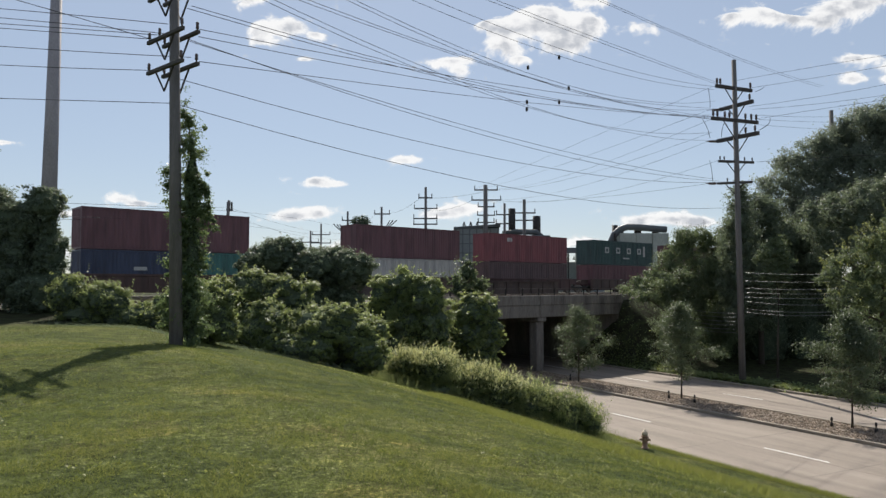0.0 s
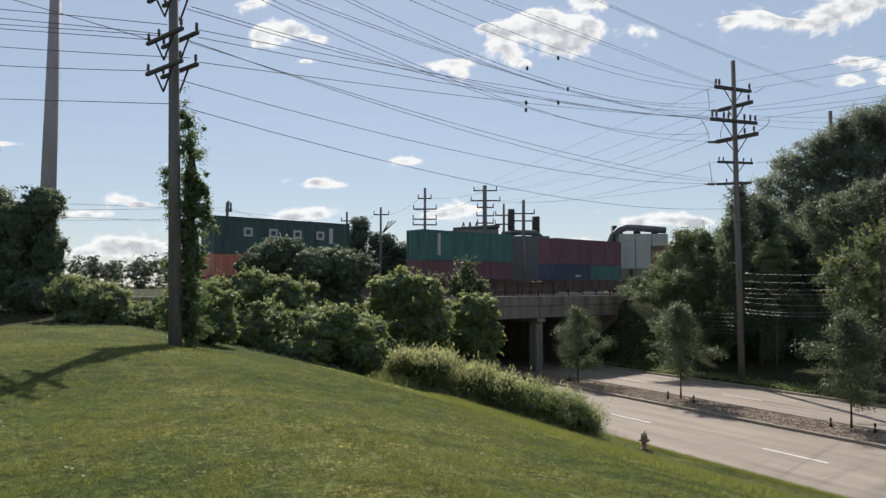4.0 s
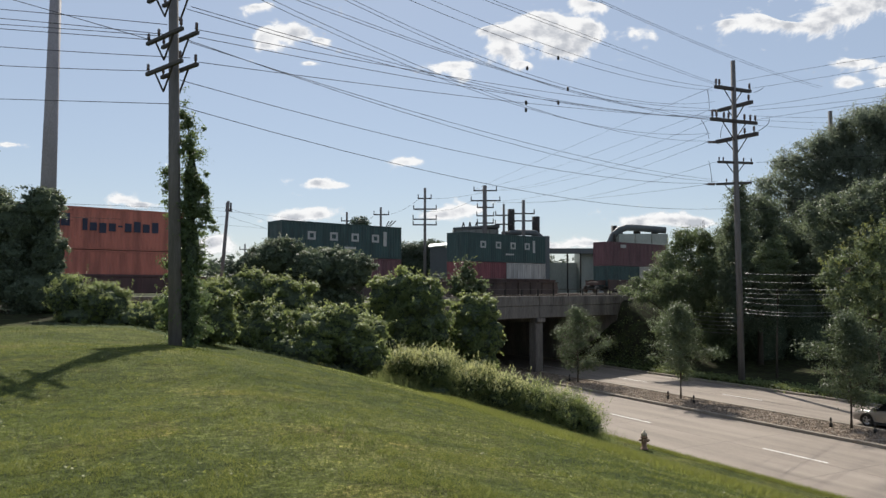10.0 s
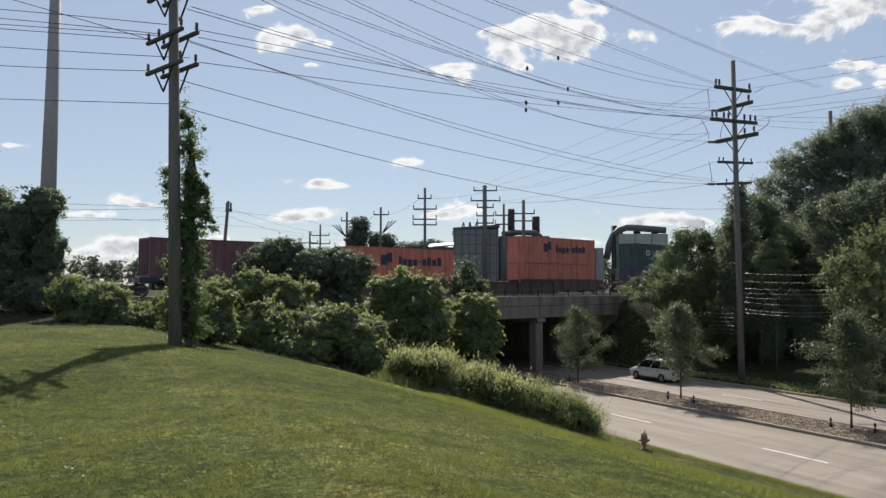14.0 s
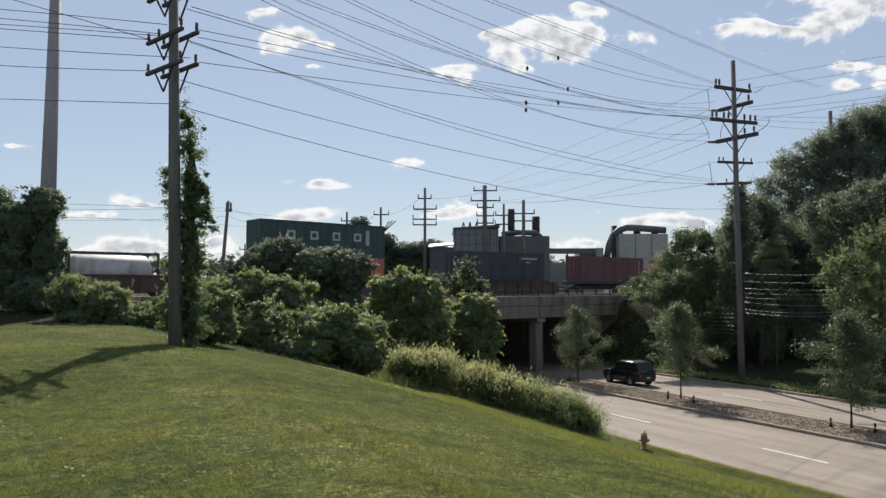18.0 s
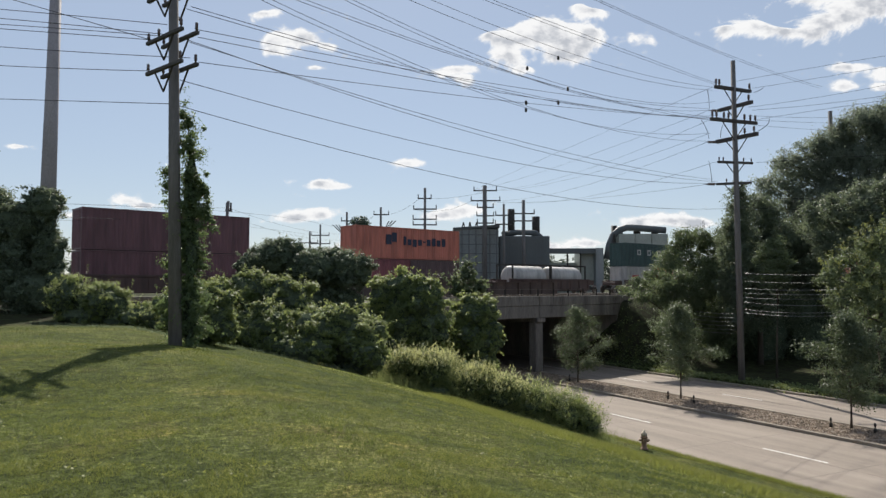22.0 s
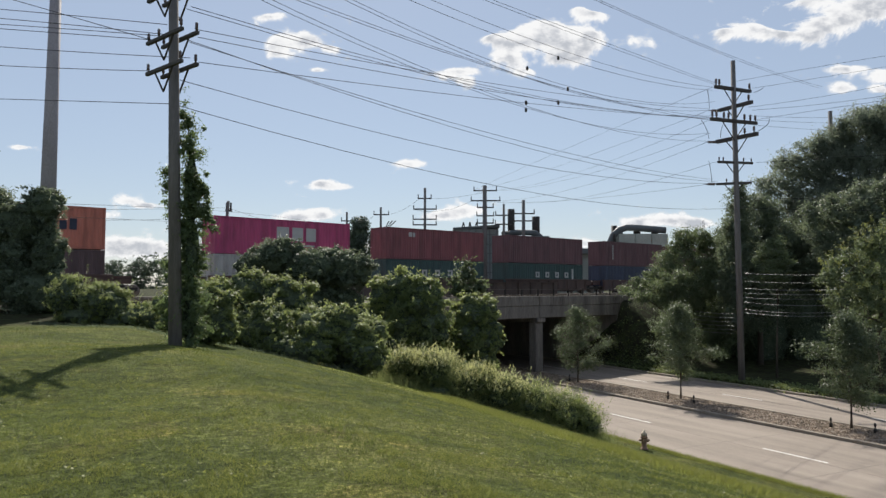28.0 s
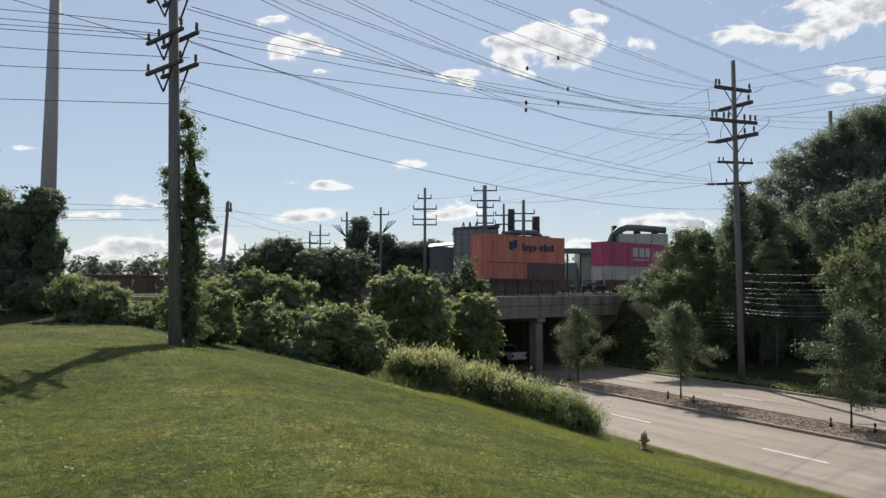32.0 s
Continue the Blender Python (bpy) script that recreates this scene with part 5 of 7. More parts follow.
wire(23.9, 55.5, 20.01, 39.92, 75, 24.18, 0.03)
wire(23.89, 55.5, 19.62, 39.9, 75, 23.41, 0.04)
wire(23.83, 55.5, 16.75, 31.86, 48, 16.07, -0.05)
wire(22.57, 55.5, 14.07, 33.09, 50, 13.4, 0.08)
wire(22.55, 55.5, 13.34, 33.06, 50, 12.55, 0.13)
wire(20.67, 55.5, 22.59, 5.63, 130, 24.57, -0.18)
wire(20.38, 55.5, 20.79, 6.23, 130, 24.47, 0.46)
wire(20.62, 55.5, 20.14, 8.85, 130, 24.47, 1.19)
wire(20.39, 55.5, 19.01, 9.45, 130, 24.37, 1.01)
wire(20.11, 55.5, 18.31, 10.05, 130, 22.65, 1.11)
wire(20.9, 55.5, 16.84, 10.25, 130, 22.55, 1.41)
wire(20.87, 55.5, 15.19, 5.02, 130, 22.55, 0.78)
wire(-16.25, 24, 16.65, -8.4, 22, 15.28, -0.02)
wire(-16.24, 24, 16.35, -8.48, 22, 14.98, -0.02)
wire(-16.23, 24, 16.12, -8.57, 22, 14.93, -0.01)
wire(-16.23, 24, 15.98, -8.87, 22, 14.81, 0.0)
wire(-16.21, 24, 15.37, -7.69, 22, 14.25, 0.03)
wire(-16.18, 24, 14.71, -8.89, 22, 13.85, 0.03)
wire(-16.14, 24, 13.55, -8.3, 22, 12.84, -0.0)
wire(-15.51, 24, 17.19, -8.94, 22, 14.82, -0.01)
wire(-26.69, 40, 11.5, -20.6, 70, 14.86, 0.06)
wire(-26.68, 40, 11.06, -20.59, 70, 14.05, 0.24)
wire(-20.6, 70, 14.86, -19.66, 150, 18.16, 0.87)
wire(-20.59, 70, 14.05, -19.65, 150, 17.0, 0.9)
wire(-22.04, 33, 11.17, -19.67, 150, 18.85, -1.09)
wire(-22.02, 33, 10.61, -25.21, 150, 17.46, -0.67)
wire(-3.22, 130, 22.96, 7.44, 130, 24.17, 0.35, 0.02)
wire(-5.32, 130, 21.04, 5.02, 130, 22.55, 0.99, 0.02)
wire(-11.89, 140, 21.12, -4.22, 130, 22.96, 0.82, 0.02)
wire(-19.68, 150, 20.71, -12.97, 140, 21.12, 0.9, 0.02)
wire(22.87, 55.7, 8.33, 27.53, 50, 8.18, 0.11, 0.015, mat=M_CABLE)
wire(22.86, 55.7, 7.73, 27.51, 50, 7.65, 0.11, 0.015, mat=M_CABLE)
wire(22.85, 55.7, 7.17, 27.5, 50, 7.15, 0.1, 0.015, mat=M_CABLE)
wire(22.84, 55.7, 6.83, 27.49, 50, 6.84, 0.1, 0.015, mat=M_CABLE)
wire(22.83, 55.7, 6.49, 27.48, 50, 6.53, 0.1, 0.015, mat=M_CABLE)
wire(22.83, 55.7, 6.15, 27.47, 50, 6.11, 0.17, 0.015, mat=M_CABLE)
wire(22.81, 55.7, 5.59, 27.45, 50, 5.62, 0.17, 0.015, mat=M_CABLE)
wire(22.81, 55.7, 5.34, 27.45, 50, 5.39, 0.17, 0.015, mat=M_CABLE)
wire(22.08, 55.7, 5.25, 21.65, 64, 5.24, 0.07, 0.015, mat=M_CABLE)
wire(22.07, 55.7, 4.95, 21.64, 64, 4.9, 0.07, 0.015, mat=M_CABLE)
wire(22.07, 55.7, 4.66, 21.63, 64, 4.56, 0.08, 0.015, mat=M_CABLE)
wire(22.06, 55.7, 4.36, 21.63, 64, 4.21, 0.07, 0.015, mat=M_CABLE)
wire(22.06, 55.7, 4.06, 21.62, 64, 3.87, 0.06, 0.015, mat=M_CABLE)
wire(22.05, 55.7, 3.81, 21.62, 64, 3.58, 0.07, 0.015, mat=M_CABLE)

# dampers on the lines
bm = bmesh.new()
lathe(bm, [(0.02, -0.13), (0.06, -0.1), (0.075, 0.0), (0.06, 0.1), (0.02, 0.13)], 8)
DAMPER = mesh_of("spacer", bm, M_DARK_STEEL)
for p in ((6.69, 42, 20.56), (4.65, 40, 19.36), (7.23, 42, 18.74), (6.67, 42, 17.94), (4.58, 40, 17.43), (4.57, 40, 17.03)):
    ob = new("line_spacer", DAMPER)
    ob.location = p
    tagged(ob, "small dark spacer clamped on power lines", "spacer", "line spacers")


# ---- far poles, works and woods behind the railway ----
def far_pole(x, y, z0, z1, r, arms, lean=0.0, vee=0):
    """A far pole: arms are (height, reach left, reach right)."""
    ob = thing("far_pole", "distant dark utility pole with crossarms", "utility pole", "distant poles", at=(x, y, z0))
    bm = bmesh.new()
    rod(bm, (-lean, 0, -0.2), (0, 0, z1 - z0), r * 1.3, r, 8)
    part("shaft", bm, M_POLE_WOOD, ob)
    for z, l, rr in arms:
        bm = bmesh.new()
        box(bm, -l, rr, -0.1, 0.1, z - z0 - 0.11, z - z0 + 0.11)
        part("crossarm", bm, M_ARM, ob)
        for f in (-l + 0.1, rr - 0.1):
            bm = bmesh.new()
            rod(bm, (f, 0, z - z0 + 0.1), (f, 0, z - z0 + 0.75), 0.09, sides=5)
            part("insulator", bm, M_DARK_STEEL, ob)
    if vee:
        for k in (0.6, 1.2, 1.9):
            bm = bmesh.new()
            rod(bm, (vee * 0.3, 0, z1 - z0 - 5.0), (vee * (1.0 + k), 0, z1 - z0 - 2.6), 0.1, sides=5)
            part("bracket", bm, M_DARK_STEEL, ob)
    return ob


far_pole(-3.21, 130, 5.4, 24.9, 0.22, ((23.0, 1.3, 1.2), (21.1, 2.1, 2.1), (19.3, 2.2, 2.1), (18.3, 2.2, 2.1)))
far_pole(7.42, 130, 5.4, 25.3, 0.36, ((24.4, 2.0, 2.2), (22.6, 2.5, 2.8), (21.4, 1.4, 1.6), (19.9, 1.5, 1.7), (18.6, 1.4, 1.6)))
far_pole(-11.9, 140, 5.4, 22.5, 0.2, ((21.1, 1.4, 1.6),), vee=1)
far_pole(-19.7, 150, 5.4, 22.6, 0.2, ((20.8, 1.2, 1.2),), vee=-1)
far_pole(-29.3, 175, 5.4, 22.2, 0.2, ((19.6, 2.2, 2.2), (17.6, 2.4, 2.4), (16.2, 2.4, 2.4)))
far_pole(-31.8, 175, 5.4, 20.5, 0.2, ((17.8, 2.2, 2.0),))
far_pole(-20.55, 70, 5.4, 15.5, 0.15, ((14.6, 0.25, 0.35),), lean=0.75)
far_pole(10.8, 130, 5.4, 22.0, 0.2, ((20.0, 1.5, 1.5), (18.4, 1.6, 1.5)))
far_pole(14.3, 130, 5.4, 22.7, 0.28, ((20.3, 1.8, 2.0), (19.0, 1.8, 2.0)))
far_pole(-54.0, 200, 5.4, 19.0, 0.2, ((17.5, 1.5, 1.5),))

M_SHEET = surface("sheet_cladding", [(0.15, 0.165, 0.168), (0.21, 0.228, 0.23), (0.28, 0.298, 0.295)], 0.4, 8, 0.55, metal=0.2, stretch=(1, 1, 0.2))
M_SHEET_DARK = surface("dark_cladding", [(0.075, 0.085, 0.088), (0.12, 0.132, 0.135)], 0.4, 8, 0.6, stretch=(1, 1, 0.2))
M_PALE = surface("pale_panel", [(0.24, 0.27, 0.24), (0.33, 0.36, 0.32), (0.42, 0.44, 0.40)], 0.5, 8, 0.55, stretch=(1, 1, 0.2))
M_ROOF = surface("pale_roof", [(0.22, 0.23, 0.23), (0.32, 0.33, 0.33)], 0.5, 10, 0.35, metal=0.4)


def works_hall():
    """Clad plant hall with ribbed wall panels, vents and two black flues."""
    ob = thing("plant_building", "grey sheet-clad industrial building with ribbed panels", "building", at=(6.0, 132, 5.4))
    bm = bmesh.new()
    box(bm, -4.0, 4.0, 0, 14, 0, 12.3)
    part("wall", bm, M_SHEET, ob)
    bm = bmesh.new()
    vs = [bm.verts.new(p) for p in ((-4.2, -0.3, 12.2), (4.2, -0.3, 12.6), (4.2, 14.3, 12.6), (-4.2, 14.3, 12.2), (-4.2, -0.3, 12.55), (4.2, -0.3, 13.1), (4.2, 14.3, 13.1), (-4.2, 14.3, 12.55))]
    for q in ((0, 1, 2, 3), (4, 5, 6, 7), (0, 1, 5, 4), (1, 2, 6, 5), (2, 3, 7, 6), (3, 0, 4, 7)):
        bm.faces.new([vs[i] for i in q])
    part("roof", bm, M_SHEET_DARK, ob)
    for k in range(7):
        bm = bmesh.new()
        box(bm, -3.9 + k * 1.25, -3.75 + k * 1.25, -0.12, 0.0, 3, 12.2)
        part("rib", bm, M_SHEET_DARK, ob)
    for k in range(5):
        bm = bmesh.new()
        box(bm, -4.0, 4.0, -0.08, 0.0, 4.4 + k * 1.7, 4.52 + k * 1.7)
        part("panel_joint", bm, M_SHEET_DARK, ob)
    for x in (-2.6, -1.4, -0.2):
        bm = bmesh.new()
        rod(bm, (x, 1, 12.4), (x + 0.3, 1, 13.6), 0.12, sides=6)
        rod(bm, (x + 0.6, 1, 12.4), (x + 0.3, 1, 13.6), 0.12, sides=6)
        part("vent_frame", bm, M_DARK_STEEL, ob)
    return ob


def works_annex():
    ob = thing("boiler_house", "dark low industrial block with round ducts and flues", "building", at=(14.9, 134, 5.4))
    bm = bmesh.new()
    box(bm, -4.6, 4.6, 0, 12, 0, 11.2, 0.1)
    part("wall", bm, M_SHEET_DARK, ob)
    for x, top, r in ((-2.05, 16.5, 0.66), (2.6, 15.1, 0.74)):
        bm = bmesh.new()
        lathe(bm, [(r, 11.0), (r, top), (r * 0.85, top), (r * 0.85, top - 0.4)], 14, (x, 4, 0))
        part("flue", bm, M_DARK_STEEL, ob)
    bm = bmesh.new()
    tube(bm, [(-4.0, 2, 11.6), (-1, 2, 12.0), (2.2, 2, 11.9), (3.3, 2, 11.0)], 0.55, 10)
    part("duct", bm, M_SHEET_DARK, ob)
    bm = bmesh.new()
    box(bm, 4.6, 14.4, 0.4, 1.9, 8.0, 8.95)
    part("conveyor_gallery", bm, M_SHEET_DARK, ob)
    bm = bmesh.new()
    box(bm, 10.7, 13.9, 2, 9, 0, 8.9)
    part("side_block", bm, M_PALE, ob)
    for k in range(5):
        bm = bmesh.new()
        box(bm, 10.9 + k * 0.65, 11.02 + k * 0.65, 1.9, 2.0, 0, 8.7)
        part("rib", bm, M_PALE, ob)
    bm = bmesh.new()
    box(bm, 4.8, 10.6, 6, 9, 0, 6.5)
    part("pale_shed", bm, M_PALE, ob)
    for x in (8.0, 10.4):
        bm = bmesh.new()
        rod(bm, (x, 1.1, 0), (x, 1.1, 8.0), 0.14, sides=8)
        part("gallery_post", bm, M_DARK_STEEL, ob)
    return ob


def works_filter():
    """Bag filter: pale panelled bins with hoppers, big bent duct and black stack."""
    ob = thing("dust_collector", "pale panelled dust collector with a large bent duct", "plant", at=(35.5, 134, 5.4))
    for k in range(3):
        bm = bmesh.new()
        box(bm, -3.3 + k * 3.0, -0.4 + k * 3.0, 0, 6, 5.2, 11.6, 0.06)
        for j in range(4):
            box(bm, -3.32 + k * 3.0, -0.38 + k * 3.0, -0.08, 0.0, 6.2 + j * 1.4, 6.32 + j * 1.4)
        part("bin", bm, M_PALE, ob)
        bm = bmesh.new()
        vs = [bm.verts.new(p) for p in ((-4.3 + k * 3.3, 0, 5.2), (-1.2 + k * 3.3, 0, 5.2), (-1.2 + k * 3.3, 6, 5.2), (-4.3 + k * 3.3, 6, 5.2),
                                        (-3.2 + k * 3.3, 2.4, 2.6), (-2.3 + k * 3.3, 2.4, 2.6), (-2.3 + k * 3.3, 3.6, 2.6), (-3.2 + k * 3.3, 3.6, 2.6))]
        for q in ((0, 1, 5, 4), (1, 2, 6, 5), (2, 3, 7, 6), (3, 0, 4, 7), (4, 5, 6, 7)):
            bm.faces.new([vs[i] for i in q])
        part("hopper", bm, M_PALE, ob)
        bm = bmesh.new()
        rod(bm, (-2.8 + k * 3.3, 2, 11.6), (-2.8 + k * 3.3, 2, 12.6), 0.7, 0.6, 10)
        part("vent", bm, M_DARK_STEEL, ob)
    for x in (-4.2, -1.0, 2.3, 5.5):
        bm = bmesh.new()
        box(bm, x - 0.15, x + 0.15, 0.1, 0.4, 0, 11.6)
        part("leg", bm, M_DARK_STEEL, ob)
    bm = bmesh.new()
    tube(bm, [(-5.4, 1, 7.0), (-4.9, 1, 9.6), (-4.2, 1, 11.3), (-3.0, 1, 12.4), (-1.6, 1, 12.8), (0.2, 1, 12.75), (5.5, 1, 12.3)], 0.62, 12)
    part("duct", bm, M_SHEET_DARK, ob)
    bm = bmesh.new()
    rod(bm, (-3.5, 3, 0), (-3.5, 3, 13.3), 0.58, 0.55, 12)
    part("stack", bm, M_DARK_STEEL, ob)
    bm = bmesh.new()
    box(bm, -7.6, -6.2, 0, 5, 0, 9.0)
    part("control_house", bm, M_SHEET, ob)
    return ob


works_hall()
works_annex()
works_filter()
shed = thing("far_shed", "low distant shed with a bright metal roof", "building", at=(0.2, 136, 5.4))
bm = bmesh.new()
box(bm, -2.6, 2.6, 0, 9, 0, 9.2)
part("wall", bm, M_SHEET_DARK, shed)
bm = bmesh.new()
vs = [bm.verts.new(p) for p in ((-2.9, -0.4, 9.1), (2.9, -0.4, 9.7), (2.9, 9.4, 10.6), (-2.9, 9.4, 10.2), (-2.9, -0.4, 9.3), (2.9, -0.4, 9.9), (2.9, 9.4, 10.8), (-2.9, 9.4, 10.4))]
for q in ((0, 1, 2, 3), (4, 5, 6, 7), (0, 1, 5, 4), (1, 2, 6, 5), (2, 3, 7, 6), (3, 0, 4, 7)):
    bm.faces.new([vs[i] for i in q])
part("roof", bm, M_ROOF, shed)

for label, lobes, n, size, seed in (
        ("tall far tree behind the railway", [(-17.12, 150, 17.69, 2.31, 2.31, 3.46), (-16.67, 150, 20.01, 1.62, 1.62, 1.62), (-18.38, 150, 16.3, 1.62, 1.62, 2.08), (-17.3, 150, 13.0, 2.6, 2.6, 3.5), (-16.9, 150, 9, 3, 3, 4)], 7000, 0.5, 41),
        ("low far trees behind the railway", [(-12.02, 150, 16.07, 2.77, 2.7, 2.08), (-13.76, 150, 16.88, 1.62, 1.62, 1.62), (-12.5, 150, 12, 3.5, 3, 4), (-9, 150, 9, 4, 3, 5)], 7000, 0.5, 42),
        ("low far trees behind the railway", [(-5.66, 150, 14.57, 4.04, 2.7, 2.08), (-2.2, 150, 15.15, 2.54, 2.4, 1.85), (-8.55, 150, 14.22, 2.54, 1.8, 1.38), (-5, 150, 11, 5, 3, 4), (-1, 150, 10, 4, 3, 5)], 9000, 0.5, 43)):
    ob = thing("far_tree", label, "tree", "far trees", at=(lobes[0][0], 150, 5.3))
    foliage(ob, [(a - lobes[0][0], b - 150, c - 5.3, d, e, f) for a, b, c, d, e, f in lobes], n, size, M_FAR_LEAF, seed, core=0.7)
rng = np.random.default_rng(50)
lobes = []
for k in range(150):
    x = -330 + k * 3.2 + rng.uniform(-1.5, 1.5)
    tall = rng.uniform(0.6, 1.0) ** 0.5
    lobes.append((x, rng.uniform(0, 40), 3 + 5 * tall, rng.uniform(2.5, 5), 4, 4 + 7.5 * tall))
    lobes.append((x + rng.uniform(-3, 3), rng.uniform(0, 20), 4 + 8 * tall, rng.uniform(1.5, 3.2), 3, rng.uniform(2, 4)))
far_wood = tagged(new("far_wood"), "distant hazy line of trees on the horizon", "trees", kind="stuff")
far_wood.location = (0, 380, 5.2)
foliage(far_wood, lobes, 80000, 1.5, M_FAR_LEAF, 51, core=0, per=6)


# bare sapling among the trees by the bridge
snag = thing("bare_sapling", "leafless grey sapling with thin upright twigs", "tree", at=(25.2, 69.0, 5.8))
r = random.Random(5)
for k in range(9):
    bm = bmesh.new()
    a, h = k * 0.7, r.uniform(5.0, 8.0)
    tube(bm, [(0, 0, -0.2), (0.2 * math.cos(a), 0.2 * math.sin(a), h * 0.5), (0.9 * math.cos(a), 0.6 * math.sin(a), h)], [0.06, 0.035, 0.012], 5)
    part("twig", bm, M_BARK, snag)


# ---- young trees on the median ----
def young_tree(x, y, height, spread, lowest, seed, n):
    ob = thing("young_tree", "slim young tree with feathery green leaves on the median", "tree", "median trees", at=(x, y, 0.1))
    r = random.Random(seed)
    rng = np.random.default_rng(seed)
    bm = bmesh.new()
    tube(bm, [(0, 0, -0.1), (0.03, 0, height * 0.3), (-0.04, 0.03, height * 0.6), (0.02, 0, height * 0.95)], [0.075, 0.06, 0.04, 0.012], 8)
    part("trunk", bm, M_BARK, ob)
    tufts = []
    lobe = [(r.uniform(0, math.tau), r.uniform(0.35, 0.95)) for _ in range(5)]
    for k in range(26):
        z = lowest + (height - lowest) * (k / 25) ** 0.95
        f = (z - lowest) / (height - lowest)
        a = k * 2.4 + r.uniform(-0.6, 0.6)
        one_sided = 0.8 + 0.2 * max(math.cos(a - b) * (1 if abs(f - c) < 0.35 else -0.4) for b, c in lobe)
        reach = spread * (0.62 + 1.1 * f) * (1.05 - f) * 1.65 * r.uniform(0.45, 1.15) * one_sided
        tip = Vector((math.cos(a) * reach, math.sin(a) * reach, z + reach * r.uniform(0.1, 0.6)))
        bm = bmesh.new()
        tube(bm, [(0, 0, z - 0.15), tip * 0.5 + Vector((0, 0, z * 0.5 + 0.05)), tip], [0.025, 0.014, 0.005], 5)
        part("limb", bm, M_BARK, ob)
        for j in range(5):
            g = 0.42 + 0.16 * j
            c = tip * g + Vector((0, 0, (1 - g) * z))
            q = r.uniform(0.14, 0.5) * (0.6 + spread * 0.35)
            tufts.append((c.x + r.uniform(-0.25, 0.25), c.y + r.uniform(-0.25, 0.25), c.z + r.uniform(-0.3, 0.3), q * 1.15, q * 1.15, q * 0.75))
    foliage(ob, tufts, n, 0.165, M_LEAF_MEDIAN, seed, core=0, fill=0.9, lump=0.35, per=0, aspect=0.45)
    return ob


young_tree(10.2, 56.0, 5.2, 1.7, 0.9, 61, 6500)
young_tree(15.3, 47.7, 5.7, 1.85, 1.4, 62, 8500)
young_tree(20.79, 37.8, 5.5, 1.6, 1.2, 63, 10000)

# stones of the median
rng = np.random.default_rng(70)
n = 15000
u, w = rng.uniform(-62, -8, n), rng.uniform(33.52, 36.78, n)
size = rng.uniform(0.03, 0.075, n)
octa = np.array([(1, 0, 0), (0, 1, 0), (-1, 0, 0), (0, -1, 0), (0, 0, 0.7), (0, 0, -0.5)])
tri = np.array([(0, 1, 4), (1, 2, 4), (2, 3, 4), (3, 0, 4), (1, 0, 5), (2, 1, 5), (3, 2, 5), (0, 3, 5)])
turn = rng.uniform(0, math.tau, n)
loc = octa[None] * size[:, None, None] * rng.uniform(0.7, 1.3, (n, 6, 1))
x, y = loc[..., 0] * np.cos(turn)[:, None] - loc[..., 1] * np.sin(turn)[:, None], loc[..., 0] * np.sin(turn)[:, None] + loc[..., 1] * np.cos(turn)[:, None]
co = np.stack((x + (u * RD.x + w * RN.x)[:, None], y + (u * RD.y + w * RN.y)[:, None], loc[..., 2] + 0.11), -1).reshape(-1, 3)
stones = new("river_stones", from_arrays("river_stones", co, (tri[None] + (np.arange(n) * 6)[:, None, None]).reshape(-1, 3), M_STONE))
tagged(stones, "brown and tan river stones filling the median", "stones", kind="stuff")

# stubby fittings on the median
bm = bmesh.new()
lathe(bm, [(0.08, 0.0), (0.08, 0.2), (0.035, 0.24), (0.03, 0.3), (0.06, 0.34), (0.055, 0.46), (0.02, 0.5)], 10)
STUB = mesh_of("marker_light", bm, M_DARK_STEEL)
for u, w in ((-35.3, 35.2), (-33.2, 35.25), (-24.3, 35.5), (-22.3, 36.0), (-45.5, 35.2)):
    p = on_road(u, w, 0.1)
    ob = new("marker_light", STUB)
    ob.location = p
    tagged(ob, "short dark landscape light standing among the stones", "light", "median lights")


def hydrant(x, y):
    z = float(ground_z(np.float64(x), np.float64(y)))
    ob = thing("fire_hydrant", "weathered red fire hydrant with a pale cap on the grass", "hydrant", at=(x, y, z - 0.02), turn=-15)
    bm = bmesh.new()
    lathe(bm, [(0.15, 0.0), (0.17, 0.02), (0.17, 0.06), (0.115, 0.07), (0.11, 0.5), (0.16, 0.52), (0.16, 0.56), (0.115, 0.58), (0.115, 0.62)], 16)
    part("barrel", bm, M_PAINT, ob, colour=(0.34, 0.2, 0.13))
    bm = bmesh.new()
    lathe(bm, [(0.14, 0.62), (0.145, 0.65), (0.12, 0.74), (0.06, 0.79), (0.035, 0.8), (0.035, 0.86), (0.01, 0.865)], 16)
    part("bonnet", bm, M_PAINT, ob, "pale weathered bonnet", (0.60, 0.48, 0.34))
    for a, r in ((0, 0.075), (180, 0.06), (270, 0.06)):
        d = Vector((math.cos(radians(a)), math.sin(radians(a)), 0))
        bm = bmesh.new()
        rod(bm, d * 0.08 + Vector((0, 0, 0.42)), d * 0.2 + Vector((0, 0, 0.42)), r, sides=10)
        rod(bm, d * 0.2 + Vector((0, 0, 0.42)), d * 0.24 + Vector((0, 0, 0.42)), r * 0.6, sides=6)
        part("nozzle_cap", bm, M_PAINT, ob, colour=(0.42, 0.28, 0.18))
    return ob


hydrant(8.91, 32.93)

# ---- grass and weeds ----
rng = np.random.default_rng(80)


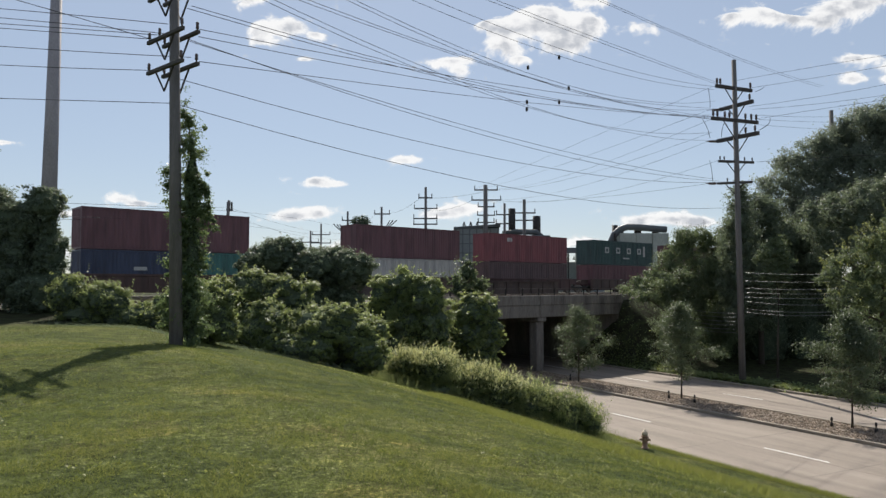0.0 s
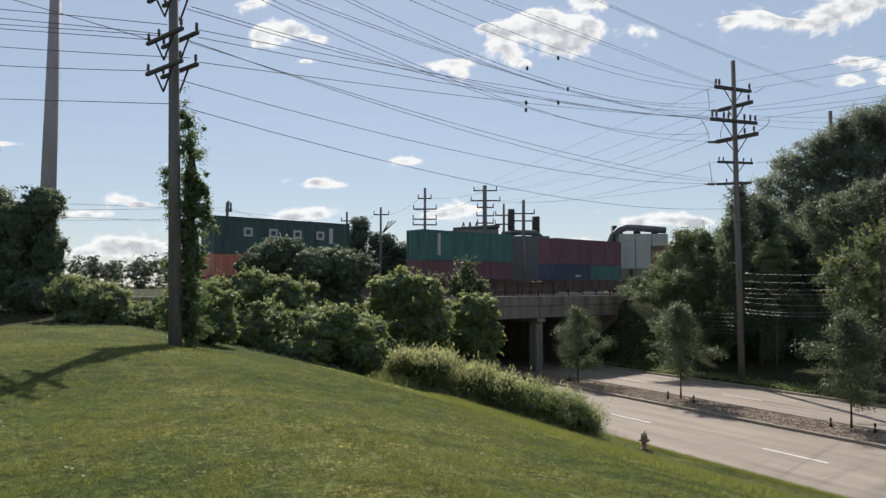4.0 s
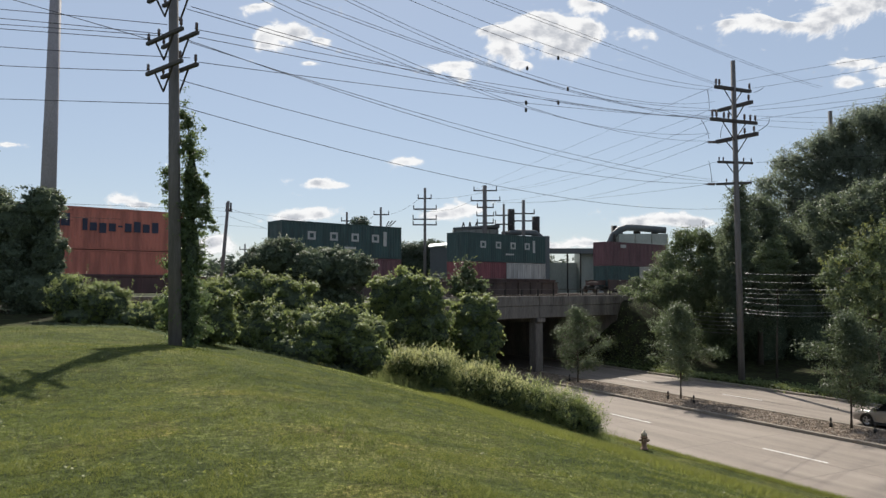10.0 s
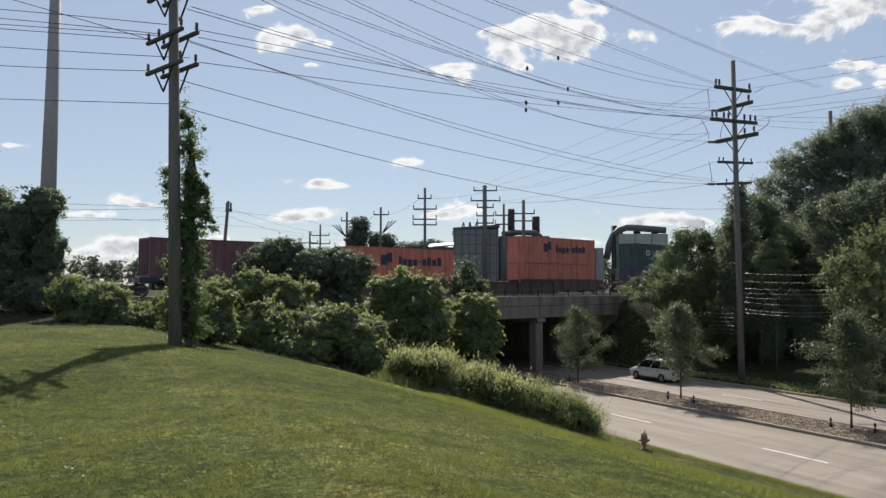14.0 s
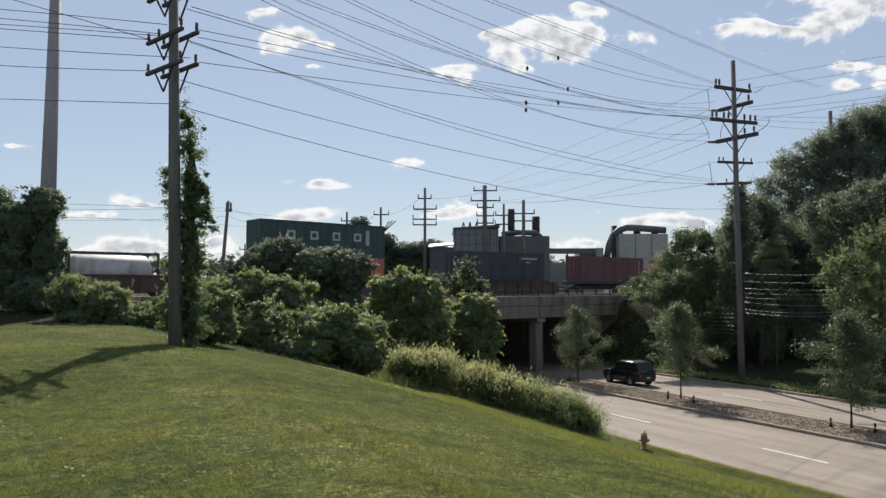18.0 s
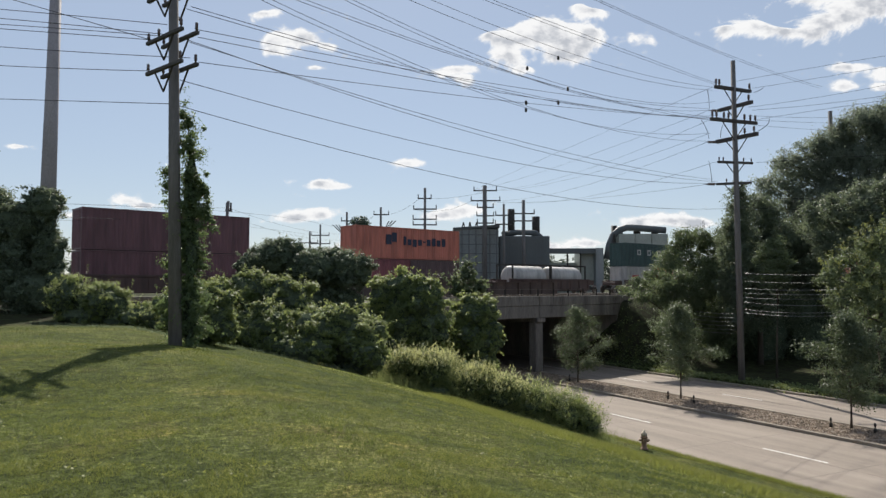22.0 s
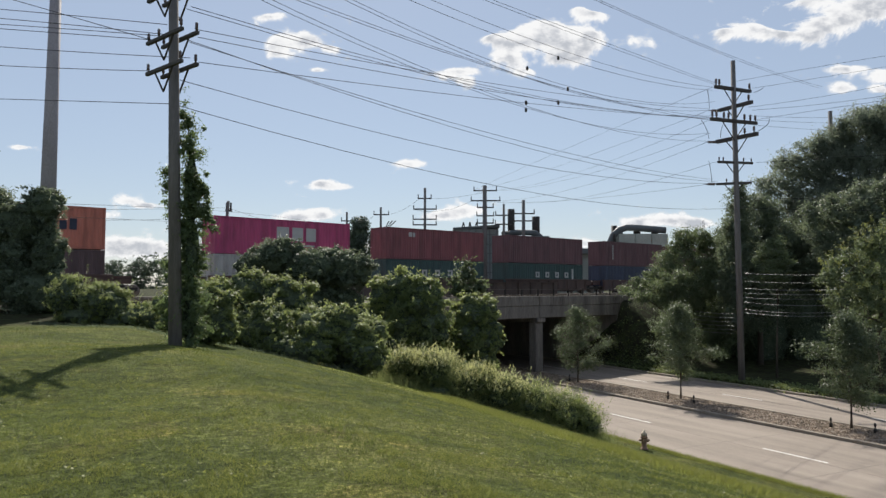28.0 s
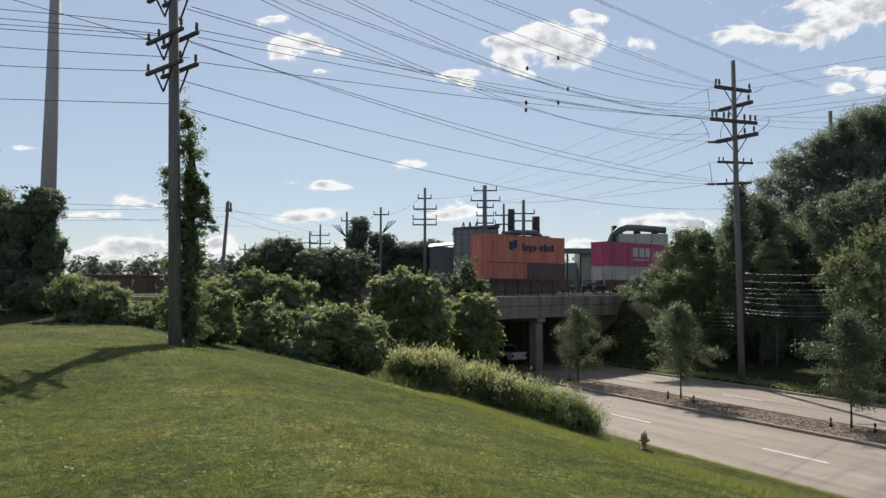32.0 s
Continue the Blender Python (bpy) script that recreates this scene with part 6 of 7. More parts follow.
def lawn_points(n, y0, y1, power):
    y = y0 + (y1 - y0) * rng.uniform(0, 1, n) ** power
    x = rng.uniform(-0.66, 0.64, n) * (y + 1.0)
    w = 0.883 * x + 0.47 * y
    keep = (w < 24.1) & (TN.x * x + TN.y * y < 32.5)
    x, y = x[keep], y[keep]
    return np.stack((x, y, ground_z(x, y) - 0.01), -1)


def tufted(pts, scale, cut):
    """Keep the places inside uneven patches."""
    v = np.array([noise.fractal(Vector((x * scale, y * scale, 3.0)), 0.9, 2.0, 4) for x, y, _ in pts])
    return pts[v > cut]


pts = lawn_points(170000, 4.4, 18, 1.7)
grass = new("grass", blades_mesh("grass", pts, 0.036, 0.008, M_GRASS, rng, 0.7))
tagged(grass, "short mown grass blades on the lawn", "grass", kind="stuff")
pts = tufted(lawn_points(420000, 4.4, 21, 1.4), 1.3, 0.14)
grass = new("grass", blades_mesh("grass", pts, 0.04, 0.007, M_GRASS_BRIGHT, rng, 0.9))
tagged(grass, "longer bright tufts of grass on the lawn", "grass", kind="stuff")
pts = lawn_points(110000, 7, 34, 0.75)
grass = new("grass", blades_mesh("grass", pts, 0.045, 0.014, M_GRASS, rng, 0.7))
tagged(grass, "short mown grass blades on the far lawn", "grass", kind="stuff")
# blades in the sun-painted colour brighten the brow
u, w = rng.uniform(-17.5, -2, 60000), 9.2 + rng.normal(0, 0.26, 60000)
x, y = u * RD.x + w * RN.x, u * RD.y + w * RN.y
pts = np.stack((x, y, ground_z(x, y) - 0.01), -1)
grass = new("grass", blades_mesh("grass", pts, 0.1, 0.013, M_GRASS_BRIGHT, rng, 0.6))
tagged(grass, "grass painted pale with sunlight along the brow above the road", "grass", kind="stuff")
pts = tufted(lawn_points(9000, 4.5, 16, 1.3), 0.8, 0.2) + np.array([0, 0, 0.05])
clover = new("clover", leaves_mesh("clover", pts, np.tile((0.0, 0.0, 1.0), (len(pts), 1)), 0.026, M_GRASS_BRIGHT, rng, 0.9))
tagged(clover, "pale broad-leaved clover among the grass", "clover", kind="stuff")


def verge(name, label, pts, height, width, mat, lean):
    ob = new(name, blades_mesh(name, pts, height, width, mat, rng, lean))
    return tagged(ob, label, "weeds", kind="stuff")


def along(points, n, spread):
    """Random places round a line of places, on the ground."""
    P = np.array(points, dtype=float)
    k = rng.uniform(0, len(P) - 1.001, n)
    i = k.astype(int)
    xy = P[i] + (P[i + 1] - P[i]) * (k - i)[:, None] + rng.normal(0, spread, (n, 2))
    return np.stack((xy[:, 0], xy[:, 1], ground_z(xy[:, 0], xy[:, 1]) - 0.02), -1)


verge("tall_grass", "tall pale seeding grass and weeds beside the bushes", along([(-2.2, 29.6), (0.5, 31.0), (3.0, 32.2), (5.2, 33.0), (6.8, 33.6)], 18000, 0.6), 0.6, 0.016, M_WEED, 0.4)
# leaf-dark blades put the shadow at the bushes' foot into colour
verge("foot_shade_grass", "dark grass painted as shade at the foot of the bushes", along([(-17.5, 31.8), (-13, 30.2), (-9.6, 27.5), (-7, 26.6), (-3.5, 27.3), (-2, 29)], 3000, 0.3), 0.12, 0.02, M_LEAF_DARK, 0.5)
far_edge = [tuple(on_road(u, 46.0))[:2] for u in range(-56, -16, 4)]
verge("roadside_weeds", "sunlit weeds along the far edge of the road", along(far_edge, 7000, 0.5), 0.3, 0.03, M_GRASS, 0.5)
near_edge = [tuple(on_road(u, 23.95))[:2] for u in range(-32, -4, 2)]
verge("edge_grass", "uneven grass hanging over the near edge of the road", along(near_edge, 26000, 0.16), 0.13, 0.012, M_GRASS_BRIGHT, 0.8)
pts = along(far_edge, 5000, 0.6) + np.array([0, 0, 0.2])
ivy = new("roadside_ivy", leaves_mesh("roadside_ivy", pts, np.tile((0.0, -0.3, 1.0), (len(pts), 1)), 0.16, M_LEAF, rng, 0.8))
tagged(ivy, "low leafy ground cover beside the far road edge", "weeds", kind="stuff")


# ---- road vehicles ----
M_GLASS = surface("tinted_glass", [(0.008, 0.010, 0.012), (0.014, 0.016, 0.018)], 1, 5, 0.04, bump=0.0, spec=0.35)
M_TYRE = surface("tyre_rubber", [(0.012, 0.012, 0.012), (0.022, 0.022, 0.022)], 8, 40, 0.9)
M_RIM = surface("alloy_rim", [(0.35, 0.35, 0.36), (0.5, 0.5, 0.51)], 8, 40, 0.3, metal=0.9, bump=0.0)
M_TRIM = surface("black_trim", [(0.015, 0.015, 0.016), (0.025, 0.025, 0.026)], 5, 30, 0.6, bump=0.0)
M_LAMP = surface("lamp_lens", [(0.55, 0.55, 0.53), (0.68, 0.68, 0.66)], 5, 30, 0.1, bump=0.0)
M_TAIL = surface("tail_lens", [(0.10, 0.01, 0.01), (0.16, 0.015, 0.015)], 5, 30, 0.15, bump=0.0)


def turned(bm, profile, sides):
    """An open ring: profile of (radius, z), closed on itself."""
    rings = [[bm.verts.new((r * math.cos(k * math.tau / sides), r * math.sin(k * math.tau / sides), z)) for k in range(sides)] for r, z in profile[:-1]]
    for i in range(len(rings)):
        a, b = rings[i], rings[(i + 1) % len(rings)]
        for k in range(sides):
            bm.faces.new((a[k], a[(k + 1) % sides], b[(k + 1) % sides], b[k]))


def car_wheel(parent, x, y, r, dark):
    hub = share("wheel", TYRE_MESH, parent, Matrix.Translation((x, y, r)) @ (Matrix() if y > 0 else Matrix.Rotation(math.pi, 4, "Z")) @ Matrix.Diagonal((r, 0.22, r, 1)))
    share("rim", RIM_DARK if dark else RIM_MESH, hub)
    return hub


bm = bmesh.new()
turned(bm, [(0.62, -0.5), (0.94, -0.5), (1.0, -0.36), (1.0, 0.36), (0.94, 0.5), (0.62, 0.5), (0.62, -0.5)], 24)
for v in bm.verts:
    v.co = Vector((v.co.x, v.co.z, v.co.y))
TYRE_MESH = mesh_of("wheel", bm, M_TYRE)


def rim_mesh(mat):
    bm = bmesh.new()
    lathe(bm, [(0.05, 0.30), (0.62, 0.30), (0.64, 0.46), (0.60, 0.46), (0.57, 0.36), (0.2, 0.38), (0.16, 0.46), (0.02, 0.46)], 24)
    for k in range(5):
        a = k * math.tau / 5
        rod(bm, (0.12 * math.cos(a), 0.12 * math.sin(a), 0.42), (0.6 * math.cos(a), 0.6 * math.sin(a), 0.42), 0.08, sides=6)
    for v in bm.verts:
        v.co = Vector((v.co.x, v.co.z, v.co.y))
    return mesh_of("rim", bm, mat)


RIM_MESH, RIM_DARK = rim_mesh(M_RIM), rim_mesh(M_TRIM)


def loft(bm, stations):
    """A closed body from cross sections along x: (x, z0, z1, half width, tuck)."""
    rings = []
    for x, z0, z1, hw, tuck in stations:
        h = z1 - z0
        ring = [(hw * 0.9, z0), (hw - 0.02, z0 + h * 0.14), (hw, z0 + h * 0.4), (hw + 0.005, z0 + h * 0.62), (hw - tuck * 0.6, z0 + h * 0.86), (hw - tuck - 0.03, z0 + h * 0.96), (hw - tuck - 0.12, z1), (0, z1 + 0.03)]
        full = ring + [(-y, z) for y, z in reversed(ring[:-1])]
        rings.append([bm.verts.new((x, y, z)) for y, z in full])
    m = len(rings[0])
    for a, b in zip(rings, rings[1:]):
        for k in range(m):
            f = bm.faces.new((a[k], a[(k + 1) % m], b[(k + 1) % m], b[k]))
            f.smooth = True
    bm.faces.new(list(reversed(rings[0])))
    bm.faces.new(rings[-1])


def slab(bm, quad, out=0.012, inset=0.0):
    """A thin pane on a four-cornered patch."""
    q = [Vector(p) for p in quad]
    c = sum(q, Vector()) / 4
    nrm = (q[1] - q[0]).cross(q[3] - q[0]).normalized()
    q = [p + (c - p) * inset for p in q]
    lo, hi = [bm.verts.new(p - nrm * 0.01) for p in q], [bm.verts.new(p + nrm * out) for p in q]
    bm.faces.new(hi)
    bm.faces.new(list(reversed(lo)))
    for k in range(4):
        bm.faces.new((lo[k], lo[(k + 1) % 4], hi[(k + 1) % 4], hi[k]))


def vehicle(name, label, colour, stations, cabin, wheels, r, dark_rims=False, bed=None, splits=(0.5,), rails=False, slats=0):
    """stations: lofted body; cabin: belt height, roof height, belt x0..x1, roof x0..x1, half widths. Local x points forward."""
    ob = thing(name, label, "car", "passing vehicles")
    bm = bmesh.new()
    loft(bm, stations)
    part("body", bm, M_CARPAINT, ob, colour=colour)
    zb, zr, b0, b1, r0, r1, hb, hr = cabin
    corner = lambda top, x, s: Vector((x, s * (hr if top else hb), zr if top else zb))
    bm = bmesh.new()
    # rows from the rear foot over the arched roof to the windscreen's foot
    arch = 0.045
    rows = [(b0, zb, hb), (r0 - 0.05, zr - 0.07, hr + 0.03), (r0 + 0.08, zr - 0.015, hr)]
    rows += [(r0 + (r1 - r0) * k / 4, zr + arch * (1 - (k / 2 - 1) ** 2), hr + 0.02 * (1 - (k / 2 - 1) ** 2)) for k in (1, 2, 3)]
    rows += [(r1 - 0.08, zr - 0.01, hr), (r1 + 0.06, zr - 0.07, hr + 0.03), (b1, zb, hb)]
    top = []
    for x, z, h in rows:
        top.append([bm.verts.new(p) for p in ((x, h, z - 0.06 if z > zb else z), (x, h - 0.05, z - 0.015 if z > zb else z), (x, h - 0.16, z), (x, -h + 0.16, z), (x, -h + 0.05, z - 0.015 if z > zb else z), (x, -h, z - 0.06 if z > zb else z))])
    for p, q in zip(top, top[1:]):
        for k in range(5):
            bm.faces.new((p[k], p[k + 1], q[k + 1], q[k])).smooth = True
    for k in (0, 5):
        bm.faces.new([p[k] for p in top] if k else [p[k] for p in reversed(top)])
    bm.faces.new([v for v in top[0]] + [v for v in reversed(top[-1])])
    bmesh.ops.recalc_face_normals(bm, faces=bm.faces)
    part("cabin", bm, M_CARPAINT, ob, colour=colour)
    for x_b, x_t, nm, flip in ((b1, r1, "windscreen", 1), (b0, r0, "rear_window", -1)):
        bm = bmesh.new()
        q = [corner(0, x_b, 1), corner(0, x_b, -1), corner(1, x_t, -1), corner(1, x_t, 1)]
        slab(bm, q if flip < 0 else [q[1], q[0], q[3], q[2]], 0.03, 0.1)
        part(nm, bm, M_GLASS, ob)
    cuts = [0.03, *splits, 0.97]
    for s in (1, -1):
        for c0, c1 in zip(cuts, cuts[1:]):
            g0, g1 = c0 + 0.015, c1 - 0.015
            P = lambda top, f: corner(top, (r0 + (r1 - r0) * f) if top else (b0 + (b1 - b0) * f), s)
            lo0, lo1, hi1, hi0 = P(0, g0).lerp(P(1, g0), 0.06), P(0, g1).lerp(P(1, g1), 0.06), P(0, g1).lerp(P(1, g1), 0.84), P(0, g0).lerp(P(1, g0), 0.84)
            bm = bmesh.new()
            slab(bm, [lo0, hi0, hi1, lo1] if s > 0 else [lo0, lo1, hi1, hi0], 0.025)
            part("side_window", bm, M_GLASS, ob)
        bm = bmesh.new()
        box(bm, b1 - 0.55, b1 - 0.4, s * hb + (0.02 if s > 0 else -0.2), s * hb + (0.2 if s > 0 else -0.02), zb + 0.02, zb + 0.17, 0.03)
        part("door_mirror", bm, M_TRIM, ob)
        for f in splits[:2]:
            x = b0 + (b1 - b0) * f + 0.1
            bm = bmesh.new()
            box(bm, x, x + 0.18, s * (hb + 0.05) - 0.02, s * (hb + 0.05) + 0.02, zb - 0.14, zb - 0.10)
            part("door_handle", bm, M_TRIM, ob)
    xf, xr = stations[-1][0], stations[0][0]
    zf, ze, hw = stations[-1][2], stations[0][2], stations[-1][3]
    for s in (1, -1):
        bm = bmesh.new()
        lamp = 0.10 if slats else 0.17
        box(bm, xf - 0.22, xf + 0.02, s * (hw - 0.18) - lamp, s * (hw - 0.18) + lamp, zf - (0.28 if slats else 0.24), zf - 0.08, 0.03)
        part("headlight", bm, M_LAMP, ob)
        bm = bmesh.new()
        box(bm, xr - 0.02, xr + 0.16, s * (stations[0][3] - 0.1) - 0.1, s * (stations[0][3] - 0.1) + 0.1, ze - 0.42, ze - 0.14, 0.02)
        part("tail_light", bm, M_TAIL, ob)
        wide = max(q[3] for q in stations) + 0.006
        low = stations[len(stations) // 2][1]
        for x, _ in wheels:
            # dark well, closed below at the sill, and a lip round it
            bm = bmesh.new()
            arc = [(x + r * 1.14 * math.cos(k * math.pi / 12), max(low + 0.02, r + r * 1.14 * math.sin(k * math.pi / 12))) for k in range(-3, 16)]
            outer, inner = [[bm.verts.new((px, s * (wide + d), pz)) for px, pz in arc] for d in (0.002, -0.06)]
            bm.faces.new(outer if s < 0 else list(reversed(outer)))
            for k in range(len(arc) - 1):
                bm.faces.new((outer[k], outer[k + 1], inner[k + 1], inner[k]))
            part("wheel_well", bm, M_TRIM, ob)
            bm = bmesh.new()
            tube(bm, [(x + r * 1.17 * math.cos(k * math.pi / 12), s * (wide + 0.005), r + r * 1.17 * math.sin(k * math.pi / 12)) for k in range(0, 13)], 0.03, 6)
            part("wheel_arch", bm, M_CARPAINT, ob, colour=colour)
        bm = bmesh.new()
        box(bm, wheels[0][0] + r * 1.2, wheels[1][0] - r * 1.2, s * wide - 0.04, s * wide + 0.012, low - 0.02, low + 0.12, 0.01)
        part("sill", bm, M_TRIM, ob)
    bm = bmesh.new()
    box(bm, xf - 0.1, xf + 0.05, -hw + 0.1, hw - 0.1, 0.32, 0.5, 0.03)
    part("front_bumper", bm, M_CARPAINT, ob, colour=colour)
    bm = bmesh.new()
    box(bm, xf - 0.1, xf + 0.03, -hw + 0.15, hw - 0.15, 0.24, 0.31, 0.01)
    part("air_dam", bm, M_TRIM, ob)
    bm = bmesh.new()
    box(bm, xr - 0.06, xr + 0.1, -hw + 0.1, hw - 0.1, 0.35, 0.55, 0.03)
    part("rear_bumper", bm, M_TRIM if bed else M_CARPAINT, ob, colour=colour)
    bm = bmesh.new()
    box(bm, xr - 0.075, xr - 0.055, -0.16, 0.16, 0.62, 0.70)
    part("plate", bm, M_LAMP, ob)
    for k in range(max(slats, 1)):
        bm = bmesh.new()
        if slats:
            y = (k - (slats - 1) / 2) * 0.14
            box(bm, xf - 0.02, xf + 0.03, y - 0.045, y + 0.045, zf - 0.36, zf - 0.08, 0.01)
        else:
            box(bm, xf - 0.02, xf + 0.03, -0.35, 0.35, zf - 0.28, zf - 0.14, 0.01)
        part("grille", bm, M_TRIM, ob)
    if slats:
        bm = bmesh.new()
        box(bm, xf - 0.12, xf + 0.16, -hw - 0.04, hw + 0.04, 0.46, 0.62, 0.04)
        part("bumper_bar", bm, M_CARPAINT, ob, colour=tuple(0.8 * c for c in colour))
        for x in (r0 + 0.5, r0 + 1.35):
            bm = bmesh.new()
            rod(bm, (x, -hr + 0.08, zr + 0.08), (x, hr - 0.08, zr + 0.08), 0.02, sides=6)
            part("roof_bar", bm, M_TRIM, ob)
        for s in (1, -1):
            bm = bmesh.new()
            rod(bm, (xf + 0.02, s * (hw - 0.16), 0.54), (xf + 0.175, s * (hw - 0.16), 0.54), 0.07, sides=12)
            part("fog_lamp", bm, M_LAMP, ob)
    if rails:
        for s in (1, -1):
            bm = bmesh.new()
            tube(bm, [(r0 + 0.1, s * (hr - 0.08), zr - 0.01), (r0 + 0.2, s * (hr - 0.08), zr + 0.07), (r1 - 0.3, s * (hr - 0.08), zr + 0.07), (r1 - 0.2, s * (hr - 0.08), zr - 0.01)], 0.02, 6)
            part("roof_rail", bm, M_TRIM, ob)
    if bed:
        bm = bmesh.new()
        box(bm, bed[0], bed[1], -hb + 0.1, hb - 0.1, bed[2], bed[2] + 0.06)
        part("bed_liner", bm, M_TRIM, ob)
    spin = [car_wheel(ob, x, s * y, r, dark_rims) for x, y in wheels for s in (1, -1)]
    return ob, spin, r


SILVER, BEIGE, CARWHITE, CARDARK = (0.37, 0.365, 0.35), (0.36, 0.32, 0.28), (0.72, 0.72, 0.72), (0.008, 0.010, 0.016)
sedan = vehicle("sedan", "pale beige sedan driving away under the bridge", BEIGE,
                [(-2.25, 0.38, 0.92, 0.72, 0.04), (-2.1, 0.25, 0.98, 0.82, 0.05), (-1.2, 0.2, 0.97, 0.87, 0.05), (0.6, 0.2, 0.93, 0.88, 0.05), (1.7, 0.22, 0.84, 0.85, 0.06), (2.15, 0.28, 0.72, 0.78, 0.06), (2.3, 0.35, 0.62, 0.66, 0.05)],
                (0.88, 1.40, -1.95, 1.25, -1.05, 0.25, 0.80, 0.60), ((-1.3, 0.80), (1.35, 0.80)), 0.34, splits=(0.22, 0.55))
minivan = vehicle("minivan", "silver minivan driving towards the underpass", (0.46, 0.47, 0.46),
                  [(-2.35, 0.4, 1.02, 0.80, 0.04), (-2.25, 0.28, 1.06, 0.88, 0.05), (-1.2, 0.22, 1.05, 0.92, 0.05), (0.8, 0.22, 1.02, 0.92, 0.05), (1.8, 0.24, 0.92, 0.88, 0.06), (2.25, 0.3, 0.78, 0.80, 0.06), (2.4, 0.36, 0.66, 0.68, 0.05)],
                  (0.98, 1.70, -2.3, 1.5, -2.1, 0.55, 0.86, 0.72), ((-1.35, 0.84), (1.4, 0.84)), 0.33, splits=(0.3, 0.6), rails=True)
suv = vehicle("suv", "boxy silver four-wheel-drive car with roof rails", SILVER,
              [(-2.05, 0.5, 1.02, 0.78, 0.03), (-1.98, 0.36, 1.06, 0.85, 0.04), (-1.0, 0.34, 1.06, 0.88, 0.04), (0.6, 0.34, 1.05, 0.88, 0.04), (1.6, 0.36, 1.02, 0.87, 0.05), (1.95, 0.42, 0.98, 0.84, 0.05), (2.05, 0.46, 0.92, 0.78, 0.04)],
              (1.02, 1.70, -2.0, 0.85, -1.88, 0.35, 0.82, 0.70), ((-1.2, 0.80), (1.25, 0.80)), 0.37, splits=(0.27, 0.62), rails=True, slats=7)
dark_car = vehicle("dark_suv", "dark blue-black car driving away along the road", CARDARK,
                   [(-2.05, 0.5, 1.08, 0.78, 0.03), (-1.95, 0.36, 1.14, 0.87, 0.04), (-0.9, 0.3, 1.12, 0.90, 0.04), (0.6, 0.3, 1.09, 0.90, 0.04), (1.55, 0.32, 1.04, 0.87, 0.05), (1.92, 0.4, 0.94, 0.81, 0.05), (2.03, 0.46, 0.84, 0.72, 0.04)],
                   (1.06, 1.74, -1.9, 1.05, -1.55, 0.35, 0.84, 0.68), ((-1.17, 0.82), (1.2, 0.82)), 0.37, splits=(0.3, 0.62), rails=True)
pickup = vehicle("pickup_truck", "white crew-cab pickup truck with dark wheels", CARWHITE,
                 [(-2.5, 0.56, 1.17, 0.83, 0.01), (-2.46, 0.5, 1.2, 0.88, 0.02), (-1.0, 0.5, 1.2, 0.89, 0.02), (0.6, 0.5, 1.18, 0.89, 0.03), (1.9, 0.5, 1.16, 0.88, 0.04), (2.3, 0.54, 1.1, 0.86, 0.04), (2.42, 0.58, 1.02, 0.80, 0.04)],
                 (1.16, 1.80, -0.95, 1.3, -0.8, 0.6, 0.83, 0.70), ((-1.5, 0.82), (1.55, 0.82)), 0.41, dark_rims=True, bed=(-2.38, -1.0, 1.19), splits=(0.48,))


# ---- clouds ----
def cloud_material():
    """Self-glowing: bright lit rims and grey shade where it is thick are painted in; torn edges from noise."""
    m, n, l, bsdf = material("cloud")
    def attribute(name):
        at = n.new("ShaderNodeAttribute")
        at.attribute_name = name
        return at
    def noise_at(scale, detail, rough, squash=1.0):
        t, mp = n.new("ShaderNodeTexNoise"), n.new("ShaderNodeMapping")
        t.inputs["Scale"].default_value, t.inputs["Detail"].default_value, t.inputs["Roughness"].default_value = scale, detail, rough
        mp.inputs["Scale"].default_value = (1, squash, 1)
        l.new(grain.outputs["Vector"], mp.inputs["Vector"])
        l.new(mp.outputs["Vector"], t.inputs["Vector"])
        return t.outputs["Fac"]
    def sums(a, k, b):
        q = n.new("ShaderNodeMath")
        q.operation, q.inputs[1].default_value = "MULTIPLY_ADD", k
        l.new(a, q.inputs[0])
        l.new(b, q.inputs[2])
        return q.outputs[0]
    def span(src, lo, hi, to0, to1):
        q = n.new("ShaderNodeMapRange")
        q.interpolation_type = "SMOOTHSTEP"
        for key, v in (("From Min", lo), ("From Max", hi), ("To Min", to0), ("To Max", to1)):
            q.inputs[key].default_value = v
        l.new(src, q.inputs["Value"])
        return q.outputs["Result"]
    grain, mass, lift = attribute("grain"), attribute("mass"), attribute("lift")
    edge = sums(noise_at(0.032, 10, 0.64, 1.3), 2.3, mass.outputs["Fac"])
    alpha = span(edge, 1.34, 1.95, 0.0, 0.98)
    inside = sums(noise_at(0.024, 8, 0.6, 1.5), 3.2, mass.outputs["Fac"])
    low = sums(lift.outputs["Fac"], -0.35, inside)
    tone = ramp_of(n, [(0.0, (0.78, 0.78, 0.78)), (0.4, (0.66, 0.665, 0.68)), (1.0, (0.43, 0.45, 0.49))])
    l.new(span(low, 2.35, 3.35, 0.0, 1.0), tone.inputs["Fac"])
    em, tr, ms = n.new("ShaderNodeEmission"), n.new("ShaderNodeBsdfTransparent"), n.new("ShaderNodeMixShader")
    l.new(tone.outputs["Color"], em.inputs["Color"])
    l.new(alpha, ms.inputs["Fac"])
    l.new(tr.outputs["BSDF"], ms.inputs[1])
    l.new(em.outputs["Emission"], ms.inputs[2])
    l.new(ms.outputs["Shader"], n["Material Output"].inputs["Surface"])
    n.remove(bsdf)
    return m


M_CLOUD = cloud_material()
CLOUDS = []


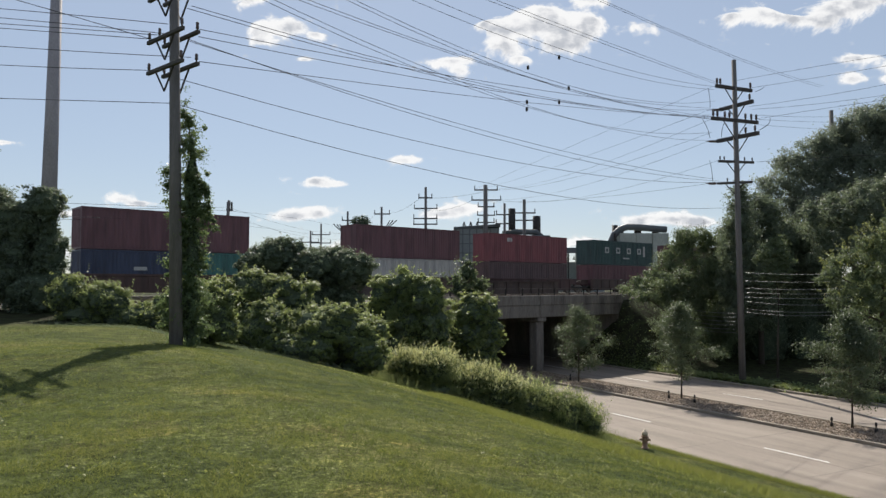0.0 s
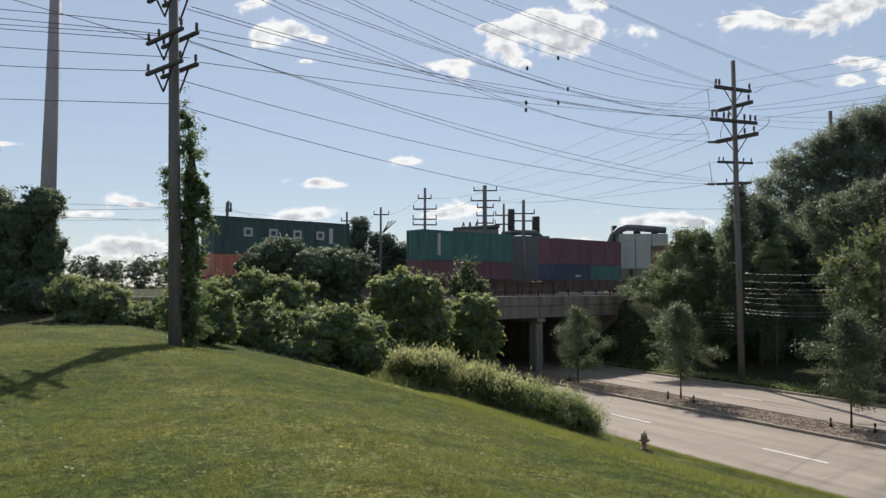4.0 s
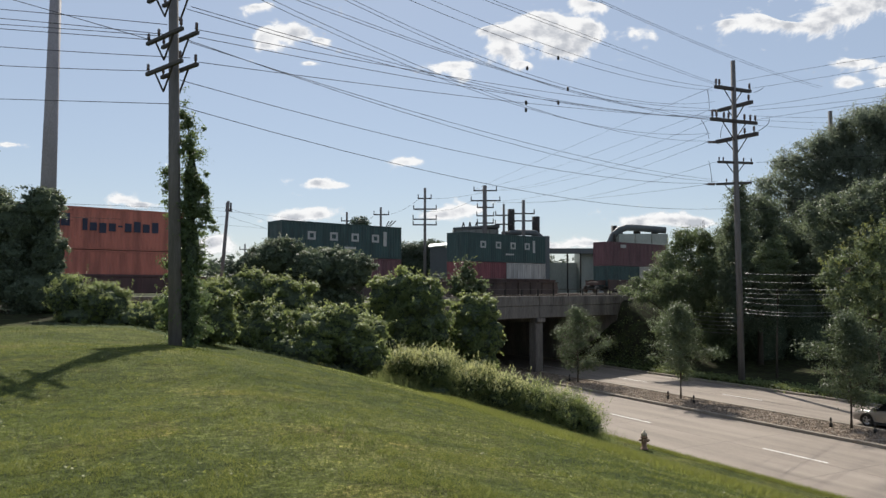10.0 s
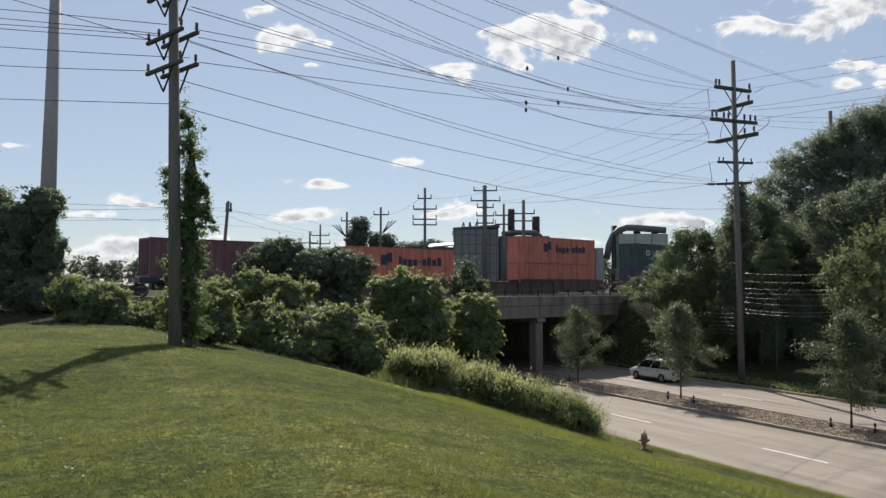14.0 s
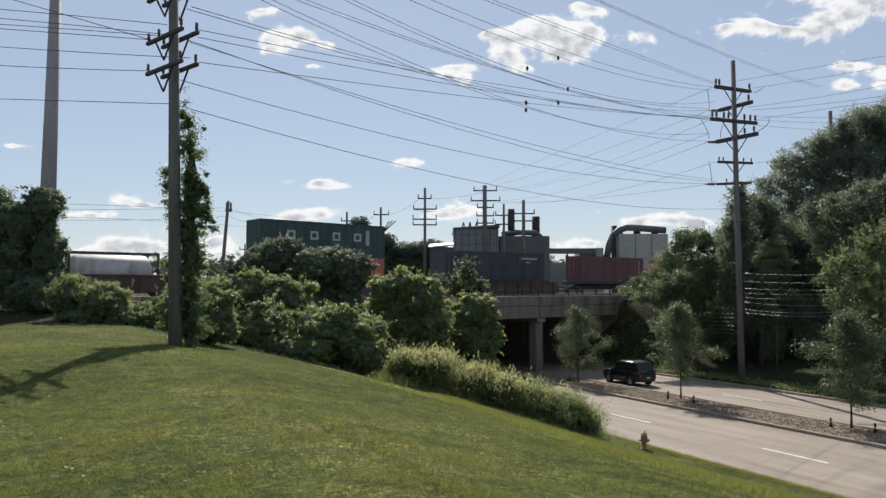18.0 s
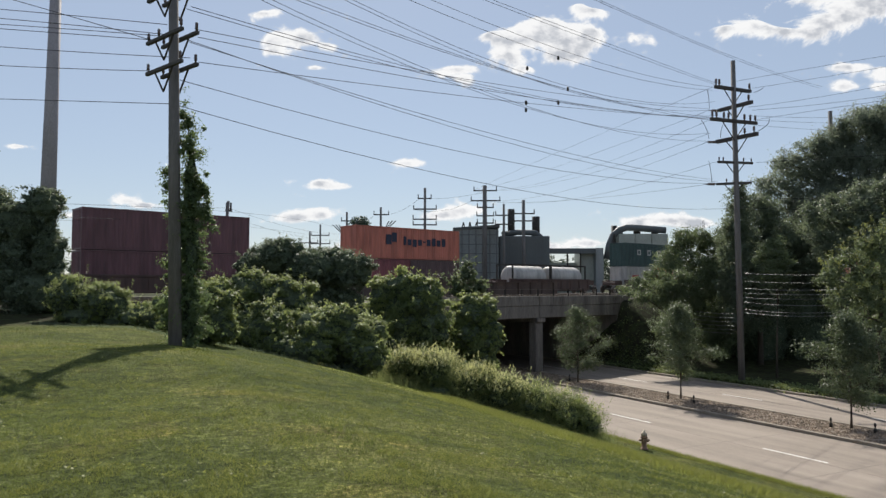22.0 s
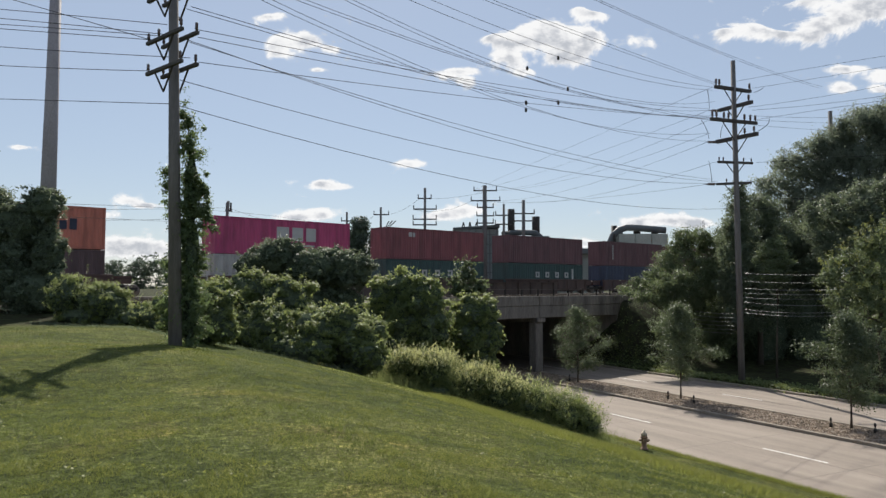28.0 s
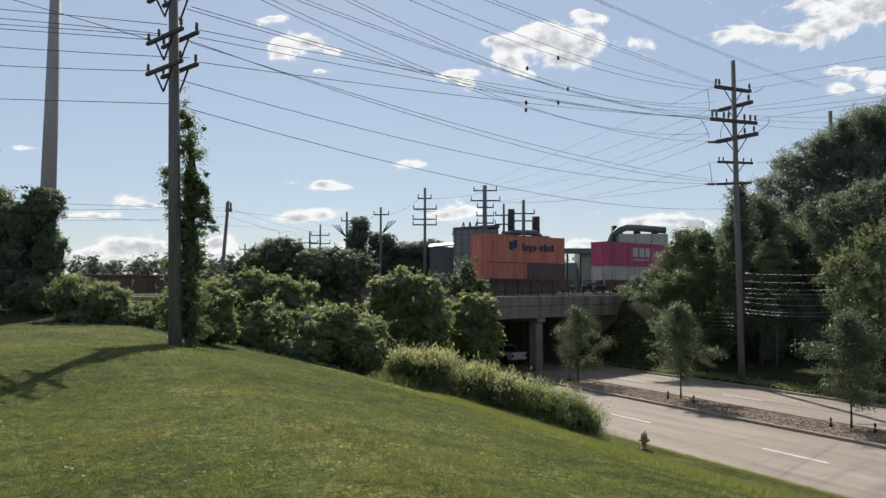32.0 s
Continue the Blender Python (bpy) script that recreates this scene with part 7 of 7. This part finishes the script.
def cloud(x, y, z, puffs, seed, thin=1.0):
    """A far cloud of puffs (across, up, half width, half height); thin at its rim, thick inside."""
    L = np.array(puffs, dtype=float)
    x0, x1 = (L[:, 0] - 1.9 * L[:, 2]).min(), (L[:, 0] + 1.9 * L[:, 2]).max()
    y0, y1 = (L[:, 1] - 1.9 * L[:, 3]).min(), (L[:, 1] + 1.9 * L[:, 3]).max()
    nx = 90
    ny = max(14, int((y1 - y0) / (x1 - x0) * nx))
    gx, gy = np.meshgrid(np.linspace(x0, x1, nx), np.linspace(y0, y1, ny))
    mass, lift = np.zeros_like(gx), np.zeros_like(gx)
    for cx, cy, rx, ry in L:
        v = (gy - cy) / np.where(gy < cy, ry * 0.8, ry)
        g = np.exp(-1.3 * (((gx - cx) / rx) ** 2 + v ** 2))
        mass, lift = mass + g, lift + g * v
    lift = lift / (mass + 1e-6)
    mass = np.minimum(mass * 1.25, 1.3) * thin
    thick = np.sqrt(np.clip(mass - 0.1, 0, 1)) * (y1 - y0) * 0.25
    co = np.stack((gx, -thick, gy), -1).reshape(-1, 3)
    i = (np.arange(ny - 1)[:, None] * nx + np.arange(nx - 1)[None]).ravel()
    q = np.stack((i, i + 1, i + nx + 1, i + nx), -1)
    me = from_arrays("cloud", co, q, M_CLOUD, smooth=True)
    for key, grid in (("mass", mass), ("lift", lift)):
        at = me.attributes.new(key, "FLOAT", "POINT")
        at.data.foreach_set("value", grid.ravel().astype(np.float32))
    k = 1300.0 / y
    at = me.attributes.new("grain", "FLOAT_VECTOR", "POINT")
    at.data.foreach_set("vector", np.stack((gx * k, gy * k, np.full_like(gx, seed * 37.0)), -1).astype(np.float32).ravel())
    ob = new("cloud", me)
    tagged(ob, "bright white fair-weather cloud drifting in the sky", "cloud", "clouds")
    CLOUDS.append((ob, x, y, z))
    return ob


cloud(156, 1164, 413, [(21, -0, 52, 36), (-59, -3, 38, 21), (-12, 12, 39, 24), (69, -0, 31, 28), (78, 44, 32, 11), (56, 52, 15, 10), (-68, -30, 34, 15), (-35, -50, 21, 8), (36, -28, 34, 13), (-85, 4, 19, 10)], 1)
cloud(16, 1313, 413, [(0, -0, 42, 10)], 2)
cloud(-265, 1152, 413, [(-23, -4, 20, 20), (22, 0, 34, 20), (64, -13, 17, 7), (-19, -22, 20, 8), (-44, 39, 17, 6)], 3)
cloud(550, 1073, 414, [(-135, -21, 19, 12), (-92, -15, 33, 17), (-48, -24, 35, 12), (-7, -27, 23, 9), (17, -10, 35, 21), (52, 6, 35, 26), (87, 23, 42, 31), (123, 37, 35, 33), (4, 32, 26, 12)], 4)
cloud(785, 1325, 413, [(-32, 6, 45, 11), (32, -6, 28, 15)], 5)
cloud(839, 1433, 412, [(-38, 1, 32, 15), (38, -1, 28, 14)], 6)
cloud(-131, 2342, 410, [(0, -0, 68, 16)], 7)
cloud(-471, 2842, 409, [(22, -7, 101, 20), (-22, 7, 44, 17)], 8)
cloud(-793, 4127, 408, [(-79, -10, 108, 44), (79, 10, 121, 44)], 9)
cloud(-1485, 3478, 409, [(-44, 12, 86, 29), (44, -12, 67, 16)], 10)
cloud(-2004, 4094, 408, [(0, -0, 157, 28)], 11)
cloud(-1839, 4300, 227, [(70, 5, 198, 66), (-194, -22, 198, 50), (-79, 38, 132, 40), (203, -22, 132, 46)], 12)
cloud(41, 3954, 408, [(53, 14, 137, 40), (-53, -14, 122, 30)], 13)
cloud(1300, 4300, 387, [(-2, 18, 215, 46), (186, -9, 139, 33), (-184, -9, 139, 33)], 14)
cloud(-1344, 4300, 257, [(22, 25, 86, 40), (-22, -25, 149, 53)], 15)
cloud(699, 4300, 252, [(116, 13, 139, 33), (-116, -13, 139, 40)], 16)
cloud(-274, 1030, 414, [(0, -0, 24, 6)], 17)
cloud(-248, 1300, 413, [(0, -0, 16, 5)], 18)
cloud(-1233, 2047, 410, [(0, -0, 31, 8)], 19)
cloud(-477, 4300, 232, [(0, -0, 198, 50)], 20)
cloud(12, 1200, 367, [(-24, 4, 26, 12), (14, -4, 24, 10)], 21, 0.75)
cloud(322, 1200, 428, [(-10, 4, 30, 14), (22, -2, 16, 16)], 22, 0.5)


# vehicle, wheels, wheel radius; metres along the road at a time, speed, place across the road, ends of the drive
DRIVES = (
    (sedan, 11.0, -36.75, -14.5, 38.65, 55.0, -76.0),
    (minivan, 13.0, -28.25, -16.3, 42.1, 55.0, -76.0),
    (dark_car, 17.0, -26.2, -17.2, 38.65, 65.0, -84.0),
    (pickup, 30.0, -29.55, -15.2, 38.65, 75.0, -92.0),
    (suv, 17.0, -22.85, 15.1, 27.45, -78.0, 60.0),
)


def motions():
    for ob, a, base in MOVERS:
        rows, speed = [], 12.18
        for t in (0.0, 32.0):
            s = a + speed * t
            p = on_track(A0 + s, TRAIN_SIDE, RAIL_TOP + base)
            rows.append((t, pose(p.x, p.y, p.z, 0, 0, TRACK_TURN)))
        walk(ob, rows)
    for (ob, wheels, r), t0, u0, speed, w, start, end in DRIVES:
        turn = ROAD_TURN + (0 if speed > 0 else 180)
        t_in, t_out = t0 + (start - u0) / speed, t0 + (end - u0) / speed
        marks = [t_in + (t_out - t_in) * k / 6 for k in range(7)]
        times = [0.0] + [t for t in marks if t < 31.6] + [32.0]
        rows = []
        for t in times:
            u = u0 + speed * (min(max(t, t_in), t_out) - t0)
            p = on_road(u, w, 0.0)
            rows.append((t, pose(p.x, p.y, p.z, 0, 0, turn)))
        walk(ob, rows)
        # wheels turn while the vehicle can be seen
        first, last = frame(t0 - 1.2), min(frame(t0 + 2.2), frame(32.0))
        step = min(abs(speed) / FPS / r, radians(84))
        for wh in wheels:
            x, y = wh.location.x, wh.location.y
            side = Matrix() if y > 0 else Matrix.Rotation(math.pi, 4, "Z")
            at = lambda f: Matrix.Translation((x, y, r)) @ Matrix.Rotation(step * (f - first), 4, "Y") @ side
            keys = [0.0] + [(f - 1) / FPS for f in range(first, last + 1)] + ([32.0] if last < frame(32.0) - 1 else [])
            walk(wh, [(t, at(min(max(frame(t), first), last))) for t in keys])
    for ob, x, y, z in CLOUDS:
        walk(ob, [(0.0, pose(x, y, z)), (32.0, pose(x + 16, y + 70, z))])


motions()
